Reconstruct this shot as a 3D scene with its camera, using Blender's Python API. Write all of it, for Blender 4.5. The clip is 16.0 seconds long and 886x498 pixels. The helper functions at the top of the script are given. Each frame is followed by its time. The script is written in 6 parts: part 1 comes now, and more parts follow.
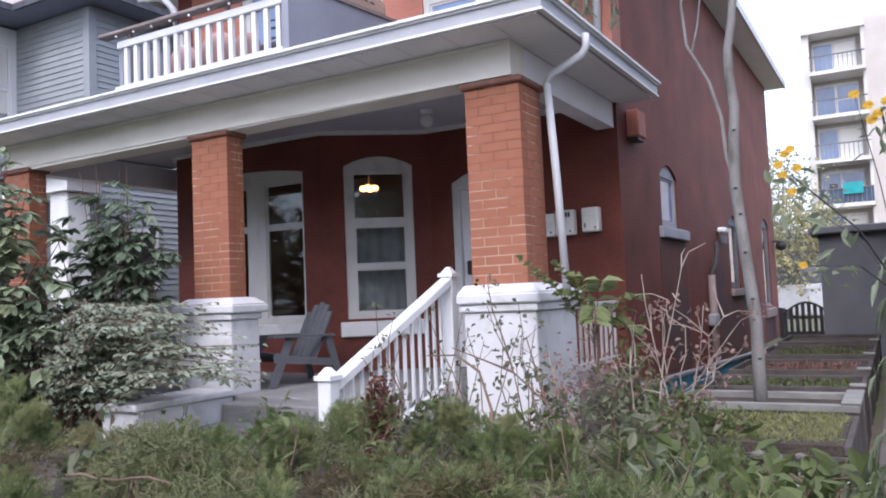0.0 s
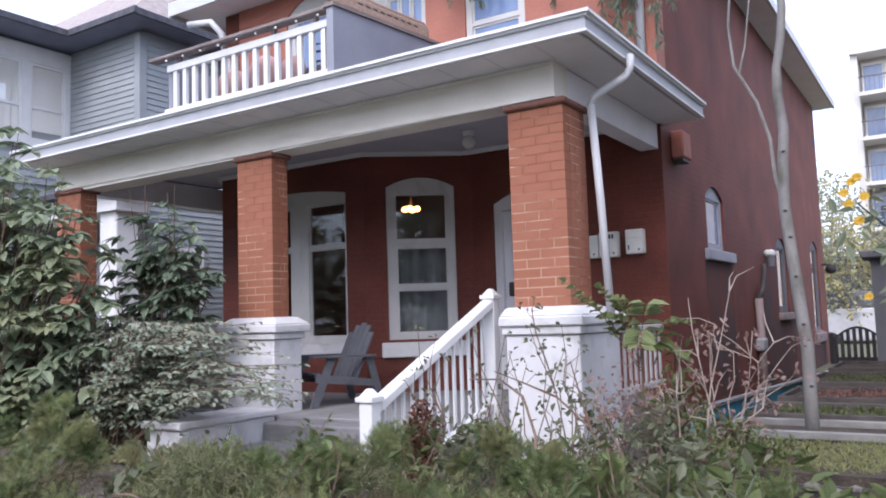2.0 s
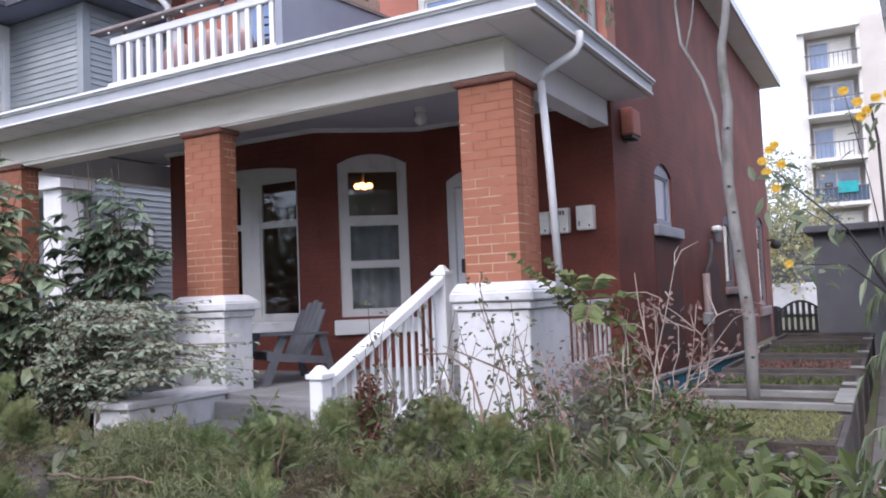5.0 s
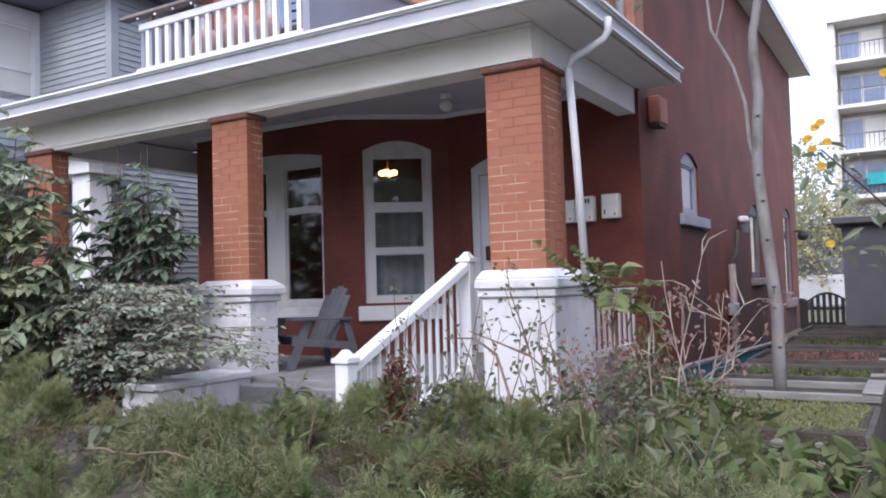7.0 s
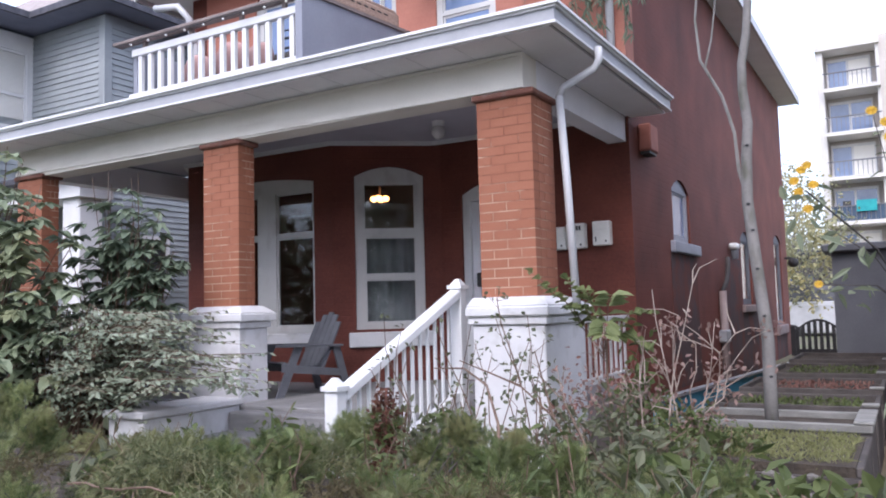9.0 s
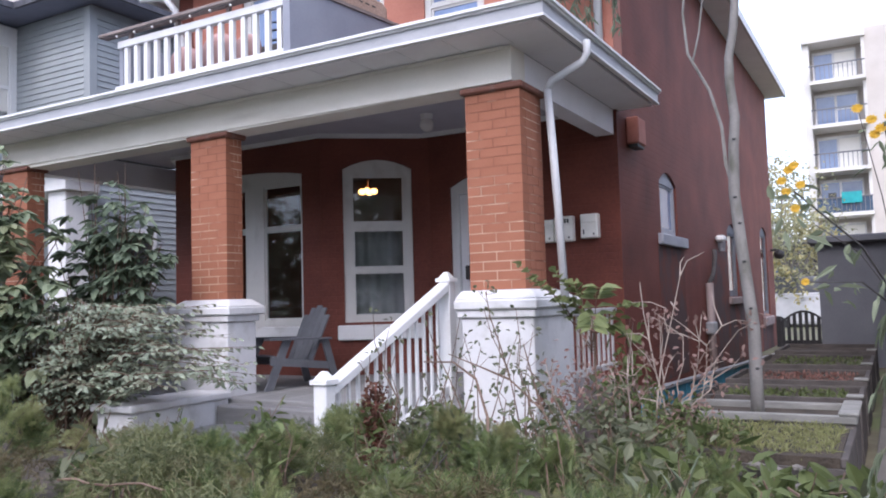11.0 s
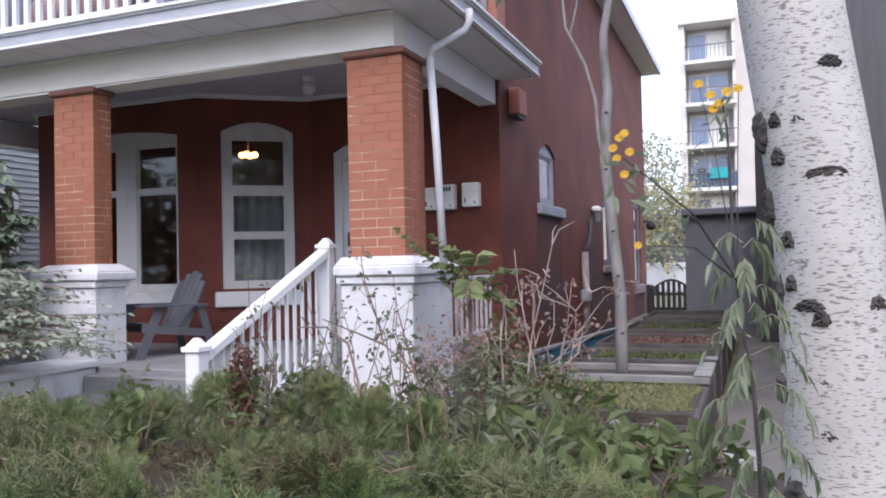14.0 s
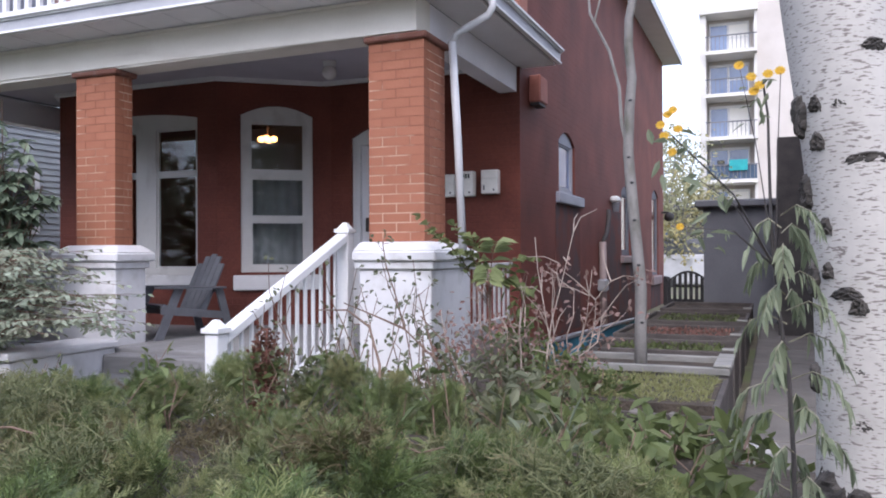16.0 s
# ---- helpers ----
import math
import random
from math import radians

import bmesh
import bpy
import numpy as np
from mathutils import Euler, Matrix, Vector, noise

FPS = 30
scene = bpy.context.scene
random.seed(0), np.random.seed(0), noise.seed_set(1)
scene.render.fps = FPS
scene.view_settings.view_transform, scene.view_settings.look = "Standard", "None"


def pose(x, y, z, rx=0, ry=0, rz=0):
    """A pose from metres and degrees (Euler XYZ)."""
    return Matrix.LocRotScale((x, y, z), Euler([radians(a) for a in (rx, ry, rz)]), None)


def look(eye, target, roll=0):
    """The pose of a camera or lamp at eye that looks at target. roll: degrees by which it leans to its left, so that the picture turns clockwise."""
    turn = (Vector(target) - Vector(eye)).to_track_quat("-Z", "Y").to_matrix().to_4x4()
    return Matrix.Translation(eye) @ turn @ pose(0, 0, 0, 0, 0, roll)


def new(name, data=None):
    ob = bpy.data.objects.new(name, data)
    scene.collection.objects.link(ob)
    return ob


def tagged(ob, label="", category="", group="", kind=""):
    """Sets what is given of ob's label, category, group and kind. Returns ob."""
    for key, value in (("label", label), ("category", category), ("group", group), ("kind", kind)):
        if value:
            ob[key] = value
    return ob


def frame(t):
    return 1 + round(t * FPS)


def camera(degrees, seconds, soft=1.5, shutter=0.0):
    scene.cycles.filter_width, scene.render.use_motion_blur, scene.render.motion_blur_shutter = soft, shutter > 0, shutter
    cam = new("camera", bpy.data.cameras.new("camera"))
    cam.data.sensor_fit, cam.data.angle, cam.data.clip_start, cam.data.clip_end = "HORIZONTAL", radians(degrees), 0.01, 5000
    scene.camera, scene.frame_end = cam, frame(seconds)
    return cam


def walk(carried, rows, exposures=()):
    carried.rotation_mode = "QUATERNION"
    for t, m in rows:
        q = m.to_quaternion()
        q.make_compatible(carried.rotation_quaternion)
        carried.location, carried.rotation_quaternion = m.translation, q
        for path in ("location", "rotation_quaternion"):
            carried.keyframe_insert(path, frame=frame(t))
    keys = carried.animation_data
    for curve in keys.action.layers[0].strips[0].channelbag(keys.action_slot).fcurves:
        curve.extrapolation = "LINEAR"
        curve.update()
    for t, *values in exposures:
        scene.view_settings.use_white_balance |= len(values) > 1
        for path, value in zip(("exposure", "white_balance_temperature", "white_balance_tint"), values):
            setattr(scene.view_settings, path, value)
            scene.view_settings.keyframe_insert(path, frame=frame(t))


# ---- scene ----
cam = camera(58.0, 16.0, soft=1.9)
# t, x, y, z, yaw, pitch, roll
ROWS = [
    (0.0, 0.0056, -0.0121, 1.4884, 29.654, 3.509, 2.388),
    (0.5, -0.0057, -0.0216, 1.4864, 33.276, 2.722, 3.475),
    (1.0, -0.0212, -0.0098, 1.4882, 35.920, 2.780, 2.905),
    (1.5, -0.0197, -0.0107, 1.4949, 34.512, 3.968, 2.488),
    (2.0, -0.0125, -0.0050, 1.4996, 32.528, 5.068, 1.822),
    (2.5, 0.0044, 0.0040, 1.4934, 29.347, 4.026, 1.215),
    (3.0, 0.0104, 0.0074, 1.4974, 28.870, 3.562, 1.734),
    (3.5, 0.0251, 0.0242, 1.4796, 28.384, 2.984, 2.335),
    (3.7, 0.0182, 0.0308, 1.4920, 29.020, 3.214, 2.370),
    (6.0, 0.0110, 0.0045, 1.4850, 29.662, 3.355, 2.262),
    (6.5, -0.0044, 0.0028, 1.4830, 30.746, 2.768, 1.618),
    (7.0, -0.0029, -0.0038, 1.4719, 30.913, 2.601, 1.661),
    (7.5, -0.0032, 0.0074, 1.5003, 30.686, 5.685, 1.796),
    (8.0, 0.0221, -0.0010, 1.5105, 30.329, 5.893, 1.722),
    (8.5, -0.0005, 0.0085, 1.4916, 30.266, 4.686, 1.502),
    (10.8, 0.0037, 0.0018, 1.4974, 30.363, 3.959, 1.472),
    (11.0, 0.0000, -0.0000, 1.5000, 29.486, 3.754, 1.618),
    (11.5, 0.0106, 0.0127, 1.4841, 29.402, 3.170, 1.531),
    (12.0, 0.0038, 0.0166, 1.4834, 28.777, 2.893, 1.545),
    (12.5, 0.0059, 0.0265, 1.4864, 28.419, 2.516, 1.306),
    (13.0, 0.0135, 0.0072, 1.4798, 26.031, 2.155, 1.915),
    (13.5, 0.0447, 0.0119, 1.5015, 23.534, 2.443, 1.606),
    (14.0, 0.0505, 0.0156, 1.4886, 21.372, 1.250, 1.250),
    (14.5, 0.0437, 0.0303, 1.4756, 20.120, 0.142, 0.356),
    (15.0, 0.0296, 0.0181, 1.4775, 21.347, 0.723, 0.481),
    (15.5, 0.0211, 0.0176, 1.4765, 21.997, 0.506, 0.679),
    (16.0, 0.0146, 0.0187, 1.4747, 22.425, 0.424, 0.277),
]
walk(cam, [(t, pose(x, y, z, 90 + pitch, roll, yaw)) for t, x, y, z, yaw, pitch, roll in ROWS], exposures=((0.0, 0.28, 5650, 17), (16.0, 0.28, 5650, 17)))

# ---- light: bright hazy sky, soft sun from the street side ----
world = bpy.data.worlds.new("sky")
scene.world = world
world.use_nodes = True
wn = world.node_tree
sky = wn.nodes.new("ShaderNodeTexSky")
sky.sky_type = "NISHITA"
sky.sun_disc = False
sky.sun_elevation = radians(48)
sky.sun_rotation = radians(166)
sky.air_density, sky.dust_density, sky.ozone_density = 0.9, 5.0, 1.0
haze = wn.nodes.new("ShaderNodeMix")
haze.data_type, haze.blend_type = "RGBA", "ADD"
haze.inputs[0].default_value = 1.0
haze.inputs[7].default_value = (6.3, 6.5, 6.9, 1)
wn.links.new(sky.outputs[0], haze.inputs[6])
wn.links.new(haze.outputs[2], wn.nodes["Background"].inputs[0])
wn.nodes["Background"].inputs[1].default_value = 0.15
sun_data = bpy.data.lights.new("sun", "SUN")
sun_data.energy, sun_data.angle, sun_data.color = 0.9, radians(25), (1.0, 0.95, 0.88)
sun = new("sun", sun_data)
sun.matrix_world = look((0.5, -9, 13), (-3, 5, 1))


# ---- materials ----
def material(name, a, b, rough=0.6, scale=3.0, fine=60.0, bump=0.15, metal=0.0, stretch=(1, 1, 1), island=0.0, objrand=0.0, spec=0.4, depth=0.004):
    m = bpy.data.materials.new(name)
    m.use_nodes = True
    nt, out = m.node_tree, m.node_tree.nodes["Principled BSDF"]
    co = nt.nodes.new("ShaderNodeTexCoord")
    mp = nt.nodes.new("ShaderNodeMapping")
    mp.inputs["Scale"].default_value = stretch
    nt.links.new(co.outputs["Object"], mp.inputs[0])
    n1, n2 = nt.nodes.new("ShaderNodeTexNoise"), nt.nodes.new("ShaderNodeTexNoise")
    n1.inputs["Scale"].default_value, n1.inputs["Detail"].default_value = scale, 5
    n2.inputs["Scale"].default_value, n2.inputs["Detail"].default_value = fine, 3
    add = nt.nodes.new("ShaderNodeMath")
    add.operation = "MULTIPLY_ADD"
    add.inputs[1].default_value = 0.35
    for n in (n1, n2):
        nt.links.new(mp.outputs[0], n.inputs["Vector"])
    nt.links.new(n2.outputs["Fac"], add.inputs[0])
    nt.links.new(n1.outputs["Fac"], add.inputs[2])
    src = add.outputs[0]
    for amount, kind, sock in ((island, "ShaderNodeNewGeometry", "Random Per Island"), (objrand, "ShaderNodeObjectInfo", "Random")):
        if amount:
            g = nt.nodes.new(kind)
            q = nt.nodes.new("ShaderNodeMath")
            q.operation = "MULTIPLY_ADD"
            q.inputs[1].default_value = amount
            nt.links.new(g.outputs[sock], q.inputs[0])
            nt.links.new(src, q.inputs[2])
            src = q.outputs[0]
    ramp = nt.nodes.new("ShaderNodeMapRange")
    ramp.inputs[1].default_value, ramp.inputs[2].default_value = 0.42, 0.95 + island + objrand
    nt.links.new(src, ramp.inputs[0])
    mix = nt.nodes.new("ShaderNodeMix")
    mix.data_type = "RGBA"
    mix.inputs[6].default_value, mix.inputs[7].default_value = (*a, 1), (*b, 1)
    nt.links.new(ramp.outputs[0], mix.inputs[0])
    nt.links.new(mix.outputs[2], out.inputs["Base Color"])
    out.inputs["Roughness"].default_value, out.inputs["Metallic"].default_value = rough, metal
    out.inputs["Specular IOR Level"].default_value = spec
    if bump:
        bp = nt.nodes.new("ShaderNodeBump")
        bp.inputs["Strength"].default_value, bp.inputs["Distance"].default_value = bump, depth
        nt.links.new(n2.outputs["Fac"], bp.inputs["Height"])
        nt.links.new(bp.outputs[0], out.inputs["Normal"])
    return m


def masked(name, base, other, colour, scale, lo, hi, stretch=(1, 1, 1), rough=0.7):
    """A material like base, with worn patches of another colour."""
    m = material(name, base, other, rough)
    nt = m.node_tree
    out = nt.nodes["Principled BSDF"]
    old = out.inputs["Base Color"].links[0].from_socket
    co, mp = nt.nodes.new("ShaderNodeTexCoord"), nt.nodes.new("ShaderNodeMapping")
    mp.inputs["Scale"].default_value = stretch
    no, mr, mx = nt.nodes.new("ShaderNodeTexNoise"), nt.nodes.new("ShaderNodeMapRange"), nt.nodes.new("ShaderNodeMix")
    no.inputs["Scale"].default_value, no.inputs["Detail"].default_value = scale, 4
    mr.inputs[1].default_value, mr.inputs[2].default_value = lo, hi
    mx.data_type = "RGBA"
    mx.inputs[7].default_value = (*colour, 1)
    nt.links.new(co.outputs["Object"], mp.inputs[0])
    nt.links.new(mp.outputs[0], no.inputs["Vector"])
    nt.links.new(no.outputs["Fac"], mr.inputs[0])
    nt.links.new(mr.outputs[0], mx.inputs[0])
    nt.links.new(old, mx.inputs[6])
    nt.links.new(mx.outputs[2], out.inputs["Base Color"])
    return m


def brick_wall(name, a, b):
    """Painted brickwork seen from afar: courses show only as faint relief."""
    m = material(name, a, b, 0.75, 1.3, 35, 0)
    nt = m.node_tree
    out = nt.nodes["Principled BSDF"]
    geo, sep, com = nt.nodes.new("ShaderNodeNewGeometry"), nt.nodes.new("ShaderNodeSeparateXYZ"), nt.nodes.new("ShaderNodeCombineXYZ")
    ad = nt.nodes.new("ShaderNodeMath")
    br, bp = nt.nodes.new("ShaderNodeTexBrick"), nt.nodes.new("ShaderNodeBump")
    nt.links.new(geo.outputs["Position"], sep.inputs[0])
    nt.links.new(sep.outputs[0], ad.inputs[0])
    nt.links.new(sep.outputs[1], ad.inputs[1])
    nt.links.new(ad.outputs[0], com.inputs[0])
    nt.links.new(sep.outputs[2], com.inputs[1])
    nt.links.new(com.outputs[0], br.inputs["Vector"])
    for key, v in (("Scale", 1.0), ("Mortar Size", 0.006), ("Brick Width", 0.225), ("Row Height", 0.0725), ("Mortar Smooth", 0.4)):
        br.inputs[key].default_value = v
    br.inputs["Color1"].default_value = br.inputs["Color2"].default_value = (1, 1, 1, 1)
    br.inputs["Mortar"].default_value = (0, 0, 0, 1)
    bp.inputs["Strength"].default_value, bp.inputs["Distance"].default_value = 0.5, 0.006
    nt.links.new(br.outputs["Color"], bp.inputs["Height"])
    nt.links.new(bp.outputs[0], out.inputs["Normal"])
    return m


def glass(name, tint=(0.9, 0.95, 0.95), rough=0.02):
    m = bpy.data.materials.new(name)
    m.use_nodes = True
    p = m.node_tree.nodes["Principled BSDF"]
    p.inputs["Base Color"].default_value = (*tint, 1)
    p.inputs["Roughness"].default_value = rough
    p.inputs["Transmission Weight"].default_value = 1.0
    p.inputs["IOR"].default_value = 1.45
    return m


def thin_glass(name):
    m = bpy.data.materials.new(name)
    m.use_nodes = True
    nt = m.node_tree
    nt.nodes.remove(nt.nodes["Principled BSDF"])
    tr, gl, mx = [nt.nodes.new(k) for k in ("ShaderNodeBsdfTransparent", "ShaderNodeBsdfGlossy", "ShaderNodeMixShader")]
    gl.inputs["Roughness"].default_value = 0.03
    mx.inputs[0].default_value = 0.15
    for a, b in ((tr.outputs[0], mx.inputs[1]), (gl.outputs[0], mx.inputs[2]), (mx.outputs[0], nt.nodes["Material Output"].inputs[0])):
        nt.links.new(a, b)
    return m


def emitter(name, colour, strength):
    m = bpy.data.materials.new(name)
    m.use_nodes = True
    p = m.node_tree.nodes["Principled BSDF"]
    p.inputs["Base Color"].default_value = (*colour, 1)
    p.inputs["Emission Color"].default_value = (*colour, 1)
    p.inputs["Emission Strength"].default_value = strength
    return m


RED = brick_wall("painted_red_brick", (0.086, 0.023, 0.015), (0.185, 0.052, 0.033))
BRICK = material("orange_brick", (0.240, 0.090, 0.048), (0.345, 0.142, 0.082), 0.8, 3, 90, 0.4, objrand=0.2)
MORTAR = masked("mortar", (0.20, 0.075, 0.042), (0.28, 0.11, 0.065), (0.52, 0.36, 0.26), 3.2, 0.47, 0.60)
STONE = masked("red_stone", (0.15, 0.066, 0.046), (0.23, 0.105, 0.078), (0.20, 0.17, 0.15), 6, 0.52, 0.72, rough=0.85)
WHITE = masked("white_masonry_paint", (0.57, 0.565, 0.57), (0.66, 0.655, 0.655), (0.40, 0.39, 0.37), 5.5, 0.55, 0.80)
for node in WHITE.node_tree.nodes:
    if node.type == "BUMP":
        node.inputs["Strength"].default_value, node.inputs["Distance"].default_value = 0.45, 0.012
    if node.type == "TEX_NOISE" and node.inputs["Scale"].default_value == 60:
        node.inputs["Scale"].default_value = 22
TRIM = material("white_trim_paint", (0.64, 0.64, 0.64), (0.74, 0.74, 0.73), 0.45, 4, 40, 0.08)
CREAM = masked("cream_beam_paint", (0.68, 0.645, 0.57), (0.76, 0.725, 0.65), (0.50, 0.45, 0.39), 2.5, 0.62, 0.9, (0.4, 1, 3))
SOFFIT = material("grey_soffit", (0.72, 0.71, 0.73), (0.80, 0.79, 0.81), 0.6, 3, 30, 0.05)
GUTTER = material("white_gutter_metal", (0.47, 0.475, 0.485), (0.56, 0.565, 0.575), 0.45, 5, 50, 0.04)
GUTTERGREY = material("soffit_seam_grey", (0.48, 0.475, 0.49), (0.56, 0.555, 0.57), 0.6, 3, 30, 0.05)
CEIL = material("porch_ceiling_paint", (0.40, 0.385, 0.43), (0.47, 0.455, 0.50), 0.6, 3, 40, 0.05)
DECK = material("worn_grey_deck", (0.17, 0.165, 0.165), (0.28, 0.275, 0.27), 0.75, 5, 70, 0.2, stretch=(1, 6, 6), objrand=0.3)
CHAIR = material("slate_grey_paint", (0.075, 0.078, 0.088), (0.12, 0.124, 0.138), 0.55, 7, 60, 0.1)
FADED = material("faded_blue_grey_paint", (0.27, 0.28, 0.32), (0.36, 0.37, 0.41), 0.6, 3, 40, 0.08)
GREY = material("grey_parapet_paint", (0.22, 0.23, 0.27), (0.29, 0.30, 0.34), 0.6, 2, 40, 0.08)
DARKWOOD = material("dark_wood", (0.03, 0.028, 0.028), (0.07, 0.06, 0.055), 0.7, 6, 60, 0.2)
BROWNRAIL = material("weathered_brown_rail", (0.16, 0.13, 0.12), (0.27, 0.22, 0.20), 0.7, 6, 60, 0.2)
SIDING = material("grey_green_siding", (0.27, 0.295, 0.305), (0.35, 0.375, 0.385), 0.6, 3, 40, 0.05, objrand=0.2)
SLATE = material("dark_shingle", (0.05, 0.05, 0.06), (0.11, 0.11, 0.13), 0.85, 8, 60, 0.4)
GLASS = glass("window_glass")
THINGLASS = thin_glass("thin_window_glass")
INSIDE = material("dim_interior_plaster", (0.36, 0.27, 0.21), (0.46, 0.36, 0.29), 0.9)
BLIND = material("pale_window_blind", (0.84, 0.82, 0.76), (0.90, 0.88, 0.83), 0.9, 2, 30, 0)
CURTAIN = material("grey_net_curtain", (0.20, 0.20, 0.21), (0.32, 0.32, 0.33), 0.9, 4, 30, 0.1)
LAMP = emitter("warm_lamp_glow", (1.0, 0.40, 0.10), 7.0)
WINTRIM = masked("aged_window_paint", (0.50, 0.49, 0.47), (0.58, 0.57, 0.545), (0.36, 0.34, 0.32), 4, 0.56, 0.8, (1, 1, 0.5), 0.55)
BLACKWOOD = material("black_stained_wood", (0.012, 0.011, 0.012), (0.030, 0.027, 0.027), 0.7, 6, 60, 0.2)
DARKPATCH = masked("dark_grey_wall_patch", (0.058, 0.036, 0.035), (0.088, 0.052, 0.050), (0.12, 0.038, 0.027), 2.2, 0.46, 0.60, rough=0.9)
BLUEGLASS = material("dark_blue_panel", (0.025, 0.05, 0.09), (0.05, 0.085, 0.14), 0.15, 0.8, 5, 0)
BULB = material("frosted_bulb", (0.6, 0.58, 0.55), (0.75, 0.73, 0.7), 0.2)
METAL = material("grey_metal", (0.35, 0.36, 0.38), (0.48, 0.49, 0.51), 0.4, 5, 40, 0.05, metal=0.6)
BOXWHITE = material("white_letterbox", (0.68, 0.66, 0.60), (0.80, 0.78, 0.73), 0.4, 6, 50, 0.05)
INK = material("black_mark", (0.02, 0.02, 0.02), (0.04, 0.04, 0.04), 0.6)
SOIL = material("dark_soil", (0.03, 0.024, 0.018), (0.09, 0.07, 0.05), 0.95, 6, 50, 0.7, depth=0.02)
GROUND = masked("garden_ground", (0.085, 0.076, 0.052), (0.18, 0.16, 0.10), (0.12, 0.14, 0.06), 1.2, 0.48, 0.65, rough=0.95)
PATH = material("grey_concrete", (0.105, 0.094, 0.080), (0.175, 0.160, 0.140), 0.85, 3, 80, 0.3)
BEDWOOD = material("weathered_bed_timber", (0.13, 0.125, 0.11), (0.30, 0.29, 0.265), 0.85, 5, 60, 0.3, stretch=(1, 4, 4), objrand=0.2)
BEDDARK = material("dark_bed_timber", (0.045, 0.038, 0.034), (0.11, 0.095, 0.085), 0.9, 5, 60, 0.4)
BLUE = material("teal_blue_board", (0.025, 0.13, 0.20), (0.06, 0.23, 0.33), 0.6, 4, 40, 0.1, objrand=0.3)
SHED = material("slate_grey_wall", (0.11, 0.113, 0.126), (0.17, 0.173, 0.188), 0.8, 1.5, 40, 0.1)
CONCRETE = material("pale_concrete", (0.52, 0.50, 0.47), (0.64, 0.62, 0.58), 0.8, 0.6, 10, 0.05)
APTBRICK = material("tan_apartment_brick", (0.45, 0.41, 0.37), (0.53, 0.49, 0.45), 0.8, 0.8, 12, 0.05)
# Opaque glossy panes: the blue sky reflection is painted into the base colour.
SKYPAINT = material("sky_painted_window_glass", (0.10, 0.15, 0.28), (0.22, 0.30, 0.48), 0.06, 0.5, 3, 0, spec=0.9)
TEAL = material("teal_cloth", (0.02, 0.22, 0.23), (0.04, 0.34, 0.35), 0.8)
PINK = material("salmon_cloth", (0.36, 0.21, 0.19), (0.50, 0.33, 0.30), 0.9, 3, 40, 0.1)
BARK = masked("grey_smooth_bark", (0.15, 0.138, 0.126), (0.26, 0.245, 0.228), (0.085, 0.085, 0.06), 9, 0.52, 0.72, (1, 1, 0.4))
TWIG = material("brown_twig", (0.10, 0.065, 0.045), (0.22, 0.15, 0.11), 0.8, 8, 60, 0.2)
PALETWIG = material("pale_dry_twig", (0.24, 0.19, 0.155), (0.42, 0.345, 0.29), 0.8, 8, 60, 0.2)
REDTWIG = material("red_brown_twig", (0.16, 0.06, 0.045), (0.28, 0.13, 0.10), 0.8, 8, 60, 0.2)


def leafy(name, a, b, island=0.6, rough=0.55, through_light=0.3, drift=None, size=4.0):
    """Leaf surface that lets part of the light through; drift is a second hue that comes and goes over the plant."""
    m = material(name, a, b, rough, 6, 40, 0.0, island=island, spec=0.3)
    if drift:
        nt = m.node_tree
        p = nt.nodes["Principled BSDF"]
        old = p.inputs["Base Color"].links[0].from_socket
        co, no, mr, mx = [nt.nodes.new(k) for k in ("ShaderNodeTexCoord", "ShaderNodeTexNoise", "ShaderNodeMapRange", "ShaderNodeMix")]
        no.inputs["Scale"].default_value, no.inputs["Detail"].default_value = size, 3
        mr.inputs[1].default_value, mr.inputs[2].default_value, mr.inputs[4].default_value = 0.46, 0.68, 0.85
        mx.data_type, mx.inputs[7].default_value = "RGBA", (*drift, 1)
        for s, t in ((co.outputs["Object"], no.inputs["Vector"]), (no.outputs["Fac"], mr.inputs[0]), (mr.outputs[0], mx.inputs[0]), (old, mx.inputs[6]), (mx.outputs[2], p.inputs["Base Color"])):
            nt.links.new(s, t)
    if through_light > 0:
        nt = m.node_tree
        p = nt.nodes["Principled BSDF"]
        tr, mx = nt.nodes.new("ShaderNodeBsdfTranslucent"), nt.nodes.new("ShaderNodeMixShader")
        mx.inputs[0].default_value = through_light
        nt.links.new(p.inputs["Base Color"].links[0].from_socket, tr.inputs["Color"])
        for s, t in ((p.outputs[0], mx.inputs[1]), (tr.outputs[0], mx.inputs[2]), (mx.outputs[0], nt.nodes["Material Output"].inputs["Surface"])):
            nt.links.new(s, t)
    return m


JUNIPER = leafy("juniper_green", (0.008, 0.017, 0.005), (0.135, 0.185, 0.055), 0.95, 0.55, 0.0, (0.115, 0.120, 0.044), 3.5)
JUNIPERDRY = leafy("dry_juniper", (0.07, 0.055, 0.025), (0.20, 0.165, 0.085))
LEAF = leafy("dusty_green_leaf", (0.17, 0.208, 0.145), (0.365, 0.41, 0.305), drift=(0.25, 0.24, 0.165), size=2.5)
BIGLEAF = leafy("broad_green_leaf", (0.045, 0.066, 0.020), (0.165, 0.195, 0.070))
LIME = leafy("lime_leaf", (0.065, 0.09, 0.028), (0.18, 0.215, 0.08))
RUSSET = leafy("russet_leaf", (0.13, 0.055, 0.045), (0.33, 0.18, 0.14))
GRASSY = leafy("yellow_green_grass", (0.15, 0.16, 0.055), (0.33, 0.33, 0.15))
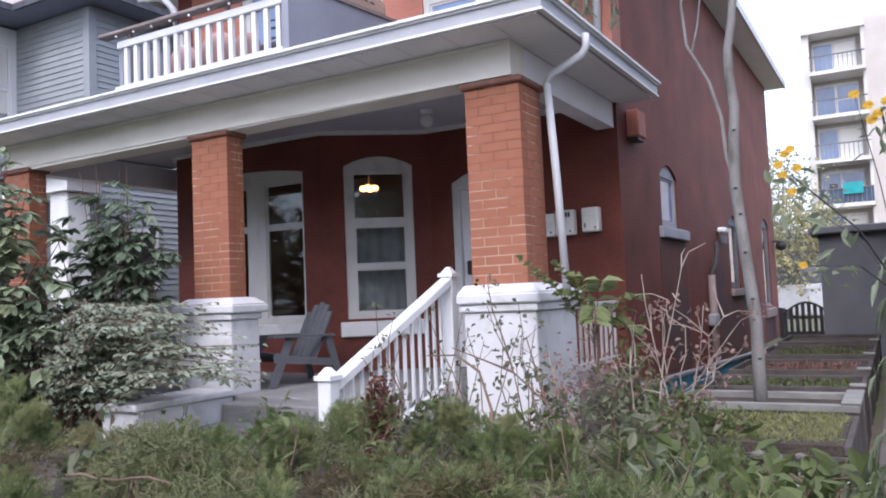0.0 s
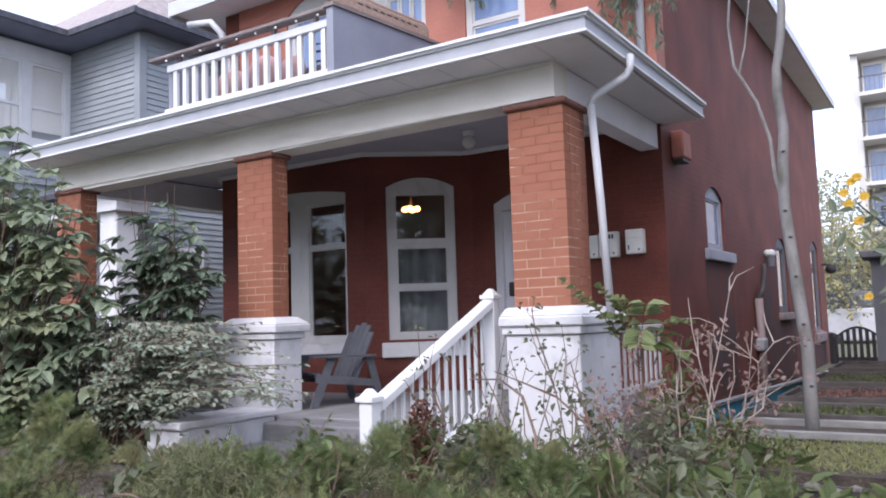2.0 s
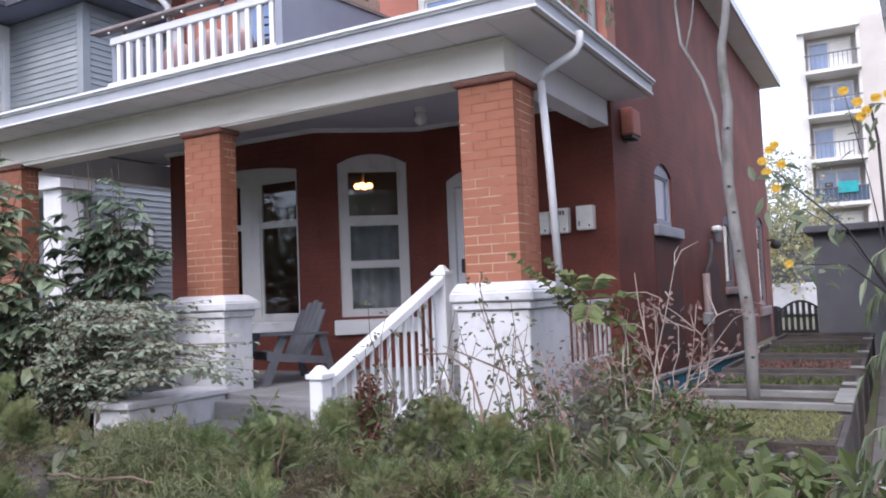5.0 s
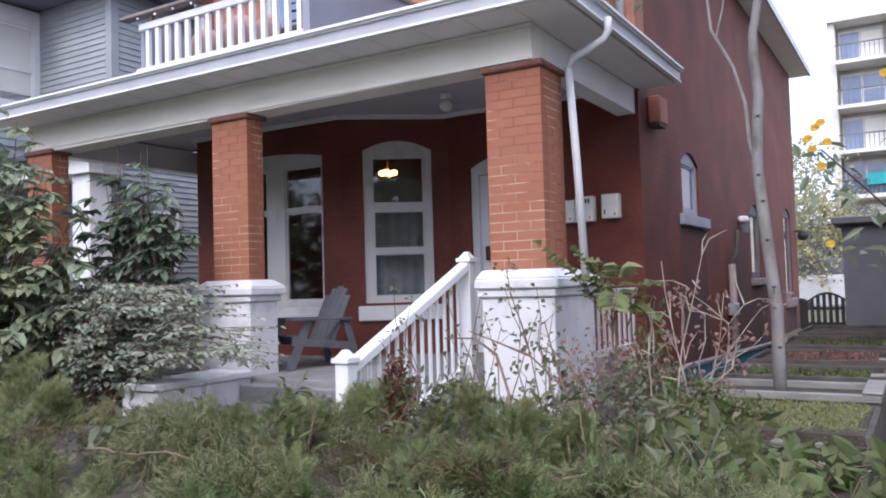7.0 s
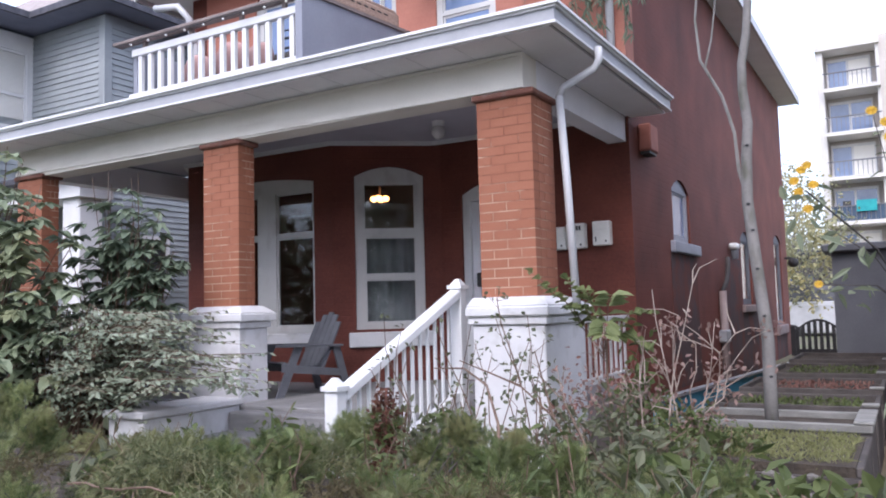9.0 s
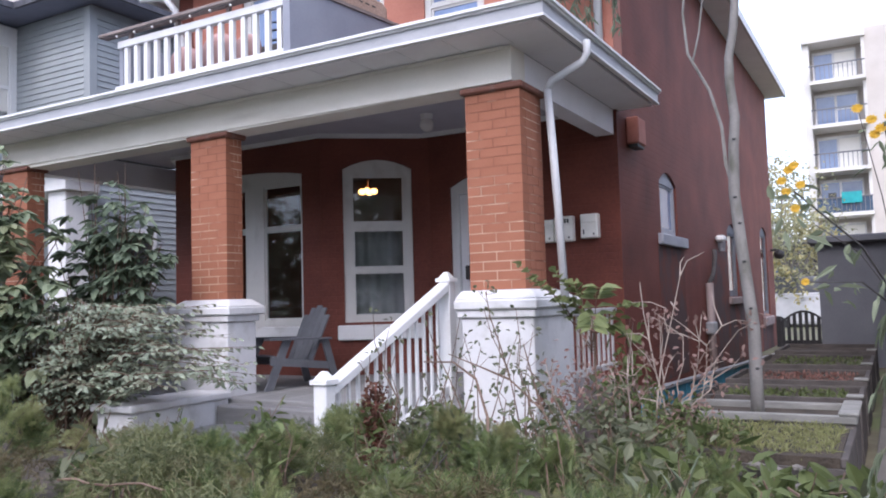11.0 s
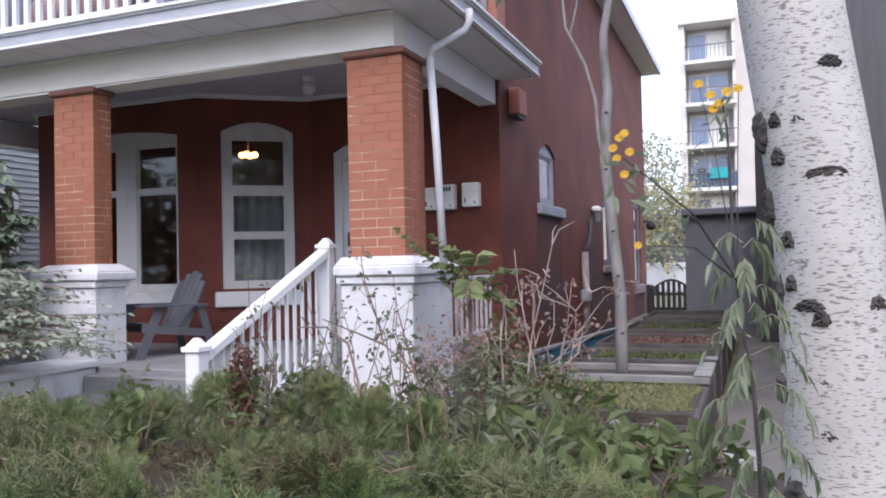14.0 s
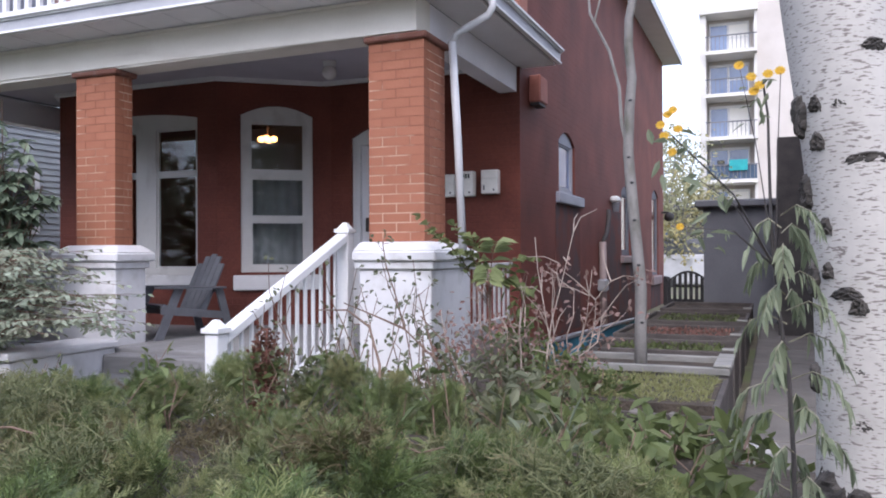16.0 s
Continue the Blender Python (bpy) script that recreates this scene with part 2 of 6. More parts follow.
YELLOW = leafy("yellow_petal", (0.50, 0.30, 0.03), (0.72, 0.48, 0.06))
JUNIPERTIP = leafy("juniper_pale_tip", (0.075, 0.102, 0.033), (0.30, 0.325, 0.135), 0.9, drift=(0.25, 0.235, 0.11), size=3.5)
THREAD = leafy("pale_thread_foliage", (0.075, 0.09, 0.034), (0.28, 0.29, 0.145), 0.9, drift=(0.25, 0.21, 0.12), size=6.0)
SAPLEAF = leafy("dark_lobed_leaf", (0.075, 0.105, 0.068), (0.235, 0.285, 0.195), 0.7)
FRESHLEAF = leafy("fresh_green_leaf", (0.115, 0.150, 0.085), (0.32, 0.365, 0.235), 0.7, drift=(0.30, 0.31, 0.17), size=1.6)
FROND = leafy("yellow_green_leaflet", (0.10, 0.13, 0.045), (0.27, 0.30, 0.13), 0.7)
ROSY = leafy("dusty_rose_leaf", (0.17, 0.105, 0.085), (0.34, 0.23, 0.195))
STEM = material("dull_green_stem", (0.16, 0.155, 0.10), (0.28, 0.265, 0.19), 0.8, 8, 60, 0.1)
PIPE = material("faded_pinkish_pipe_paint", (0.20, 0.15, 0.14), (0.30, 0.235, 0.225), 0.6, 4, 40, 0.1)
RAILGREY = material("aged_grey_white_paint", (0.40, 0.385, 0.375), (0.54, 0.525, 0.51), 0.6, 5, 40, 0.1)
SAGE = leafy("grey_sage_leaf", (0.085, 0.11, 0.062), (0.27, 0.30, 0.195))
OLIVE = leafy("olive_dry_leaf", (0.065, 0.078, 0.040), (0.20, 0.205, 0.125))
FARLEAF = leafy("distant_foliage", (0.17, 0.18, 0.09), (0.46, 0.45, 0.28), drift=(0.42, 0.34, 0.12), size=0.8)


# ---- building blocks ----
ORIGIN = {}


def thing(name, base, label, category, group="", kind=""):
    e = new(name)
    e.location = base
    ORIGIN[e] = Vector(base)
    return tagged(e, label, category, group, kind)


def part(name, bm, mat, parent=None, label="", smooth=False):
    """Links a bmesh, given in world metres, as one mesh under a thing or part."""
    o = ORIGIN.get(parent, Vector((0, 0, 0)))
    me = bpy.data.meshes.new(name)
    if isinstance(bm, tuple):
        v, f = bm
        me.from_pydata([tuple(np.array(p) - np.array(o)) for p in v] if not isinstance(v, np.ndarray) else (v - np.array(o)).tolist(), [], f)
    else:
        bmesh.ops.translate(bm, verts=bm.verts, vec=-o)
        bm.to_mesh(me)
        bm.free()
    if smooth:
        me.polygons.foreach_set("use_smooth", [True] * len(me.polygons))
    me.materials.append(mat)
    ob = new(name, me)
    if parent:
        ob.parent = parent
        ORIGIN[ob] = o
    return tagged(ob, label)


def hexa(bm, pts):
    """Eight corners: four below, four above, both round the same way."""
    v = [bm.verts.new(p) for p in pts]
    for f in ((3, 2, 1, 0), (4, 5, 6, 7), (0, 1, 5, 4), (1, 2, 6, 5), (2, 3, 7, 6), (3, 0, 4, 7)):
        bm.faces.new([v[i] for i in f])


def box(bm, x0, x1, y0, y1, z0, z1, m=None):
    p = [(x0, y0, z0), (x1, y0, z0), (x1, y1, z0), (x0, y1, z0), (x0, y0, z1), (x1, y0, z1), (x1, y1, z1), (x0, y1, z1)]
    hexa(bm, [m @ Vector(q) for q in p] if m else p)
    return bm


def boxes(*bs, m=None):
    bm = bmesh.new()
    for b in bs:
        box(bm, *b, m=m)
    return bm


def bevelled(bm, w=0.01, seg=1):
    bmesh.ops.bevel(bm, geom=bm.edges[:], offset=w, segments=seg, affect="EDGES", profile=0.6)
    return bm


def tube(bm, pts, r0, r1=None, seg=6):
    """A tapering round rod along points."""
    r1 = r0 if r1 is None else r1
    pts = [Vector(p) for p in pts]
    rings = []
    for i, p in enumerate(pts):
        d = (pts[min(i + 1, len(pts) - 1)] - pts[max(i - 1, 0)]).normalized()
        a = d.orthogonal().normalized() if i == 0 else (rings[-1][1] - d * rings[-1][1].dot(d)).normalized()
        b = d.cross(a)
        r = r0 + (r1 - r0) * i / max(1, len(pts) - 1)
        rings.append(([bm.verts.new(p + (a * math.cos(2 * math.pi * k / seg) + b * math.sin(2 * math.pi * k / seg)) * r) for k in range(seg)], a))
    for (u, _), (w, _) in zip(rings, rings[1:]):
        for k in range(seg):
            bm.faces.new((u[k], u[(k + 1) % seg], w[(k + 1) % seg], w[k]))
    for ring in (rings[0][0][::-1], rings[-1][0]):
        bm.faces.new(ring)
    return bm


def ball(bm, c, r, sx=1, sy=1, sz=1, seg=10):
    bmesh.ops.create_uvsphere(bm, u_segments=seg, v_segments=max(6, seg // 2 + 2), radius=1, matrix=Matrix.Translation(c) @ Matrix.Diagonal((r * sx, r * sy, r * sz, 1)))
    return bm


def wavy(p, q, n, amp, rng):
    p, q = Vector(p), Vector(q)
    out = [p.lerp(q, i / n) for i in range(n + 1)]
    for i in range(1, n):
        out[i] += Vector((rng.uniform(-1, 1), rng.uniform(-1, 1), rng.uniform(-1, 1))) * amp
    return out


def leaf_mesh(c, d, nrm, length, width, fold=0.25, droop=0.0):
    """Many small folded leaves as one set of vertices and faces."""
    c, d, nrm = np.asarray(c), np.asarray(d), np.asarray(nrm)
    d = d / np.linalg.norm(d, axis=1)[:, None]
    s = np.cross(d, nrm)
    s /= np.linalg.norm(s, axis=1)[:, None] + 1e-9
    up = np.cross(s, d)
    L, W_ = np.asarray(length).reshape(-1, 1), np.asarray(width).reshape(-1, 1)
    dr = np.zeros_like(c)
    dr[:, 2:3] = -droop * L
    v = np.stack([c, c + d * L * 0.35 + s * W_ * 0.5 + up * W_ * fold, c + d * L * 0.72 + s * W_ * 0.36 + up * W_ * fold * 0.7 + dr * 0.5, c + d * L + dr,
                  c + d * L * 0.72 - s * W_ * 0.36 + up * W_ * fold * 0.7 + dr * 0.5, c + d * L * 0.35 - s * W_ * 0.5 + up * W_ * fold, c + d * L * 0.6 + dr * 0.35], 1)
    n = len(c)
    f = (np.array([[0, 1, 6], [1, 2, 6], [2, 3, 6], [6, 3, 4], [6, 4, 5], [6, 5, 0]])[None] + (np.arange(n) * 7)[:, None, None]).reshape(-1, 3)
    return v.reshape(-1, 3), f.tolist()


def rand_dirs(rng, n, up=0.0):
    v = rng.normal(size=(n, 3))
    v[:, 2] += up
    return v / np.linalg.norm(v, axis=1)[:, None]


def strip_wall(bm, m, u0, u1, z0, z1, thick, openings=()):
    """A wall with arched or square openings (u0, u1, z0, z1, rise) cut through it. m maps (along, inwards, up) to the world."""
    cuts = {u0, u1}
    for a, b, c, d, r in openings:
        n = 8 if r else 1
        cuts |= {a + (b - a) * i / n for i in range(n + 1)}
    cuts = sorted(cuts)
    for a, b in zip(cuts, cuts[1:]):
        if b - a < 1e-6:
            continue
        spans, cur = [], (z0, z0)
        here = sorted((o for o in openings if o[0] <= (a + b) / 2 <= o[1]), key=lambda o: o[2])
        for o in here:
            top = [o[3] + o[4] * (1 - ((2 * (u - o[0]) / (o[1] - o[0])) - 1) ** 2) for u in (a, b)]
            spans.append((cur, (o[2], o[2])))
            cur = tuple(top)
        spans.append((cur, (z1, z1)))
        for (la, lb), (ha, hb) in spans:
            if max(ha - la, hb - lb) < 1e-4:
                continue
            pts = [(a, 0, la), (b, 0, lb), (b, thick, lb), (a, thick, la), (a, 0, ha), (b, 0, hb), (b, thick, hb), (a, thick, ha)]
            hexa(bm, [m @ Vector(p) for p in pts])
    bmesh.ops.remove_doubles(bm, verts=bm.verts, dist=1e-5)
    return bm


def frame_matrix(p, along):
    """(along, inwards, up) to the world, for a wall that starts at p and runs to the right as one faces it."""
    a = Vector((along[0], along[1], 0)).normalized()
    inward = Vector((-a.y, a.x, 0))
    return Matrix(((a.x, inward.x, 0, p[0]), (a.y, inward.y, 0, p[1]), (0, 0, 1, 0), (0, 0, 0, 1)))


def window(name, m, u0, u1, z0, z1, rise, panes, sill=None, label="", frame_mat=None, pane_mat=None):
    """panes: (u0, u1, z0, z1) lights; the casing fills the rest of the opening."""
    frame_mat = frame_mat or WINTRIM
    c = m @ Vector(((u0 + u1) / 2, 0, z0))
    w = thing(name, c, label, "window", kind="structure")
    bm = bmesh.new()
    strip_wall(bm, m @ Matrix.Translation((0, 0.03, 0)), u0, u1, z0, z1 + rise * 0.02, 0.06, [(p[0], p[1], p[2], p[3], 0) for p in panes])
    if rise:
        n = 8
        for i in range(n):
            a, b = u0 + (u1 - u0) * i / n, u0 + (u1 - u0) * (i + 1) / n
            ta, tb = [z1 + rise * (1 - (2 * (u - u0) / (u1 - u0) - 1) ** 2) for u in (a, b)]
            pts = [(a, 0.03, z1), (b, 0.03, z1), (b, 0.09, z1), (a, 0.09, z1), (a, 0.03, ta + 1e-3), (b, 0.03, tb + 1e-3), (b, 0.09, tb + 1e-3), (a, 0.09, ta + 1e-3)]
            hexa(bm, [m @ Vector(p) for p in pts])
    part("window_frame", bm, frame_mat, w)
    for a, b, c0, d in panes:
        s = 0.028
        sash = part("sash", boxes((a - .002, a + s, 0.045, 0.075, c0, d), (b - s, b + .002, 0.045, 0.075, c0, d), (a + s, b - s, 0.045, 0.075, c0, c0 + s), (a + s, b - s, 0.045, 0.075, d - s, d), m=m), frame_mat, w)
        g = part("pane", boxes((a + s, b - s, 0.057, 0.062, c0 + s, d - s), m=m), pane_mat or GLASS, sash)
        g.visible_shadow = False
    if sill:
        a, b, c0, d = sill
        part("window_sill", bevelled(boxes((a, b, -0.06, 0.05, c0, d), m=m), 0.012), WHITE if frame_mat == WINTRIM else (PIPE if frame_mat == SHED else FADED), w)
    return w

# ---- ground ----
def ground_z(x, y):
    """Pavement by the street, a planted bank, then the lower yard by the house."""
    bank = 0.80 * min(1, max(0, (y + 0.1) / 0.9)) - 0.50 * min(1, max(0, (y - 2.4) / 1.4))
    return bank


gv, gf = [], []
gx = [-400, -120, -40, -20, -14] + [-12 + 0.4 * i for i in range(41)] + [6, 10, 20, 40, 120, 400]
gy = [-400, -100, -30, -12, -6, -3] + [-2 + 0.3 * i for i in range(31)] + [8, 10, 14, 20, 30, 60, 150, 600]
for yy in gy:
    for xx in gx:
        near = -2 < yy < 7 and -10 < xx < 4
        gv.append((xx, yy, ground_z(xx, yy) + (noise.noise((xx * 1.7, yy * 1.7, 0)) * 0.05 if near and yy > 0.8 else 0)))
nx = len(gx)
for j in range(len(gy) - 1):
    for i in range(nx - 1):
        gf.append((j * nx + i, j * nx + i + 1, (j + 1) * nx + i + 1, (j + 1) * nx + i))
tagged(part("ground", (gv, gf), GROUND), "dark garden earth with patchy low growth", "ground", kind="structure")

bv, bf_ = [], []
for j in range(28):
    for i in range(57):
        xx, yy = -7.6 + 0.145 * i, 0.55 + 0.13 * j
        bv.append((xx, yy, ground_z(xx, yy) + 0.075 + 0.045 * noise.noise((xx * 2.3, yy * 2.3, 5.0)) + 0.02 * noise.noise((xx * 9, yy * 9, 2.0)) - (0.3 if i in (0, 56) or j in (0, 27) else 0)))
        if i < 56 and j < 27:
            bf_.append((j * 57 + i, j * 57 + i + 1, (j + 1) * 57 + i + 1, (j + 1) * 57 + i))
tagged(part("planting_bed", (bv, bf_), SOIL, None, "", True), "dark bare soil of the planted bank", "soil", kind="structure")
# Unseen pavement and road, added to bounce light up onto soffit and beams.
pv = thing("pavement", (0, -1.8, 0), "unseen pale concrete pavement added to bounce light upwards", "pavement", kind="structure")
WALK = material("pale_bounce_concrete", (0.31, 0.30, 0.28), (0.42, 0.41, 0.385), 0.85, 2, 70, 0.2)
for i in range(40):
    part("slab", boxes((-30 + 1.5 * i, -28.512 + 1.5 * i, -2.6, -0.5, -0.05, 0.03)), WALK, pv)
part("kerb", boxes((-30, 30, -2.76, -2.61, -0.1, 0.03)), WALK, pv)
tagged(part("road", boxes((-60, 60, -10.5, -2.77, -0.08, 0.012)), material("grey_asphalt", (0.14, 0.14, 0.138), (0.22, 0.22, 0.215), 0.9, 2, 90, 0.4)), "unseen grey asphalt road added beyond the pavement", "road", kind="structure")

# ---- the brick house ----
YW, XS, XB, YP = 7.98, -2.40, -9.10, 5.43
FRONT = frame_matrix((0, YW), (1, 0))
SIDE = frame_matrix((XS, 0), (0, 1))
BAYF = frame_matrix((-8.0, 7.23), (1, 0))
BAYR = frame_matrix((-5.655, 7.223), (1.005, 0.757))
BAYL = frame_matrix((-8.62, 7.98), (0.62, -0.75))


def wall(name, bm, label, mat=RED):
    return tagged(part(name, bm, mat), label, "wall", kind="structure")


wall("wall_front", strip_wall(bmesh.new(), FRONT, -4.68, XS, 0.2, 3.9, 0.3, [(-4.39, -3.30, 0.70, 2.80, 0.16)]), "dark red painted brick porch wall with a doorway")
wall("wall_bay_front", strip_wall(bmesh.new(), BAYF, 0, 2.345, 0.2, 3.9, 0.25, [(0.28, 2.07, 1.26, 3.03, 0.08)]), "dark red painted brick bay wall")
wall("wall_bay_right", strip_wall(bmesh.new(), BAYR, 0, 1.258, 0.2, 3.9, 0.25, [(0.255, 1.05, 1.29, 3.05, 0.11)]), "dark red painted brick angled bay wall")
wall("wall_bay_left", strip_wall(bmesh.new(), BAYL, 0, 0.973, 0.2, 3.9, 0.2, [(0.2, 0.78, 1.29, 3.05, 0.11)]), "dark red painted brick angled bay wall")
wall("wall_upper", strip_wall(bmesh.new(), FRONT, -8.45, XS, 3.9, 6.05, 0.3, [(-7.52, -6.62, 4.6, 5.74, 0.22), (-6.10, -5.22, 3.96, 5.82, 0), (-4.66, -3.87, 4.62, 5.9, 0)]), "red brick upper storey wall above the porch", brick_wall("upper_red_brick", (0.33, 0.125, 0.085), (0.43, 0.185, 0.13)))
wall("wall_side", strip_wall(bmesh.new(), SIDE, YW + 0.3, 19.7, -0.3, 6.05, 0.3,
     [(9.6, 10.45, 2.24, 2.88, 0.14), (13.95, 14.9, 1.45, 2.55, 0.14), (17.75, 18.75, 1.0, 2.75, 0.14)]), "dark red painted brick side wall")
wall("wall_back", boxes((-8.75, XS - 0.3, 19.4, 19.7, -0.3, 6.05)), "plain brick back wall")
wall("wall_left", boxes((-8.75, -8.45, 8.0, 19.4, -0.3, 6.05)), "plain brick side wall")
wall("foundation", boxes((-8.44, XS - 0.31, 8.29, 19.4, -0.3, 0.6)), "plain stone foundation under the house", PATH)
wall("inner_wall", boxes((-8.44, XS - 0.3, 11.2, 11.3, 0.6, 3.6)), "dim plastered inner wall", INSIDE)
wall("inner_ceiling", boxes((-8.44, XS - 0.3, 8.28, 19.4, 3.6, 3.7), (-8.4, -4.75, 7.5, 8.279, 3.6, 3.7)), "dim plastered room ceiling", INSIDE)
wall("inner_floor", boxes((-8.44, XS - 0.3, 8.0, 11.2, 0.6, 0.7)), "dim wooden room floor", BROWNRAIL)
# main roof with wide boxed eaves
roof = thing("roof", (-6, 13, 6.1), "dark shingled house roof with pale boxed eaves", "roof", kind="structure")
bm = bmesh.new()
hexa(bm, [(-9.3, 7.45, 6.18), (-2.0, 7.45, 6.18), (-2.0, 20.1, 6.18), (-9.3, 20.1, 6.18), (-5.9, 10.5, 8.6), (-5.5, 10.5, 8.6), (-5.5, 17, 8.6), (-5.9, 17, 8.6)])
part("shingles", bm, SLATE, roof)
part("eaves", boxes((-9.28, -2.02, 7.47, 20.05, 6.055, 6.175)), SOFFIT, roof)
part("fascia", boxes((-2.02, -1.98, 7.45, 20.1, 6.045, 6.20), (-9.3, -2.021, 7.41, 7.45, 6.0, 6.20), (-9.34, -9.3, 7.45, 20.1, 6.0, 6.2)), GUTTER, roof)

# windows and door
window("window_1", BAYF, 0.28, 2.07, 1.26, 3.03, 0.08, [(1.46, 2.04, 2.42, 2.93), (1.46, 2.04, 1.33, 2.40), (0.34, 1.18, 2.42, 2.93), (0.34, 1.18, 1.33, 2.40)], (0.2, 2.15, 1.13, 1.26), "white wooden bay window with a tall dark sash")
window("window_2", BAYR, 0.255, 1.05, 1.29, 3.05, 0.11, [(0.345, 0.965, 2.42, 2.98), (0.355, 0.965, 1.90, 2.36), (0.355, 0.965, 1.35, 1.87)], (0.17, 1.13, 1.09, 1.26), "white arched sash window with three panes")
window("window_3", BAYL, 0.2, 0.78, 1.29, 3.05, 0.11, [(0.27, 0.71, 2.2, 2.98), (0.27, 0.71, 1.36, 2.16)], (0.15, 0.83, 1.12, 1.27), "white arched sash window in the angled bay")
window("window_4", SIDE, 9.6, 10.45, 2.24, 2.88, 0.14, [(9.68, 10.37, 2.30, 2.86)], (9.45, 10.78, 2.10, 2.235), "small arched faded grey side window with stone sill", frame_mat=FADED, pane_mat=SKYPAINT)
window("window_5", SIDE, 13.95, 14.9, 1.45, 2.55, 0.14, [(14.04, 14.81, 1.52, 2.52)], (13.85, 15.0, 1.32, 1.44), "narrow arched side window with pale sill", frame_mat=SHED)
window("window_6", SIDE, 17.75, 18.75, 1.0, 2.75, 0.14, [(17.84, 18.66, 1.07, 2.71)], (17.6, 18.95, 0.80, 0.99), "narrow arched side window near the rear", frame_mat=SHED)
window("window_7", FRONT, -7.52, -6.62, 4.6, 5.74, 0.22, [(-7.39, -6.71, 4.66, 5.66)], None, "arched white upstairs window", pane_mat=SKYPAINT)
window("window_8", FRONT, -6.10, -5.22, 3.96, 5.82, 0, [(-5.81 + 0.18 * i, -5.64 + 0.18 * i, z0, z1) for i in range(3) for z0, z1 in ((4.3, 5.07), (5.09, 5.58))], None, "white glazed balcony door with blue sky painted into the panes", pane_mat=SKYPAINT)
window("window_9", FRONT, -4.66, -3.87, 4.62, 5.9, 0, [(-4.58, -3.95, 4.70, 4.95), (-4.58, -3.95, 4.99, 5.84)], (-4.75, -3.78, 4.53, 4.615), "white upstairs sash window with sky reflection painted in", pane_mat=SKYPAINT)
door = thing("door_1", (-3.85, YW, 0.7), "closed pale grey front door in an arched white casing", "door", kind="structure")
bm = strip_wall(bmesh.new(), FRONT @ Matrix.Translation((0, 0.04, 0)), -4.39, -3.30, 0.70, 2.80, 0.08, [(-4.30, -3.39, 0.70, 2.72, 0)])
for i in range(8):
    a, b = -4.39 + 1.09 * i / 8, -4.39 + 1.09 * (i + 1) / 8
    ta, tb = [2.80 + 0.16 * (1 - (2 * (u + 4.39) / 1.09 - 1) ** 2) + 1e-3 for u in (a, b)]
    hexa(bm, [FRONT @ Vector(p) for p in [(a, .04, 2.8), (b, .04, 2.8), (b, .12, 2.8), (a, .12, 2.8), (a, .04, ta), (b, .04, tb), (b, .12, tb), (a, .12, ta)]])
part("casing", bm, TRIM, door)
leaf = part("door_leaf", boxes((-4.298, -3.392, 0.09, 0.13, 0.705, 2.715), m=FRONT), SOFFIT, door)
part("panel", bevelled(boxes((-4.2, -3.5, 0.075, 0.089, 0.85, 1.5), m=FRONT), 0.01), SOFFIT, leaf)
part("panel", bevelled(boxes((-4.2, -3.5, 0.075, 0.089, 1.65, 2.6), m=FRONT), 0.01), SOFFIT, leaf)
part("door_lock", bevelled(boxes((-4.23, -4.16, 0.03, 0.088, 1.74, 1.90), m=FRONT), 0.01), INK, leaf, "black keypad lock")
for y0, y1, z0, z1 in ((9.42, 10.72, 0.5, 2.095), (12.62, 13.80, 0.1, 2.18), (13.80, 15.3, 0.1, 1.315), (17.5, 19.1, 0.1, 0.795)):
    tagged(part("wall_patch", boxes((XS - 0.002, XS + 0.006, y0, y1, z0, z1)), DARKPATCH), "dark grey patch on the side wall", "wall patch", kind="structure")
rl = thing("rear_lamp", (-2.33, 19.3, 2.3), "small black lamp at the rear wall corner", "lamp")
part("bracket", boxes((-2.398, -2.22, 19.28, 19.32, 2.42, 2.46)), BLACKWOOD, rl)
part("shade", ball(bmesh.new(), (-2.22, 19.3, 2.34), 0.12, 1, 1, 0.9, 10), BLACKWOOD, rl, "round black shade", True)
# curtains and the lamp in the room
cur = thing("net_curtain", (-5.2, 7.75, 1.35), "grey net curtain hanging behind the lower sash", "curtain")
bm = bmesh.new()
for i in range(24):
    u0, u1 = 0.33 + 0.65 * i / 24, 0.33 + 0.65 * (i + 1) / 24
    o0, o1 = 0.30 + 0.012 * math.sin(i * 1.3), 0.30 + 0.012 * math.sin((i + 1) * 1.3)
    hexa(bm, [BAYR @ Vector(p) for p in [(u0, o0, 1.33), (u1, o1, 1.33), (u1, o1 + .004, 1.33), (u0, o0 + .004, 1.33), (u0, o0, 2.38), (u1, o1, 2.38), (u1, o1 + .004, 2.38), (u0, o0 + .004, 2.38)]])
part("cloth", bm, CURTAIN, cur)
lamp = thing("chandelier", (-6.05, 8.75, 3.6), "warm glowing ceiling chandelier in the front room", "lamp")
part("stem", tube(bmesh.new(), [(-6.05, 8.75, 3.61), (-6.05, 8.75, 3.02)], 0.012), BROWNRAIL, lamp)
for i in range(4):
    a = i * math.pi / 2 + 0.4
    px, py = -6.05 + 0.08 * math.cos(a), 8.75 + 0.08 * math.sin(a)
    arm = part("arm", tube(bmesh.new(), [(-6.05, 8.75, 3.02), ((px - 6.05) / 2, (py + 8.75) / 2, 2.97), (px, py, 2.99)], 0.008), BROWNRAIL, lamp)
    part("glass_shade", ball(bmesh.new(), (px, py, 2.99), 0.05, 1, 1, 0.8), LAMP, lamp, "glowing amber glass shade", True)

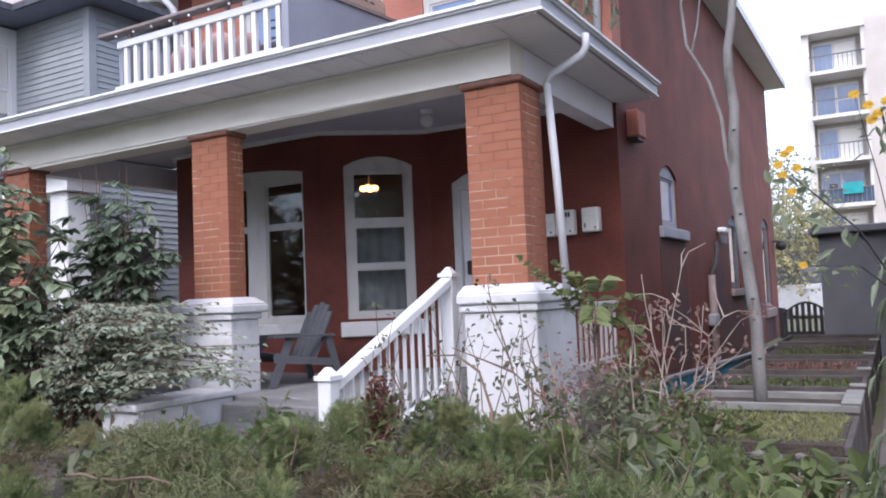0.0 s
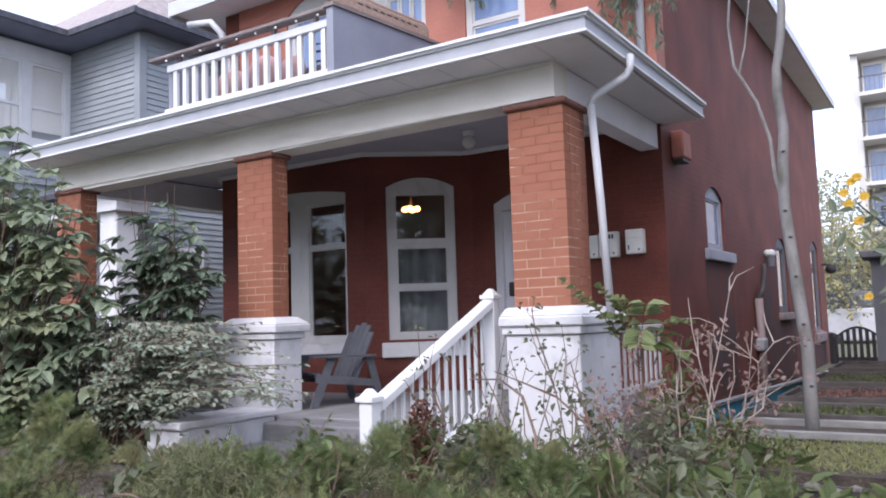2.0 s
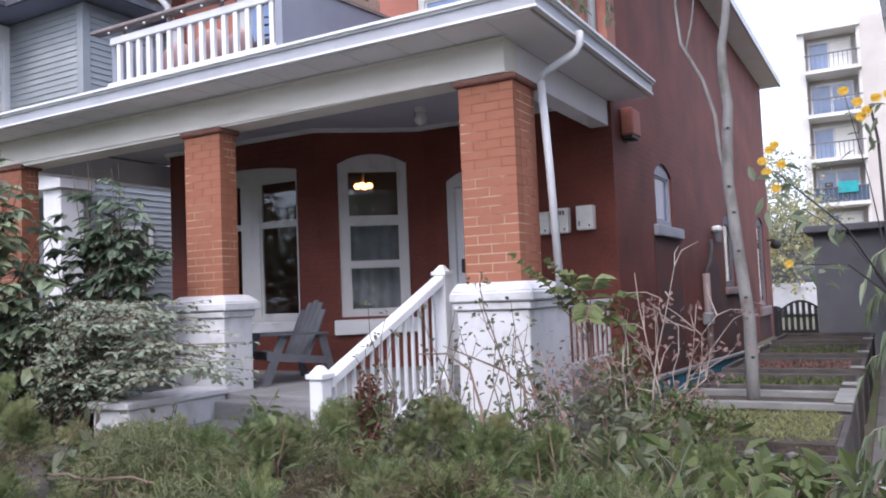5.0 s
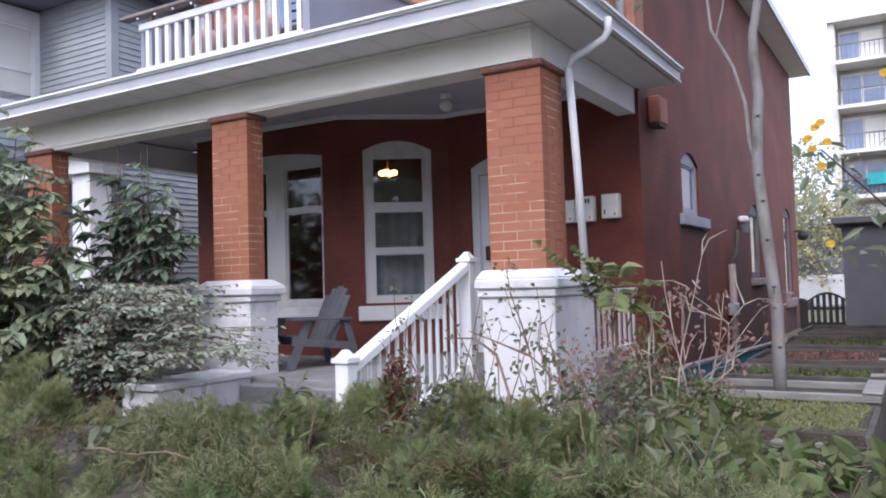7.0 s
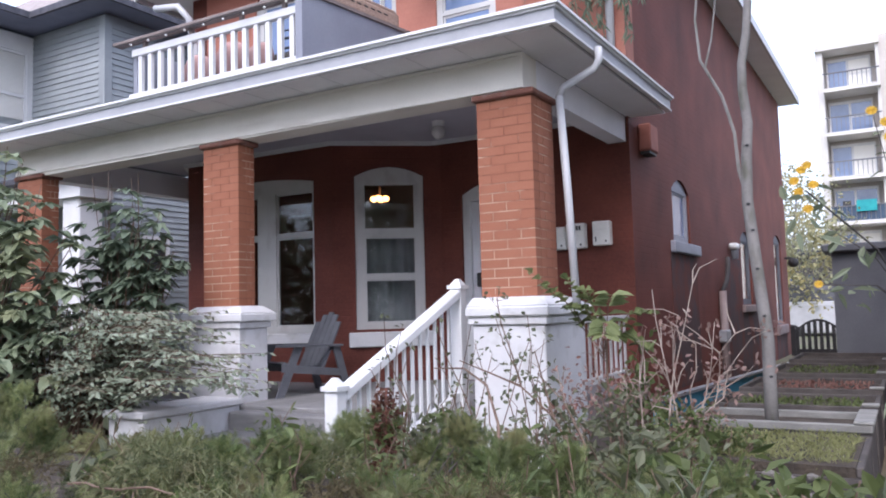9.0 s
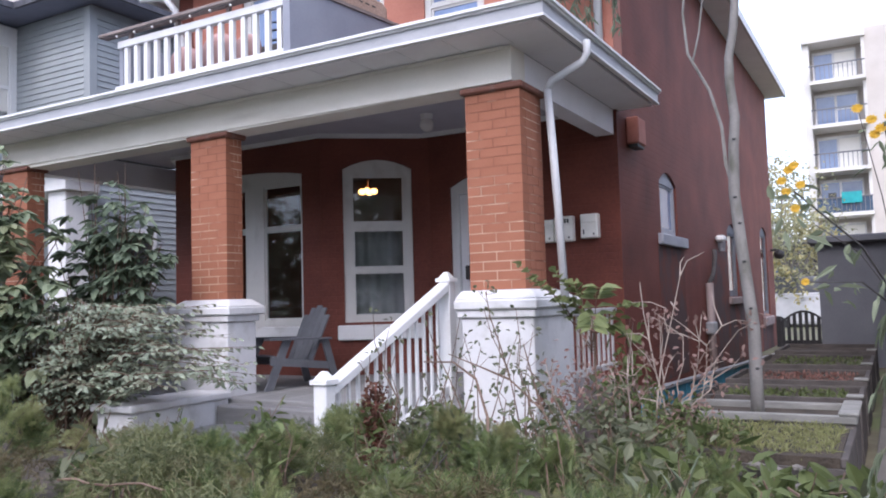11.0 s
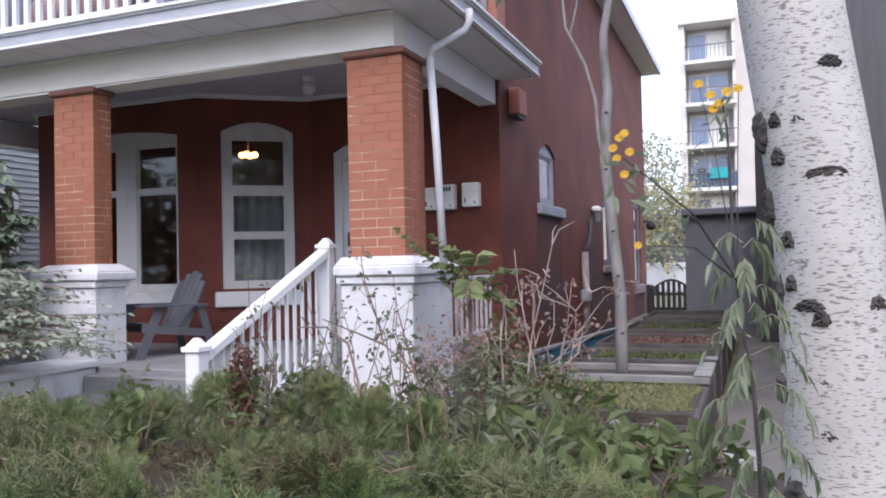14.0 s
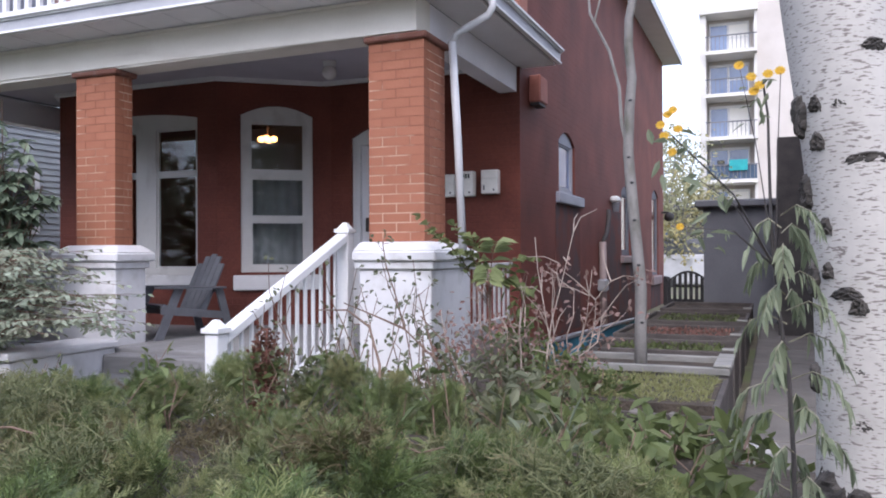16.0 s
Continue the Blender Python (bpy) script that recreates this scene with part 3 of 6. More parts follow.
# ---- porch ----
# worn plank floor
floor = thing("porch_floor", (-5.7, 6.6, 0.7), "worn grey painted plank porch floor", "porch floor", kind="structure")
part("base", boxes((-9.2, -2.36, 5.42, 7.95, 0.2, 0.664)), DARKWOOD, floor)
me = bpy.data.meshes.new("plank")
bm = bevelled(box(bmesh.new(), -0.068, 0.068, -1.29, 1.29, -0.015, 0.015), 0.004)
bm.to_mesh(me), bm.free()
me.materials.append(DECK)
for i in range(48):
    o = new("plank", me)
    o.parent = floor
    o.location = (-9.12 + 0.1405 * i + 5.7, 0.06, -0.017)

# steps and cheek wall
steps = thing("porch_steps", (-4.2, 4.8, 0.2), "worn grey porch steps", "stairs")
for i in range(3):
    part("tread", bevelled(boxes((-5.18, -3.05, 5.12 - 0.29 * i, 5.43 - 0.29 * i, 0.24, 0.70 - 0.155 * (i + 1) + 0.11)), 0.012), DECK, steps)
part("nosing", bevelled(boxes((-5.24, -3.05, 5.30, 5.416, 0.63, 0.697)), 0.01), DECK, steps)
tagged(part("cheek_wall", bevelled(boxes((-5.62, -5.20, 4.25, 5.29, 0.15, 0.70), (-5.65, -5.17, 4.21, 5.292, 0.70, 0.76)), 0.012), WHITE), "low white painted masonry wall beside the steps", "wall")


def pier(x0, x1, y1, cap, body, label):
    """Brick column on a white pedestal."""
    p = thing("porch_pier", ((x0 + x1) / 2, YP + 0.2, 0.2), label, "pillar", "porch pillars")
    bx0, bx1, by0, by1 = body
    cx0, cx1, cy0, cy1 = cap
    part("pedestal", bevelled(boxes((bx0, bx1, by0, by1, 0.2, 1.37), (bx0 - .025, bx1 + .025, by0 - .025, by1 + .025, 1.37, 1.43)), 0.008), WHITE, p, "white painted masonry pedestal")
    bm = box(bmesh.new(), cx0, cx1, cy0, cy1, 1.43, 1.505)
    top = [(cx0, cy0, 1.505), (cx1, cy0, 1.505), (cx1, cy1, 1.505), (cx0, cy1, 1.505), (x0 - .06, YP - .05, 1.575), (x1 + .06, YP - .05, 1.575), (x1 + .06, y1 + .05, 1.575), (x0 - .06, y1 + .05, 1.575)]
    hexa(bm, top)
    part("cap", bevelled(bm, 0.012), WHITE, p, "white sloped cap slab")
    core = part("brick_column", boxes((x0 + .0025, x1 - .0025, YP + .0025, y1 - .003, 1.56, 3.085)), MORTAR, p, "orange brick column with pale joints")
    part("top_stone", bevelled(boxes((x0 - .034, x1 + .034, YP - .034, y1 + .034, 3.085, 3.135)), 0.012), STONE, p, "dark red stone cap course")
    w, dpt = x1 - x0, y1 - YP
    h, cz = 0.0625, (3.085 - 1.575) / 21
    meshes = {}

    def brick(cx, cy, cz_, sx, sy):
        key = (round(sx, 3), round(sy, 3))
        if key not in meshes:
            b = box(bmesh.new(), -sx / 2, sx / 2, -sy / 2, sy / 2, -h / 2, h / 2)
            meshes[key] = bpy.data.meshes.new("brick")
            b.to_mesh(meshes[key]), b.free()
            meshes[key].materials.append(BRICK)
        o = new("brick", meshes[key])
        o.parent = core
        o.location = Vector((cx, cy, cz_)) - ORIGIN[p]

    j = 0.009
    for c in range(21):
        z = 1.575 + cz * (c + 0.5)
        cuts = [0, 0.5, 1] if c % 2 else [0, 0.25, 0.75, 1]
        for a, b in zip(cuts, cuts[1:]):
            l_, r_ = x0 + w * a + (j / 2 if a > 0 else 0), x0 + w * b - (j / 2 if b < 1 else 0)
            brick((l_ + r_) / 2, YP + 0.05, z, r_ - l_, 0.1)
        dd = dpt - 0.102
        cuts = ([0, 1] if dd < 0.25 else [0, 0.68, 1]) if c % 2 else ([0, 0.5, 1] if dd < 0.25 else [0, 0.32, 1])
        for a, b in zip(cuts, cuts[1:]):
            brick(x1 - 0.05, YP + 0.102 + dd * (a + b) / 2, z, 0.1, dd * (b - a) - (j if len(cuts) > 2 else 0))
            brick(x0 + 0.05, YP + 0.102 + dd * (a + b) / 2, z, 0.1, dd * (b - a) - (j if len(cuts) > 2 else 0))
    return p


pier(-2.825, -2.365, 5.84, (-2.90, -2.218, 5.28, 6.18), (-2.86, -2.27, 5.33, 6.13), "orange brick porch corner pillar on white pedestal")
pier(-5.80, -5.345, 5.64, (-5.957, -5.183, 5.28, 5.76), (-5.90, -5.248, 5.33, 5.70), "orange brick porch pillar on white pedestal beside steps")
pier(-8.80, -8.345, 5.64, (-8.957, -8.183, 5.28, 5.76), (-8.90, -8.248, 5.33, 5.70), "orange brick porch pillar at the far corner")

# porch roof: beam, soffit, gutter, deck
pr = thing("porch_roof", (-5.7, 6.5, 3.14), "cream porch beam, grey soffit and white gutter", "porch roof", kind="structure")
bm = bmesh.new()
hexa(bm, [(-8.83, 5.44, 3.11), (-2.43, 5.44, 3.15), (-2.43, 5.70, 3.15), (-8.83, 5.70, 3.11), (-8.83, 5.44, 3.425), (-2.43, 5.44, 3.425), (-2.43, 5.70, 3.425), (-8.83, 5.70, 3.425)])
part("front_beam", bm, CREAM, pr, "cream painted front beam")
part("beam_moulding", boxes((-8.84, -2.42, 5.425, 5.438, 3.15, 3.185), (-8.84, -2.42, 5.422, 5.438, 3.395, 3.42)), CREAM, pr)
part("side_beam", boxes((-2.62, -2.432, 5.702, 7.97, 3.165, 3.425)), SOFFIT, pr, "grey side beam")
part("side_beam", boxes((-8.83, -8.64, 5.702, 7.97, 3.13, 3.425)), SOFFIT, pr, "grey side beam")
part("soffit", boxes((-9.0, -2.43, 5.06, 5.70, 3.428, 3.45), (-2.43, -2.05, 5.06, 8.08, 3.428, 3.45)), SOFFIT, pr, "grey panelled soffit")
for i in range(16):
    part("soffit_joint", boxes((-8.7 + 0.42 * i, -8.695 + 0.42 * i, 5.07, 5.43, 3.4255, 3.4279)), GUTTERGREY, pr)
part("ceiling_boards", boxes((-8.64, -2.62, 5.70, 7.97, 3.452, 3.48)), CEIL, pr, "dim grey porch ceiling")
bm = bmesh.new()
GUTTERFACE = material("grey_gutter_metal", (0.33, 0.335, 0.355), (0.42, 0.425, 0.445), 0.4, 4, 50, 0.04)
box(bm, -9.0, -1.995, 5.03, 5.06, 3.455, 3.545)
box(bm, -2.03, -1.995, 5.0601, 8.09, 3.456, 3.545)
part("gutter", bm, GUTTERFACE, pr, "grey aluminium gutter")
# Lips take white paint so the gutter's highlight lines are in the colour.
for z0, z1, o in ((3.436, 3.455, 0.012), (3.545, 3.562, 0.018), (3.562, 3.585, 0.04)):
    bm = bmesh.new()
    box(bm, -9.0 - o, -1.995 + o, 5.03 - o, 5.06, z0, z1)
    box(bm, -2.03, -1.995 + o, 5.0601, 8.09, z0 + .001, z1)
    part("gutter_lip", bm, TRIM, pr, "folded gutter lip with its highlight painted white")
bm = bmesh.new()
hexa(bm, [(-9.0, 5.06, 3.49), (-2.03, 5.06, 3.49), (-2.03, 7.97, 3.49), (-9.0, 7.97, 3.49), (-9.0, 5.06, 3.56), (-2.03, 5.06, 3.56), (-2.45, 7.97, 3.84), (-8.8, 7.97, 3.84)])
part("roof_deck", bm, SLATE, pr, "low sloped dark porch roof")
tr = [(-8.63, 7.90), (-8.02, 7.165), (-5.64, 7.155), (-4.70, 7.885), (-2.66, 7.92)]
bm = bmesh.new()
for (ax, ay), (bx, by) in zip(tr, tr[1:]):
    L = math.hypot(bx - ax, by - ay)
    box(bm, 0, L, 0, 0.05, 3.405, 3.451, m=frame_matrix((ax, ay), (bx - ax, by - ay)))
part("ceiling_moulding", bm, TRIM, pr, "white ceiling moulding along the wall")

# downspout from the side gutter to the pedestal
ds = thing("downspout", (-2.2, 5.9, 1.56), "white metal downspout on the corner pillar", "downspout")
bm = tube(bmesh.new(), [(-1.945, 5.78, 3.46), (-1.945, 5.78, 3.36), (-1.98, 5.775, 3.30), (-2.23, 5.755, 3.185), (-2.275, 5.75, 3.10)], 0.031, seg=8)
part("elbow", bm, GUTTER, ds, smooth=True)
part("pipe", tube(bmesh.new(), [(-2.265, 5.75, 3.12), (-2.225, 5.75, 2.4), (-2.185, 5.75, 1.50)], 0.033, seg=8), GUTTER, ds, smooth=True)

# porch lamp
pl = thing("porch_lamp", (-4.15, 7.1, 3.45), "small round white porch ceiling lamp", "lamp")
part("lamp_base", tube(bmesh.new(), [(-4.15, 7.1, 3.45), (-4.15, 7.1, 3.40)], 0.07, 0.06, 12), TRIM, pl)
part("globe", ball(bmesh.new(), (-4.15, 7.1, 3.34), 0.075, seg=14), BULB, pl, "frosted glass globe", True)

# letter boxes on the porch wall
for x0, x1, z0, z1, marks in ((-3.24, -3.10, 2.09, 2.33, 0), (-3.09, -2.885, 2.09, 2.355, 1), (-2.80, -2.615, 2.11, 2.36, 0)):
    lb = thing("letter_box", ((x0 + x1) / 2, YW, z0), "white metal letter box on the red brick wall", "letter box", "letter boxes")
    part("body", bevelled(boxes((x0, x1, YW - 0.10, YW - 0.002, z0, z1)), 0.01), BOXWHITE, lb)
    part("flap", bevelled(boxes((x0 + .01, x1 - .01, YW - 0.112, YW - 0.101, z1 - .09, z1 - .012)), 0.004), BOXWHITE, lb)
    part("keyhole", boxes((x1 - .05, x1 - .035, YW - 0.106, YW - 0.1002, z0 + .03, z0 + .05)), INK, lb)
    part("latch", boxes((x0 + .03, x0 + .042, YW - 0.108, YW - 0.1002, z0 + .04, z0 + .09)), INK, lb)
    if marks:
        for k in range(4):
            part("number_bar", boxes((x0 + .06 + .03 * k, x0 + .08 + .03 * k, YW - 0.116, YW - 0.1125, z1 - .075, z1 - .03)), INK, lb)
vb = thing("vent_box", (-2.3, 8.45, 3.1), "brick red painted vent box on the side wall", "vent")
# Sunlight on the hood is put into its lighter red.
part("hood", bevelled(boxes((-2.395, -2.26, 8.28, 8.58, 3.11, 3.40)), 0.015), material("sunlit_red_vent_paint", (0.25, 0.088, 0.062), (0.34, 0.135, 0.10), 0.7, 6, 50, 0.15), vb)
part("grille", boxes((-2.38, -2.28, 8.30, 8.56, 3.08, 3.109)), INK, vb)

# stair railing
sr = thing("stair_railing", (-3.13, 4.8, 0.3), "white painted wooden stair railing with turned posts", "railing")
for y, zt, zb in ((5.61, 1.705, 0.69), (4.01, 1.055, 0.28)):
    bm = bevelled(box(bmesh.new(), -3.185, -3.085, y - .05, y + .05, zb, zt - .05), 0.006)
    box(bm, -3.20, -3.07, y - .065, y + .065, zt - .05, zt - .02)
    hexa(bm, [(-3.185, y - .05, zt - .02), (-3.085, y - .05, zt - .02), (-3.085, y + .05, zt - .02), (-3.185, y + .05, zt - .02), (-3.15, y - .015, zt + .03), (-3.12, y - .015, zt + .03), (-3.12, y + .015, zt + .03), (-3.15, y + .015, zt + .03)])
    part("post", bm, TRIM, sr)


def sloped(x0, x1, y0, y1, za, zb, t):
    bm = bmesh.new()
    hexa(bm, [(x0, y0, za), (x1, y0, za), (x1, y1, zb), (x0, y1, zb), (x0, y0, za + t), (x1, y0, za + t), (x1, y1, zb + t), (x0, y1, zb + t)])
    return bm


part("handrail", bevelled(sloped(-3.185, -3.085, 4.062, 5.558, 0.93, 1.575, 0.075), 0.01), TRIM, sr)
part("bottom_rail", sloped(-3.16, -3.11, 4.062, 5.558, 0.38, 0.78, 0.06), TRIM, sr)
for i in range(13):
    y = 4.15 + 0.108 * i
    f = (y - 4.062) / 1.496
    part("baluster", boxes((-3.143, -3.123, y - .012, y + .012, 0.43 + 0.40 * f, 0.94 + 0.645 * f)), TRIM, sr)


def flat_railing(name, p, q, z0, z1, step, mat, label, cap=0.06):
    p, q = Vector(p), Vector(q)
    L = (q - p).length
    m = frame_matrix(p, q - p)
    r = thing(name, (*((p + q) / 2), z0), label, "railing")
    part("top_rail", bevelled(boxes((0, L, -cap / 2, cap / 2, z1 - .05, z1), m=m), 0.006), mat, r)
    part("bottom_rail", boxes((0, L, -.025, .025, z0, z0 + .05), m=m), mat, r)
    for i in range(int(L / step)):
        u = step * (i + 0.5)
        part("baluster", boxes((u - .018, u + .018, -.008, .008, z0 + .05, z1 - .05), m=m), mat, r)
    return r


flat_railing("side_railing", (-2.33, 6.19), (-2.33, 7.40), 0.84, 1.40, 0.134, RAILGREY, "white slatted railing on the porch side")
flat_railing("front_railing", (-8.2, 5.5), (-5.95, 5.5), 0.76, 1.36, 0.11, GREY, "grey slatted porch railing behind the shrub")
tagged(part("porch_skirt", boxes((-2.355, -2.31, 6.135, 7.9, 0.1, 0.72)), BROWNRAIL), "weathered grey brown boards closing the porch side", "skirting", kind="structure")
tagged(part("porch_skirt", boxes((-9.2, -5.95, 5.36, 5.415, 0.1, 0.68)), WHITE), "white painted boards closing the porch base", "skirting", kind="structure")


# Adirondack chair
def adirondack(m):
    ch = thing("adirondack_chair", m.translation, "slate grey painted slatted wooden porch chair", "chair")

    def slab(name, pts, t, parent=ch):
        """A board through four points of its face, thickened."""
        a, b, c, d = [Vector(p) for p in pts]
        n = (b - a).cross(d - a).normalized() * t
        bm = bmesh.new()
        hexa(bm, [m @ p for p in (a, b, c, d, a + n, b + n, c + n, d + n)])
        bmesh.ops.recalc_face_normals(bm, faces=bm.faces)
        return part(name, bm, CHAIR, parent)

    m = m @ Matrix.Diagonal((0.92, 0.87, 0.79, 1))
    for i in range(5):
        x = -0.26 + 0.105 * i
        top = 1.0 - 0.03 * abs(i - 2) ** 2
        slab("back_slat", [(x, 0.22, 0.30), (x + .095, 0.22, 0.30), (x + .095, 0.22 + (top - .3) * 0.42, top), (x, 0.22 + (top - .3) * 0.42, top)], 0.02)
    for i in range(5):
        y = -0.30 + 0.11 * i
        slab("seat_slat", [(-0.27, y, 0.40 - .035 * i), (0.27, y, 0.40 - .035 * i), (0.27, y + .095, 0.37 - .035 * i), (-0.27, y + .095, 0.37 - .035 * i)], 0.02)
    for s in (-1, 1):
        x = s * 0.30
        slab("armrest", [(x - .07, -0.38, 0.60), (x + .07, -0.38, 0.60), (x + .05, 0.42, 0.58), (x - .05, 0.42, 0.58)], 0.025)
        slab("front_leg", [(x - .015, -0.42, 0.0), (x - .015, -0.32, 0.0), (x - .015, -0.08, 0.60), (x - .015, -0.18, 0.60)], 0.03)
        slab("rear_leg", [(x - .015, 0.46, 0.0), (x - .015, 0.55, 0.0), (x - .015, 0.40, 0.58), (x - .015, 0.31, 0.58)], 0.03)
        slab("seat_rail", [(x - .012, -0.34, 0.30), (x - .012, 0.46, 0.20), (x - .012, 0.46, 0.29), (x - .012, -0.34, 0.40)], 0.024)
    slab("back_brace", [(-0.32, 0.37, 0.53), (0.32, 0.37, 0.53), (0.32, 0.38, 0.60), (-0.32, 0.38, 0.60)], 0.03)


adirondack(pose(-5.35, 6.20, 0.70, 0, 0, -20))

# ---- balcony on the porch roof ----
bal = thing("balcony_railing", (-5.9, 5.66, 3.6), "white balcony railing with weathered rail and string lights", "railing")
part("top_rail", bevelled(boxes((-7.10, -4.79, 5.63, 5.70, 4.29, 4.37)), 0.008), TRIM, bal)
part("bottom_rail", boxes((-7.12, -4.79, 5.62, 5.70, 3.80, 3.88)), TRIM, bal)
for i in range(15):
    x = -6.98 + 0.151 * i
    part("baluster", boxes((x - .026, x + .026, 5.645, 5.685, 3.88, 4.29)), TRIM, bal)
part("shelf_rail", bevelled(boxes((-7.32, -4.79, 5.56, 5.68, 4.43, 4.465)), 0.006), BROWNRAIL, bal, "weathered brown shelf rail")
for x in (-6.9, -6.2, -5.5, -4.95):
    part("rail_bracket", boxes((x - .02, x + .02, 5.63, 5.67, 4.371, 4.429)), BROWNRAIL, bal)
sl = thing("string_lights", (-5.9, 5.55, 4.4), "small bulbs on a string along the rail", "string lights")
part("wire", tube(bmesh.new(), [(-7.2 + 0.12 * i, 5.545, 4.42 - 0.018 * (i % 4 != 0)) for i in range(20)], 0.004, seg=4), INK, sl)
for i in range(9):
    part("bulb", ball(bmesh.new(), (-7.0 + 0.27 * i, 5.545, 4.385), 0.013, seg=8), BULB, sl, smooth=True)
rp = thing("side_parapet", (-4.77, 6.6, 3.6), "grey solid balcony side wall with brown top rail", "parapet", kind="structure")
bm = bmesh.new()
hexa(bm, [(-4.78, 5.60, 3.58), (-4.70, 5.60, 3.58), (-4.70, 7.97, 3.7), (-4.78, 7.97, 3.7), (-4.78, 5.60, 4.46), (-4.70, 5.60, 4.46), (-4.70, 7.97, 4.62), (-4.78, 7.97, 4.62)])
part("panel", bm, GREY, rp)
part("top_rail", sloped(-4.80, -4.68, 5.58, 7.97, 4.461, 4.621, 0.035), BROWNRAIL, rp, "weathered brown top rail")
wk = thing("wicker_panel", (-4.74, 6.4, 4.5), "tan woven wicker back standing over the balcony wall", "wicker chair")
WICKER = material("tan_wicker", (0.30, 0.20, 0.15), (0.48, 0.35, 0.27), 0.7, 8, 120, 0.5, stretch=(1, 4, 4))
part("woven_back", bevelled(sloped(-4.77, -4.71, 5.62, 7.25, 4.50, 4.61, 0.155), 0.028, 3), WICKER, wk)
part("rim", tube(bmesh.new(), [(-4.74, 5.62, 4.51), (-4.74, 5.62, 4.64), (-4.74, 5.70, 4.675), (-4.74, 7.18, 4.775), (-4.74, 7.26, 4.74), (-4.74, 7.26, 4.62)], 0.022, seg=6), WICKER, wk, "rounded cane rim", True)
for i in range(9):
    y = 6.0 + 0.12 * i
    part("slot", boxes((-4.709, -4.706, y, y + 0.07, 4.585 + 0.0675 * (y - 5.6), 4.60 + 0.0675 * (y - 5.6))), INK, wk)
lp = tagged(part("side_parapet", boxes((-7.16, -7.10, 5.71, 7.97, 3.6, 4.40)), GREY), "grey solid balcony side wall", "parapet", kind="structure")
for i, (x, z, s) in enumerate(((-6.5, 4.12, 0.2), (-6.0, 4.15, 0.22), (-5.6, 4.1, 0.18))):
    bm = ball(bmesh.new(), (x, 6.0, z), s, 1.1, 0.35, 0.95, 12)
    part_ob = part("cushion", bm, PINK, None, "", True)
    tagged(part_ob, "faded salmon pink cushion on the balcony seat", "cushion", "balcony cushions")
bs = thing("balcony_bench", (-6.1, 6.1, 3.66), "dark metal garden bench on the balcony", "bench")
part("seat", boxes((-6.9, -5.3, 5.9, 6.4, 3.90, 3.94)), DARKWOOD, bs)
# Dark panel wider than the seat, added to darken the gaps between balusters.
part("back", boxes((-6.95, -4.95, 6.36, 6.40, 3.94, 4.26)), DARKWOOD, bs)
for x in (-6.85, -5.35):
    part("leg", boxes((x - .02, x + .02, 5.9, 6.4, 3.6, 3.90)), DARKWOOD, bs)
bc = thing("metal_chair", (-5.0, 5.95, 3.66), "black metal folding chair on the balcony", "chair")
for k in range(4):
    part("bar", tube(bmesh.new(), [(-5.2, 5.9, 3.9 + .1 * k), (-4.88, 6.0, 3.92 + .1 * k)], 0.012), INK, bc)
part("frame", tube(bmesh.new(), [(-5.22, 5.9, 3.62), (-5.2, 5.9, 4.28), (-4.88, 6.0, 4.28), (-4.86, 6.0, 3.62)], 0.014), INK, bc)
tagged(part("balcony_pipe", tube(bmesh.new(), [(-8.9, 7.45, 5.80), (-8.5, 7.5, 5.76), (-8.40, 7.6, 5.6), (-8.40, 7.93, 4.4), (-8.40, 7.93, 3.7)], 0.05, seg=8), GUTTER, None, "", True), "white downpipe at the house corner", "downpipe")
tagged(part("corner_pipe", tube(bmesh.new(), [(-2.53, 7.92, 6.3), (-2.53, 7.92, 3.7)], 0.045, seg=8), GUTTER, None, "", True), "white downpipe at the upper wall corner", "downpipe")
dp = thing("side_pipe", (-2.33, 11.9, 0.3), "grey metal service pipe on the side wall", "pipe")
part("pipe", tube(bmesh.new(), [(-2.34, 12.0, 1.66), (-2.34, 12.05, 0.2)], 0.055, seg=8), PIPE, dp, smooth=True)
# Dark tube added to stand for a shadowy shape on the wall.
part("elbow", tube(bmesh.new(), [(-2.345, 12.5, 2.16), (-2.33, 12.45, 2.05), (-2.335, 12.3, 1.8), (-2.34, 12.02, 1.66)], 0.034, seg=8), DARKWOOD, dp, "dark tube in place of a wall shadow", True)
part("fitting", bevelled(boxes((-2.40, -2.27, 11.88, 12.1, 0.92, 1.10)), 0.02), METAL, dp)
wl = thing("wall_lamp", (-2.35, 13.0, 2.3), "small white capped lamp fixed to the side wall", "lamp")
part("cap", bevelled(boxes((-2.4, -2.26, 12.9, 13.12, 2.31, 2.41)), 0.03), TRIM, wl, "white cap")
part("shade", tube(bmesh.new(), [(-2.32, 13.0, 2.309), (-2.32, 13.0, 2.16)], 0.06, 0.05, 10), SHED, wl)

# ---- neighbouring clapboard house ----
def clapboard(parent, m, u0, u1, z0, z1, step, openings=()):
    n = int((z1 - z0) / step)
    for i in range(n):
        za = z0 + step * i
        spans = [(u0, u1)]
        for a, b, c, d in openings:
            if c < za + step and za < d:
                spans = [s for p in spans for s in ((p[0], min(p[1], a)), (max(p[0], b), p[1])) if s[1] - s[0] > .02]
        for a, b in spans:
            bm = bmesh.new()
            hexa(bm, [m @ Vector(p) for p in [(a, -.028, za), (b, -.028, za), (b, .02, za), (a, .02, za), (a, -.008, za + step), (b, -.008, za + step), (b, .02, za + step), (a, .02, za + step)]])
            part("clapboard", bm, SIDING, parent)


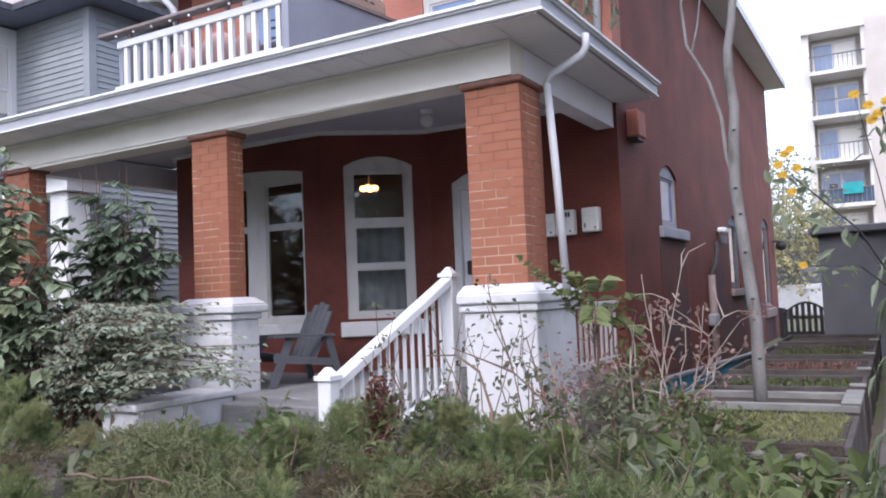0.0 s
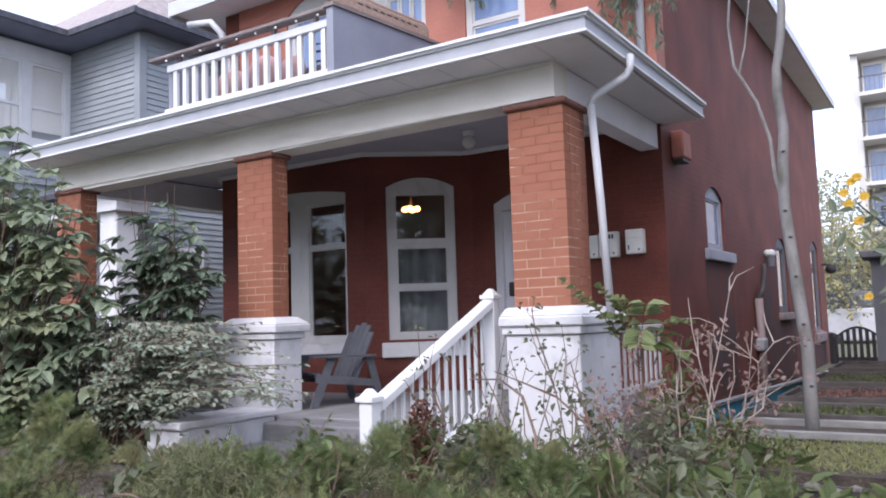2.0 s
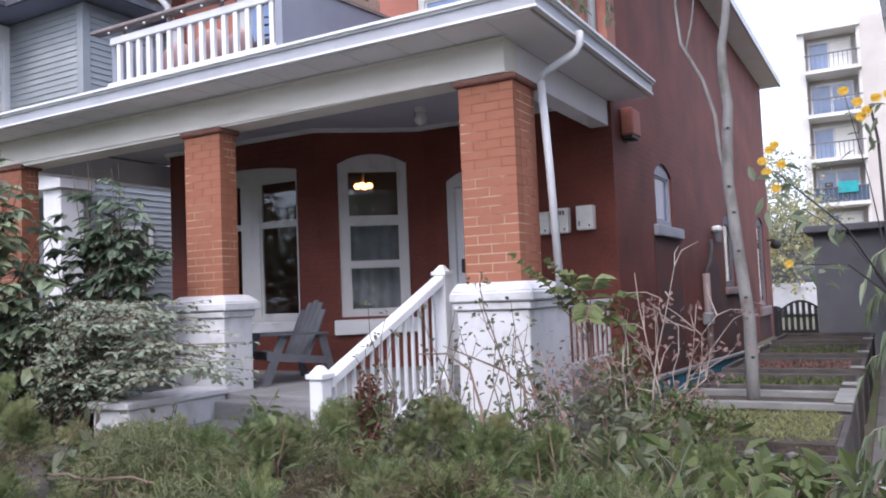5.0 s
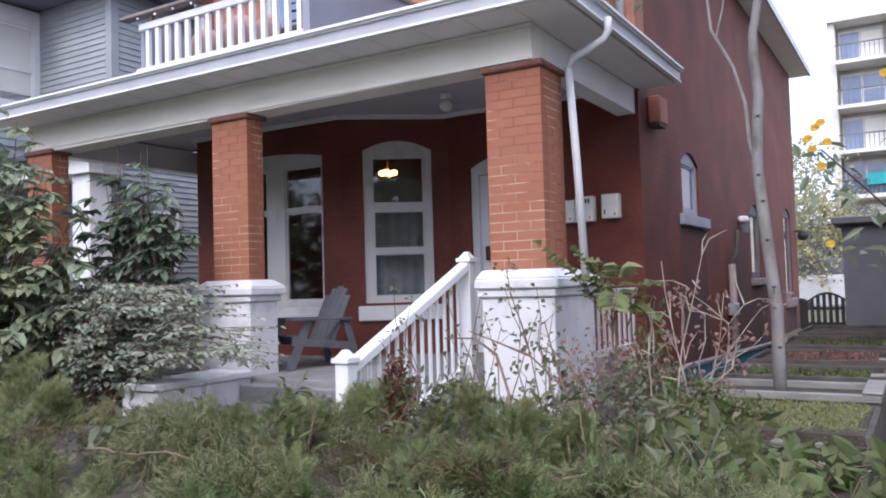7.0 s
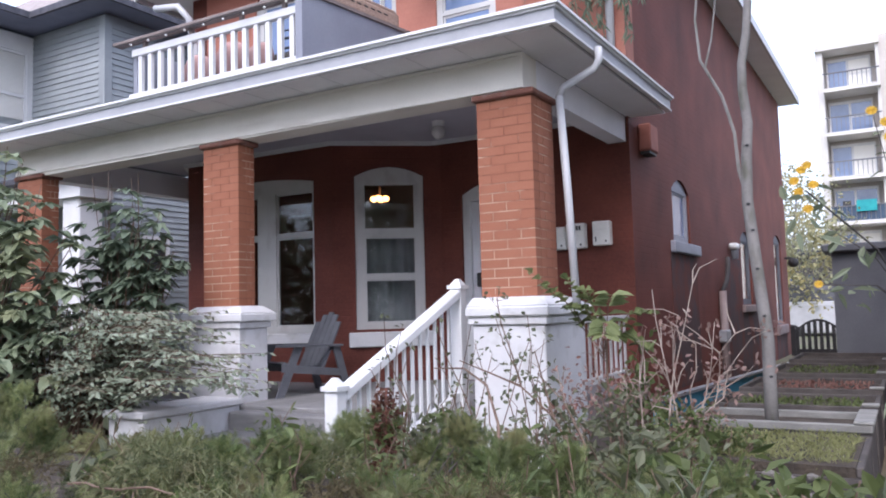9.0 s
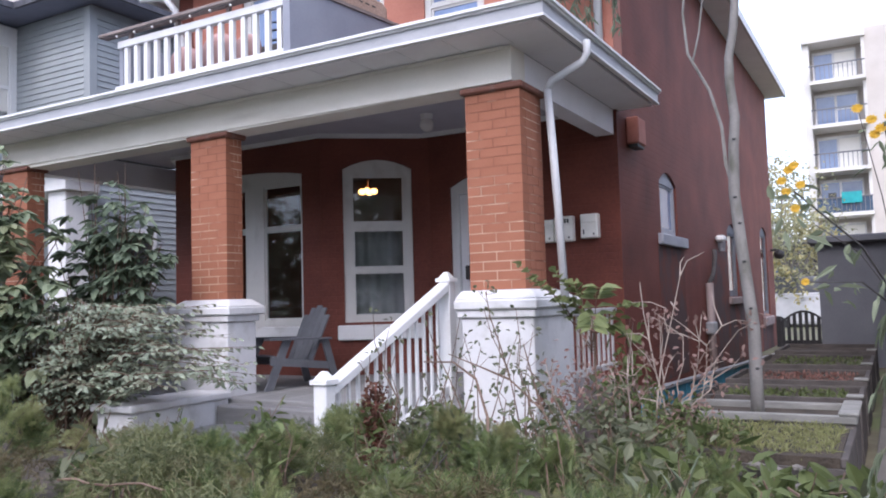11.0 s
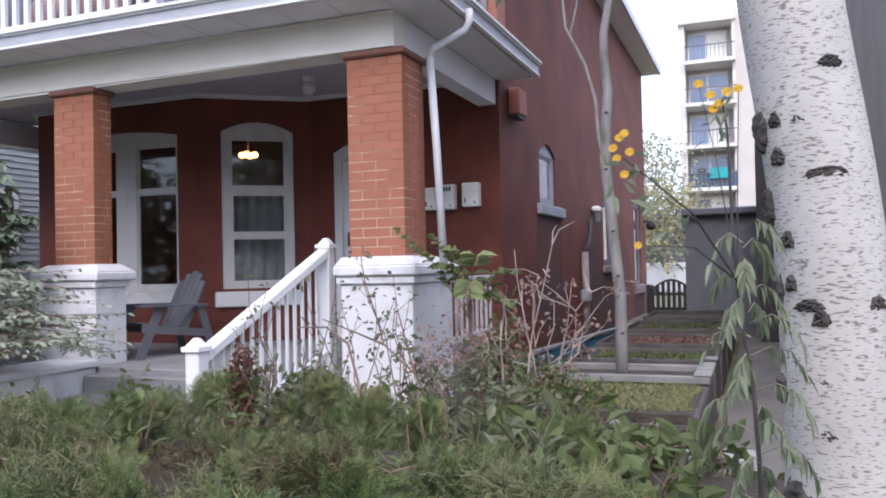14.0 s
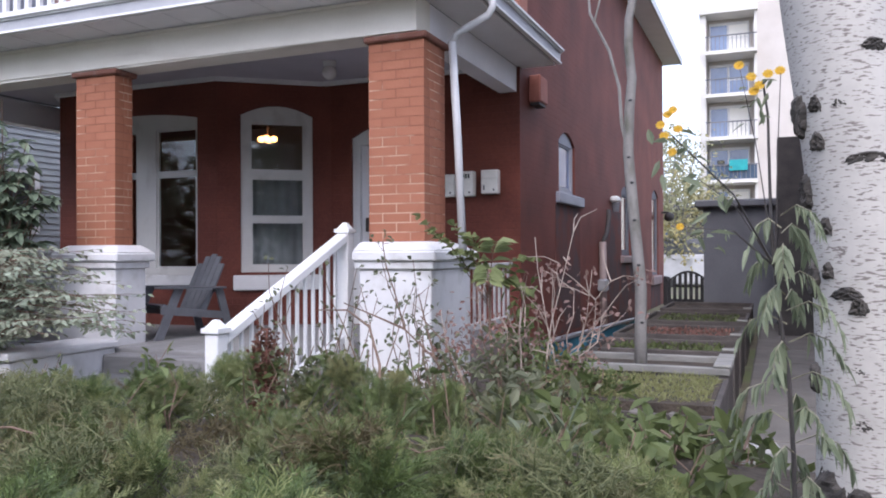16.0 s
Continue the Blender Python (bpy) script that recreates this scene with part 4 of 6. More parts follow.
nb = thing("neighbour_house", (-14, 10, 0), "grey green clapboard house with white windows", "house")
NF = frame_matrix((-15.0, 9.5), (1, 0))
NW = frame_matrix((-15.0, 3.0), (0, 1))
NR = frame_matrix((-12.7, 9.5), (0, 1))
part("wall", boxes((-21, -15.02, 3.0, 18, 0, 7.2), (-15.02, -12.72, 9.52, 18, 0, 7.2)), SIDING, nb)
clapboard(nb, NF, 0, 2.3, 3.9, 7.15, 0.115)
clapboard(nb, NF, 0, 2.3, 0.6, 3.3, 0.115, [(0.2, 1.0, 1.8, 3.0)])
clapboard(nb, NR, 0, 3.0, 0.5, 7.15, 0.115, [(0.6, 1.4, 2.0, 3.0)])
clapboard(nb, NW, 0, 6.5, 4.4, 7.15, 0.14, [(2.7, 6.49, 5.1, 7.14)])
part("corner_board", boxes((-12.83, -12.66, 9.44, 9.60, 0.5, 7.15)), SIDING, nb)
part("head_board", boxes((2.7, 6.49, -.075, 0.0, 6.80, 7.14), m=NW), TRIM, nb, "white board over a bank of windows")
part("sill_board", boxes((2.7, 6.49, -.09, 0.0, 5.10, 5.25), m=NW), TRIM, nb)
for a, b in ((2.7, 2.87), (3.58, 3.75), (4.6, 4.77), (5.46, 5.65), (6.36, 6.49)):
    part("mullion_board", boxes((a, b, -.07, 0.0, 5.25, 6.80), m=NW), TRIM, nb)
for a, b in ((2.87, 3.58), (3.75, 4.6), (4.77, 5.46), (5.65, 6.36)):
    w = part("window", boxes((a, b, -.05, 0.0, 5.25, 5.30), (a, b, -.05, 0.0, 6.75, 6.80), (a, a + .035, -.05, 0.0, 5.30, 6.75), (b - .035, b, -.05, 0.0, 5.30, 6.75), (a + .035, b - .035, -.055, 0.0, 5.89, 5.95), m=NW), TRIM, nb, "white framed upstairs window")
    part("blind", boxes((a + .035, b - .035, -.020, -.012, 5.45 if b > 6 else 5.30, 6.75), m=NW), BLIND, w, "pale blind behind the glass")
    g = part("pane", boxes((a + .035, b - .035, -.034, -.031, 5.30, 6.75), m=NW), THINGLASS, w)
    g.visible_shadow = False
w = part("window", boxes((0.55, 1.45, -.05, -.03, 1.9, 2.02), (0.55, 1.45, -.05, -.03, 2.95, 3.07), (0.55, .65, -.05, -.03, 2.02, 2.95), (1.35, 1.45, -.05, -.03, 2.02, 2.95), m=NR), TRIM, nb, "white framed downstairs window")
part("pane", boxes((0.65, 1.35, -.04, -.035, 2.02, 2.95), m=NR), INK, w)
bm = bmesh.new()
hexa(bm, [(-21.5, 2.5, 7.31), (-14.1, 2.5, 7.31), (-14.1, 18.5, 7.31), (-21.5, 18.5, 7.31), (-18.5, 6, 7.6), (-17.5, 6, 7.6), (-17.5, 15, 7.6), (-18.5, 15, 7.6)])
part("roof", bm, SLATE, nb, "dark shingled hip roof")
bm = bmesh.new()
hexa(bm, [(-18.5, 8.9, 7.315), (-12.1, 8.9, 7.315), (-12.1, 18.5, 7.315), (-18.5, 18.5, 7.315), (-15.6, 12.4, 10.2), (-15.0, 12.4, 10.2), (-15.0, 16, 10.2), (-15.6, 16, 10.2)])
part("roof", bm, material("light_brown_shingle", (0.24, 0.20, 0.185), (0.40, 0.35, 0.33), 0.9, 8, 40, 0.5), nb, "light brown shingled hip roof")
part("eave", boxes((-14.1, -14.04, 2.5, 8.84, 7.19, 7.31), (-14.04, -12.0, 8.84, 8.90, 7.19, 7.31), (-12.10, -12.04, 8.90, 18, 7.19, 7.31)), SLATE, nb)
part("soffit", boxes((-15.0, -14.1, 2.5, 8.9, 7.205, 7.30), (-15.0, -12.1, 8.901, 9.5, 7.205, 7.30), (-12.7, -12.1, 9.501, 18, 7.205, 7.30)), material("blue_grey_soffit", (0.15, 0.16, 0.22), (0.20, 0.21, 0.28)), nb)
part("porch_column", bevelled(boxes((-12.2, -11.75, 8.3, 8.75, 0.3, 3.5)), 0.02), TRIM, nb, "white porch column")
part("porch_beam", boxes((-15.0, -11.6, 8.2, 8.85, 3.5, 3.8)), TRIM, nb, "white porch beam")
part("porch_roof", boxes((-15, -11.4, 8.0, 9.5, 3.81, 3.9)), SLATE, nb)
part("porch_base", boxes((-15, -11.6, 8.2, 9.46, 0, 0.65)), WHITE, nb)

# ---- apartment block ----
ap = thing("apartment_block", (4, 66, 0), "pale concrete apartment block with stacked balconies", "building")
part("side_wall", boxes((-4.7, -4.3, 60.2, 75, 0, 18.6)), APTBRICK, ap, "tan brick wall")
part("tower", boxes((-4.3, 14, 61.6, 75, 0, 19.6)), APTBRICK, ap, "tan brick walls")
part("front_bay", boxes((-1.1, 14, 60, 61.6, 0, 19.0)), APTBRICK, ap, "tan brick bay")
part("end_wall", boxes((-4.75, -4.3, 59.9, 60.2, 0, 18.9), (-1.1, -0.9, 59.9, 60.0, 0, 19.4)), CONCRETE, ap, "pale concrete fin wall")
part("roof_slab", boxes((-4.75, -0.85, 59.6, 61.6, 18.5, 18.95)), CONCRETE, ap)
for i in range(6):
    z = 15.75 - 3.03 * i
    b = part("balcony", boxes((-4.3, -0.9, 59.2, 61.6, z - .25, z)), CONCRETE, ap, "concrete balcony slab")
    for x in range(12):
        part("rail_bar", boxes((-4.2 + .28 * x, -4.16 + .28 * x, 59.25, 59.3, z, z + 1.0)), SHED, b)
    part("handrail", boxes((-4.3, -0.9, 59.22, 59.32, z + .98, z + 1.05)), SHED, b)
    w = part("window", boxes((-4.2, -1.45, 61.45, 61.59, z + 2.3, z + 2.5), (-4.2, -1.45, 61.45, 61.59, z + .05, z + .25), (-4.2, -4.1, 61.45, 61.59, z + .25, z + 2.3), (-1.55, -1.45, 61.45, 61.59, z + .25, z + 2.3), (-2.95, -2.8, 61.45, 61.59, z + .25, z + 2.3), (-2.8, -1.55, 61.45, 61.59, z + 1.3, z + 1.38)), TRIM, ap, "wide balcony window")
    part("pane", boxes((-4.1, -2.95, 61.5, 61.55, z + .25, z + 2.3)), SKYPAINT, w)
    part("pane", boxes((-2.8, -1.55, 61.5, 61.55, z + .25, z + 2.3)), BLIND if i % 2 == 0 else SKYPAINT, w)
for x in (-3.72, -2.60, -1.48):
    part("rail_panel", boxes((x - .54, x + .54, 59.31, 59.34, 6.68, 7.66)), BLUEGLASS, ap, "dark blue balcony panel")
part("balcony_chair", boxes((-3.6, -3.1, 59.6, 60.1, 7.0, 7.1), (-3.6, -3.52, 60.0, 60.1, 7.1, 8.1), (-3.6, -3.1, 60.05, 60.1, 7.6, 8.1), (-3.6, -3.52, 59.6, 59.68, 6.66, 7.0), (-3.18, -3.1, 59.6, 59.68, 6.66, 7.0)), INK, ap, "dark balcony chair")
for x, z in ((-2.15, 7.45),):
    part("cloth", boxes((x - .6, x + .6, 59.05, 59.12, z - .2, z + .55)), TEAL, ap, "teal cloth hung over the balcony rail")

# ---- side yard ----
sh = thing("garden_shed", (-0.5, 15, 0), "slate grey flat roofed outbuilding wall", "shed")
part("wall", boxes((-1.05, 1.4, 14.0, 17, 0.0, 2.24)), SHED, sh)
part("roof_edge", bevelled(boxes((-1.18, 1.5, 13.85, 17.1, 2.24, 2.36)), 0.02), SHED, sh, "dark overhanging roof edge")
rn = thing("right_neighbour_house", (3, 12, 0), "dark weathered neighbouring house with a stucco wing", "house")
part("wall", boxes((0.08, 4, 12.0, 13.8, 0, 3.08)), DARKWOOD, rn)
# Upper part is unseen; the height keeps sky light off the side yard.
part("side_wall", boxes((0.95, 6, 5.5, 11.95, 0, 6.6)), material("beige_stucco", (0.24, 0.215, 0.19), (0.31, 0.28, 0.25), 0.9), rn, "beige stucco side wall, raised out of view to shade the yard")
gt = thing("picket_gate", (-1.8, 19, 0.4), "black wooden picket gate with arched top", "gate")
def arch(x):
    return 0.84 + 0.25 * math.sin(math.pi * min(1, max(0, (x + 2.24) / 0.94)))


for i in range(8):
    x = -2.19 + 0.12 * i
    part("picket", bevelled(boxes((x - .036, x + .036, 18.97, 19.0, 0.2, arch(x) - .02)), 0.006), BLACKWOOD, gt)
bm = bmesh.new()
for i in range(12):
    xa, xb = -2.24 + 0.94 * i / 12, -2.24 + 0.94 * (i + 1) / 12
    hexa(bm, [(xa, 18.95, arch(xa) - .05), (xb, 18.95, arch(xb) - .05), (xb, 19.03, arch(xb) - .05), (xa, 19.03, arch(xa) - .05), (xa, 18.95, arch(xa)), (xb, 18.95, arch(xb)), (xb, 19.03, arch(xb)), (xa, 19.03, arch(xa))])
part("arched_rail", bm, BLACKWOOD, gt, "arched black top rail")
for x in (-2.27, -1.30):
    part("gate_post", bevelled(boxes((x - .05, x + .05, 18.95, 19.05, 0.1, 0.95)), 0.008), BLACKWOOD, gt)
part("rail", boxes((-2.24, -1.32, 19.001, 19.04, 0.36, 0.44)), BLACKWOOD, gt)
ga = thing("garage", (-4, 38, 0), "dark brown garage beyond the yard", "garage")
part("wall", boxes((-8, -1.2, 36, 41, 0, 3.3)), DARKWOOD, ga)
part("roof", bevelled(boxes((-8.3, -0.9, 35.7, 41.3, 3.301, 3.55)), 0.05), SLATE, ga, "dark flat roof")
part("window", boxes((-4.6, -3.4, 35.93, 35.998, 1.7, 2.6)), SKYPAINT, ga)
car = thing("parked_van", (-1.6, 30, 0), "white parked van beyond the gate", "van")
part("body", bevelled(boxes((-4.2, -0.6, 29, 31, 0.4, 1.45)), 0.12, 2), GUTTER, car)
part("cabin", bevelled(boxes((-3.9, -1.2, 29.1, 30.9, 1.42, 2.0)), 0.15, 2), SHED, car)
for x in (-3.5, -1.3):
    part("wheel", tube(bmesh.new(), [(x, 28.95, 0.35), (x, 29.15, 0.35)], 0.35, seg=16), INK, car)

bf = thing("blue_board_edging", (-1.75, 10, 0.2), "teal blue painted boards edging the side yard", "fence")
for i in range(34):
    y = 6.2 + 0.36 * i
    top = 0.72 - 0.012 * i
    part("board", bevelled(boxes((-1.77, -1.74, y, y + 0.345, 0.15, top + 0.012 * math.sin(i * 2.1))), 0.004), BLUE if i < 14 else DARKWOOD, bf)
part("top_strip", sloped(-1.79, -1.72, 6.2, 18.4, 0.735, 0.335, 0.025), METAL, bf, "pale metal strip")

# raised beds, one behind another
BEDS = [(4.25, 5.28, 0.70), (5.36, 5.98, 0.75), (6.25, 7.05, 0.75), (7.45, 8.5, 0.75), (8.9, 10.3, 0.76), (10.8, 12.2, 0.77)]
for k, (y0, y1, z) in enumerate(BEDS):
    x0, x1 = -1.36, -0.24
    bd = thing("raised_bed", ((x0 + x1) / 2, (y0 + y1) / 2, 0.2), "weathered timber raised garden bed" + (" overgrown with pale grass" if k == 0 else " with bare soil"), "raised bed", "raised beds")
    t = 0.045 if k == 1 else 0.035
    for b in (((x0, x1, y0, y0 + t),) if k else ()) + ( (x0, x1, y1 - t, y1), (x0, x0 + t, y0 + t, y1 - t), (x1 - t, x1, y0 + t, y1 - t)):
        part("rim_board", bevelled(boxes((*b, z - .05, z)), 0.006), BEDWOOD if k == 1 else BEDDARK, bd)
    part("wall", boxes((x0 + .01, x1 - .01, y0 + .012, y1 - .01, 0.15, z - .051)), BEDDARK, bd, "dark timber sides")
    if k:
        part("corner_block", bevelled(boxes((x1 - .10, x1 + .01, y0 - .005, y1 + .005 if k == 1 else y0 + .10, z + .001, z + .02)), 0.005), BEDWOOD, bd, "pale timber corner block")
    part("soil", boxes((x0 + t, x1 - t, y0 + t, y1 - t, z - .0505, z - (0.0 if k == 0 else 0.045))), SOIL, bd)
pa = thing("side_path", (0.3, 8, 0.2), "grey concrete side path", "path", kind="structure")
for i in range(8):
    part("slab", bevelled(boxes((-0.18, 0.85, 4.0 + 1.25 * i, 5.23 + 1.25 * i, 0.2, 0.34)), 0.01), PATH, pa)
tagged(part("kerb", bevelled(boxes((-0.46, 0.04, 3.84, 4.0, 0.2, 0.61)), 0.02), material("pale_kerb_stone", (0.22, 0.215, 0.19), (0.33, 0.32, 0.29), 0.9, 5, 60, 0.3)), "pale concrete kerb in front of the beds", "kerb", kind="structure")
st = thing("stone_edging", (-0.8, 4.2, 0.3), "row of small rough stones below the bed", "stones", kind="stuff")
rng = random.Random(5)
bm = bmesh.new()
for i in range(110):
    r = rng.uniform(0.02, 0.05)
    bmesh.ops.create_icosphere(bm, subdivisions=1, radius=r, matrix=Matrix.Translation((rng.uniform(-1.35, -0.4), rng.uniform(4.08, 4.25), 0.33 + rng.uniform(0, 0.34))) @ Matrix.Diagonal((1.2, 1, 0.75, 1)))
part("stone", bm, PATH, st)

# ---- plants ----
nrg = np.random.default_rng(7)


def foliage(name, c, spread, mat, parent, length, width, up=0.2, droop=0.1, label=""):
    n = len(c)
    d = rand_dirs(nrg, n, up)
    nr = rand_dirs(nrg, n, 1.2)
    return tagged(part(name, leaf_mesh(c, d, nr, nrg.uniform(0.65, 1.2, n) * length, nrg.uniform(0.75, 1.1, n) * width, droop=droop), mat, parent, label), kind="stuff")


def bush(name, base, tips, per, spread, mat, twig_mat, length, width, label, category="shrub", twig=0.008, droop=0.1, extra=None):
    """Stems from the base to each tip, with leaves in tufts along the outer half."""
    sh_ = thing(name, base, label, category)
    rg = random.Random(len(tips) + int(abs(base[0]) * 100))
    bm, cs = bmesh.new(), []
    for tp in tips:
        b = Vector(base) + Vector((rg.uniform(-.12, .12), rg.uniform(-.12, .12), 0))
        pts = wavy(b, tp, 5, 0.05, rg)
        tube(bm, pts, twig, twig * 0.35, 4)
        for _ in range(per):
            f = rg.uniform(0.5, 1.0) ** 0.7
            p = Vector(b).lerp(Vector(tp), f)
            cs.append((p.x + rg.gauss(0, spread), p.y + rg.gauss(0, spread), p.z + rg.gauss(0, spread * 0.7)))
    tagged(part("stem", bm, twig_mat, sh_), kind="stuff")
    foliage("leaves", np.array(cs), spread, mat, sh_, length, width, droop=droop)
    return sh_


def dome(cx, cy, cz, rx, ry, rz, n, seed):
    rg = random.Random(seed)
    out = []
    for _ in range(n):
        a, b = rg.uniform(0, 2 * math.pi), rg.uniform(-0.15, 1)
        s = math.sqrt(max(0, 1 - b * b)) * rg.uniform(0.6, 1.05)
        out.append((cx + rx * s * math.cos(a), cy + ry * s * math.sin(a), cz + rz * b * rg.uniform(0.75, 1.1)))
    return out


def spray_mesh(c, d, nrm, L):
    """Feathery sprays: a midrib with short side sprigs."""
    c, d = np.asarray(c), np.asarray(d)
    s = np.cross(d, nrm)
    s /= np.linalg.norm(s, axis=1)[:, None] + 1e-9
    up = np.cross(s, d)
    n, V, F = len(c), [], []
    L = np.asarray(L).reshape(-1, 1)
    k = 0
    sprigs = [(0, 0, 1.0, 0.02)]
    for i in range(6):
        f = 0.10 + 0.14 * i
        for sd in (-1, 1):
            sprigs.append((f, sd * (0.75 - 0.04 * i), 0.46 - 0.035 * i, 0.026))
    for f, ang, ln, wd in sprigs:
        jit = nrg.uniform(0.8, 1.2, (n, 1))
        dd = d * np.cos(ang) + s * np.sin(ang) + up * nrg.uniform(-0.25, 0.35, (n, 1)) * (0 if ang == 0 else 1)
        a = c + d * L * f
        sd2 = np.cross(dd, nrm)
        sd2 /= np.linalg.norm(sd2, axis=1)[:, None] + 1e-9
        w = L * wd
        mid = a + dd * L * ln * 0.55 * jit
        V += [a, mid + sd2 * w, a + (dd + up * nrg.uniform(-0.2, 0.5, (n, 1)) + s * nrg.uniform(-0.3, 0.3, (n, 1))) * L * ln * jit, mid - sd2 * w]
        F.append((k, k + 1, k + 2, k + 3))
        k += 4
    v = np.stack(V, 1).reshape(-1, 3)
    f = (np.array(F)[None] + (np.arange(n) * k)[:, None, None]).reshape(-1, 4)
    return v, f.tolist()


def juniper_top(x, y):
    r = math.hypot(x, y)
    gap = 0.24 * max(0, noise.noise((x * 3.1, y * 3.1, 7.0)) - 0.08)
    return 1.205 - 0.088 * (r - 0.8) + 0.13 * noise.noise((x * 2.1, y * 2.1, 1.0)) + 0.08 * noise.noise((x * 5, y * 5, 3.0)) - gap


def juniper(cx, cy, rx, ry, n, seed, top_shift=0.0):
    rg = np.random.default_rng(seed)
    gz = ground_z(cx, cy)
    j = thing("juniper", (cx, cy, gz), "spreading green juniper with feathery sprays on the bank", "shrub", "junipers")
    m = n // 20
    a, q = rg.uniform(0, 2 * np.pi, m), np.sqrt(rg.uniform(0, 1, m))
    px, py = cx + rx * q * np.cos(a), cy + ry * q * np.sin(a)
    # three in four branchlets gather into rounded tufts with gaps between them
    tufts = max(6, m // 13)
    ta, tq = rg.uniform(0, 2 * np.pi, tufts), np.sqrt(rg.uniform(0, 1, tufts))
    tx, ty, own = cx + rx * tq * np.cos(ta), cy + ry * tq * np.sin(ta), rg.integers(0, tufts, m)
    off, loose = rg.normal(0, 0.062, (m, 2)), rg.uniform(0, 1, m) < 0.18
    px, py = np.where(loose, px, tx[own] + off[:, 0]), np.where(loose, py, ty[own] + off[:, 1])
    lift = rg.uniform(-0.05, 0.055, tufts)[own] - 5.0 * (off ** 2).sum(1)
    low = np.array([juniper_top(*p) for p in zip(px, py)])
    crown = np.array([juniper_top(*p) for p in zip(tx, ty)])[own]
    tip = np.where(loose, low - 0.11, crown + lift) - np.abs(rg.normal(0, 0.022, m)) - 0.2 * q ** 4 * loose + top_shift
    out_x, out_y = np.where(loose, np.cos(a), off[:, 0] / 0.07), np.where(loose, np.sin(a), off[:, 1] / 0.07)
    ax = np.stack([out_x + rg.normal(0, .35, m), out_y + rg.normal(0, .35, m), rg.uniform(0.35, 1.2, m)], 1)
    ax /= np.linalg.norm(ax, axis=1)[:, None]
    ln = rg.uniform(0.10, 0.24, m)
    u_ = 0.55 * rg.uniform(0, 1, tufts)[own] + 0.45 * rg.uniform(0, 1, m)
    dry, pale = u_ < 0.17, u_ > (0.52 if cx < -1.8 else 0.68)
    green = ~(dry | pale)
    k = 33
    f = rg.uniform(0, 1, (m, k)) ** 0.7
    lat = rg.normal(0, 1, (m, k, 3))
    lat -= (lat * ax[:, None]).sum(2)[:, :, None] * ax[:, None]
    lat /= np.linalg.norm(lat, axis=2)[:, :, None]
    c = np.stack([px, py, tip], 1)[:, None] - ax[:, None] * (ln[:, None] * (1 - f))[:, :, None] + lat * 0.012
    d = ax[:, None] + lat * rg.uniform(0.3, 0.9, (m, k, 1))
    d /= np.linalg.norm(d, axis=2)[:, :, None]
    nr = np.cross(lat, ax[:, None]) + rg.normal(0, .3, (m, k, 3))
    nr = np.cross(d, np.cross(nr, d)) + np.array([0, 0, 0.2])
    L = rg.uniform(0.024, 0.060, (m, k)) * (1.15 - 0.45 * f)
    for name, sel, mat, lab in (("sprays", green, JUNIPER, ""), ("pale_sprays", pale, JUNIPERTIP, "pale yellow green young sprays"), ("dry_sprays", dry, JUNIPERDRY, "dry yellowing sprays")):
        tagged(part(name, spray_mesh(c[sel].reshape(-1, 3), d[sel].reshape(-1, 3), nr[sel].reshape(-1, 3), L[sel].reshape(-1)), mat, j, lab), kind="stuff")
    bm = bmesh.new()
    for i in range(0, m, 5):
        e = np.array([px[i], py[i], tip[i]])
        s0 = e - ax[i] * ln[i]
        root = Vector((cx + (px[i] - cx) * 0.35, cy + (py[i] - cy) * 0.35, gz))
        tube(bm, [root, Vector(s0).lerp(root, 0.4) - Vector((0, 0, 0.06)), Vector(s0), Vector(e)], 0.0035, 0.0012, 4)
    tagged(part("branch", bm, DARKWOOD, j), kind="stuff")


for k, (cx, cy, rx, ry, n) in enumerate(((-0.42, 1.30, 0.50, 0.45, 3200), (-1.15, 1.05, 0.75, 0.55, 4400), (-0.95, 2.0, 0.8, 0.6, 4000), (-2.0, 1.35, 0.85, 0.6, 4000), (-1.9, 2.5, 0.9, 0.65, 3500),
                                         (-3.0, 1.9, 0.9, 0.7, 3300), (-3.0, 3.0, 0.9, 0.6, 2800), (-4.1, 2.6, 0.9, 0.7, 2800), (-1.2, 3.0, 0.75, 0.6, 2400), (-5.0, 2.9, 0.9, 0.6, 2000), (-3.1, 1.2, 0.7, 0.5, 2600), (-4.2, 1.6, 0.9, 0.7, 2600), (-5.4, 2.0, 0.9, 0.7, 2000), (-6.3, 3.0, 0.9, 0.6, 1800), (-3.75, 2.0, 0.6, 0.45, 2200), (-4.8, 2.35, 0.7, 0.5, 2200))):
    juniper(cx, cy, rx, ry, n, 20 + k, (-0.07 if cx > -0.5 else (-0.04 if cx > -1.3 else (-0.02 if cx < -3.5 else 0.0))) + (0.06 if cy > 2.3 and cx < -1.5 else 0.0) + (0.16 if cx < -4.6 else (0.1 if cx < -3.05 and cy < 2.2 else 0.0)))

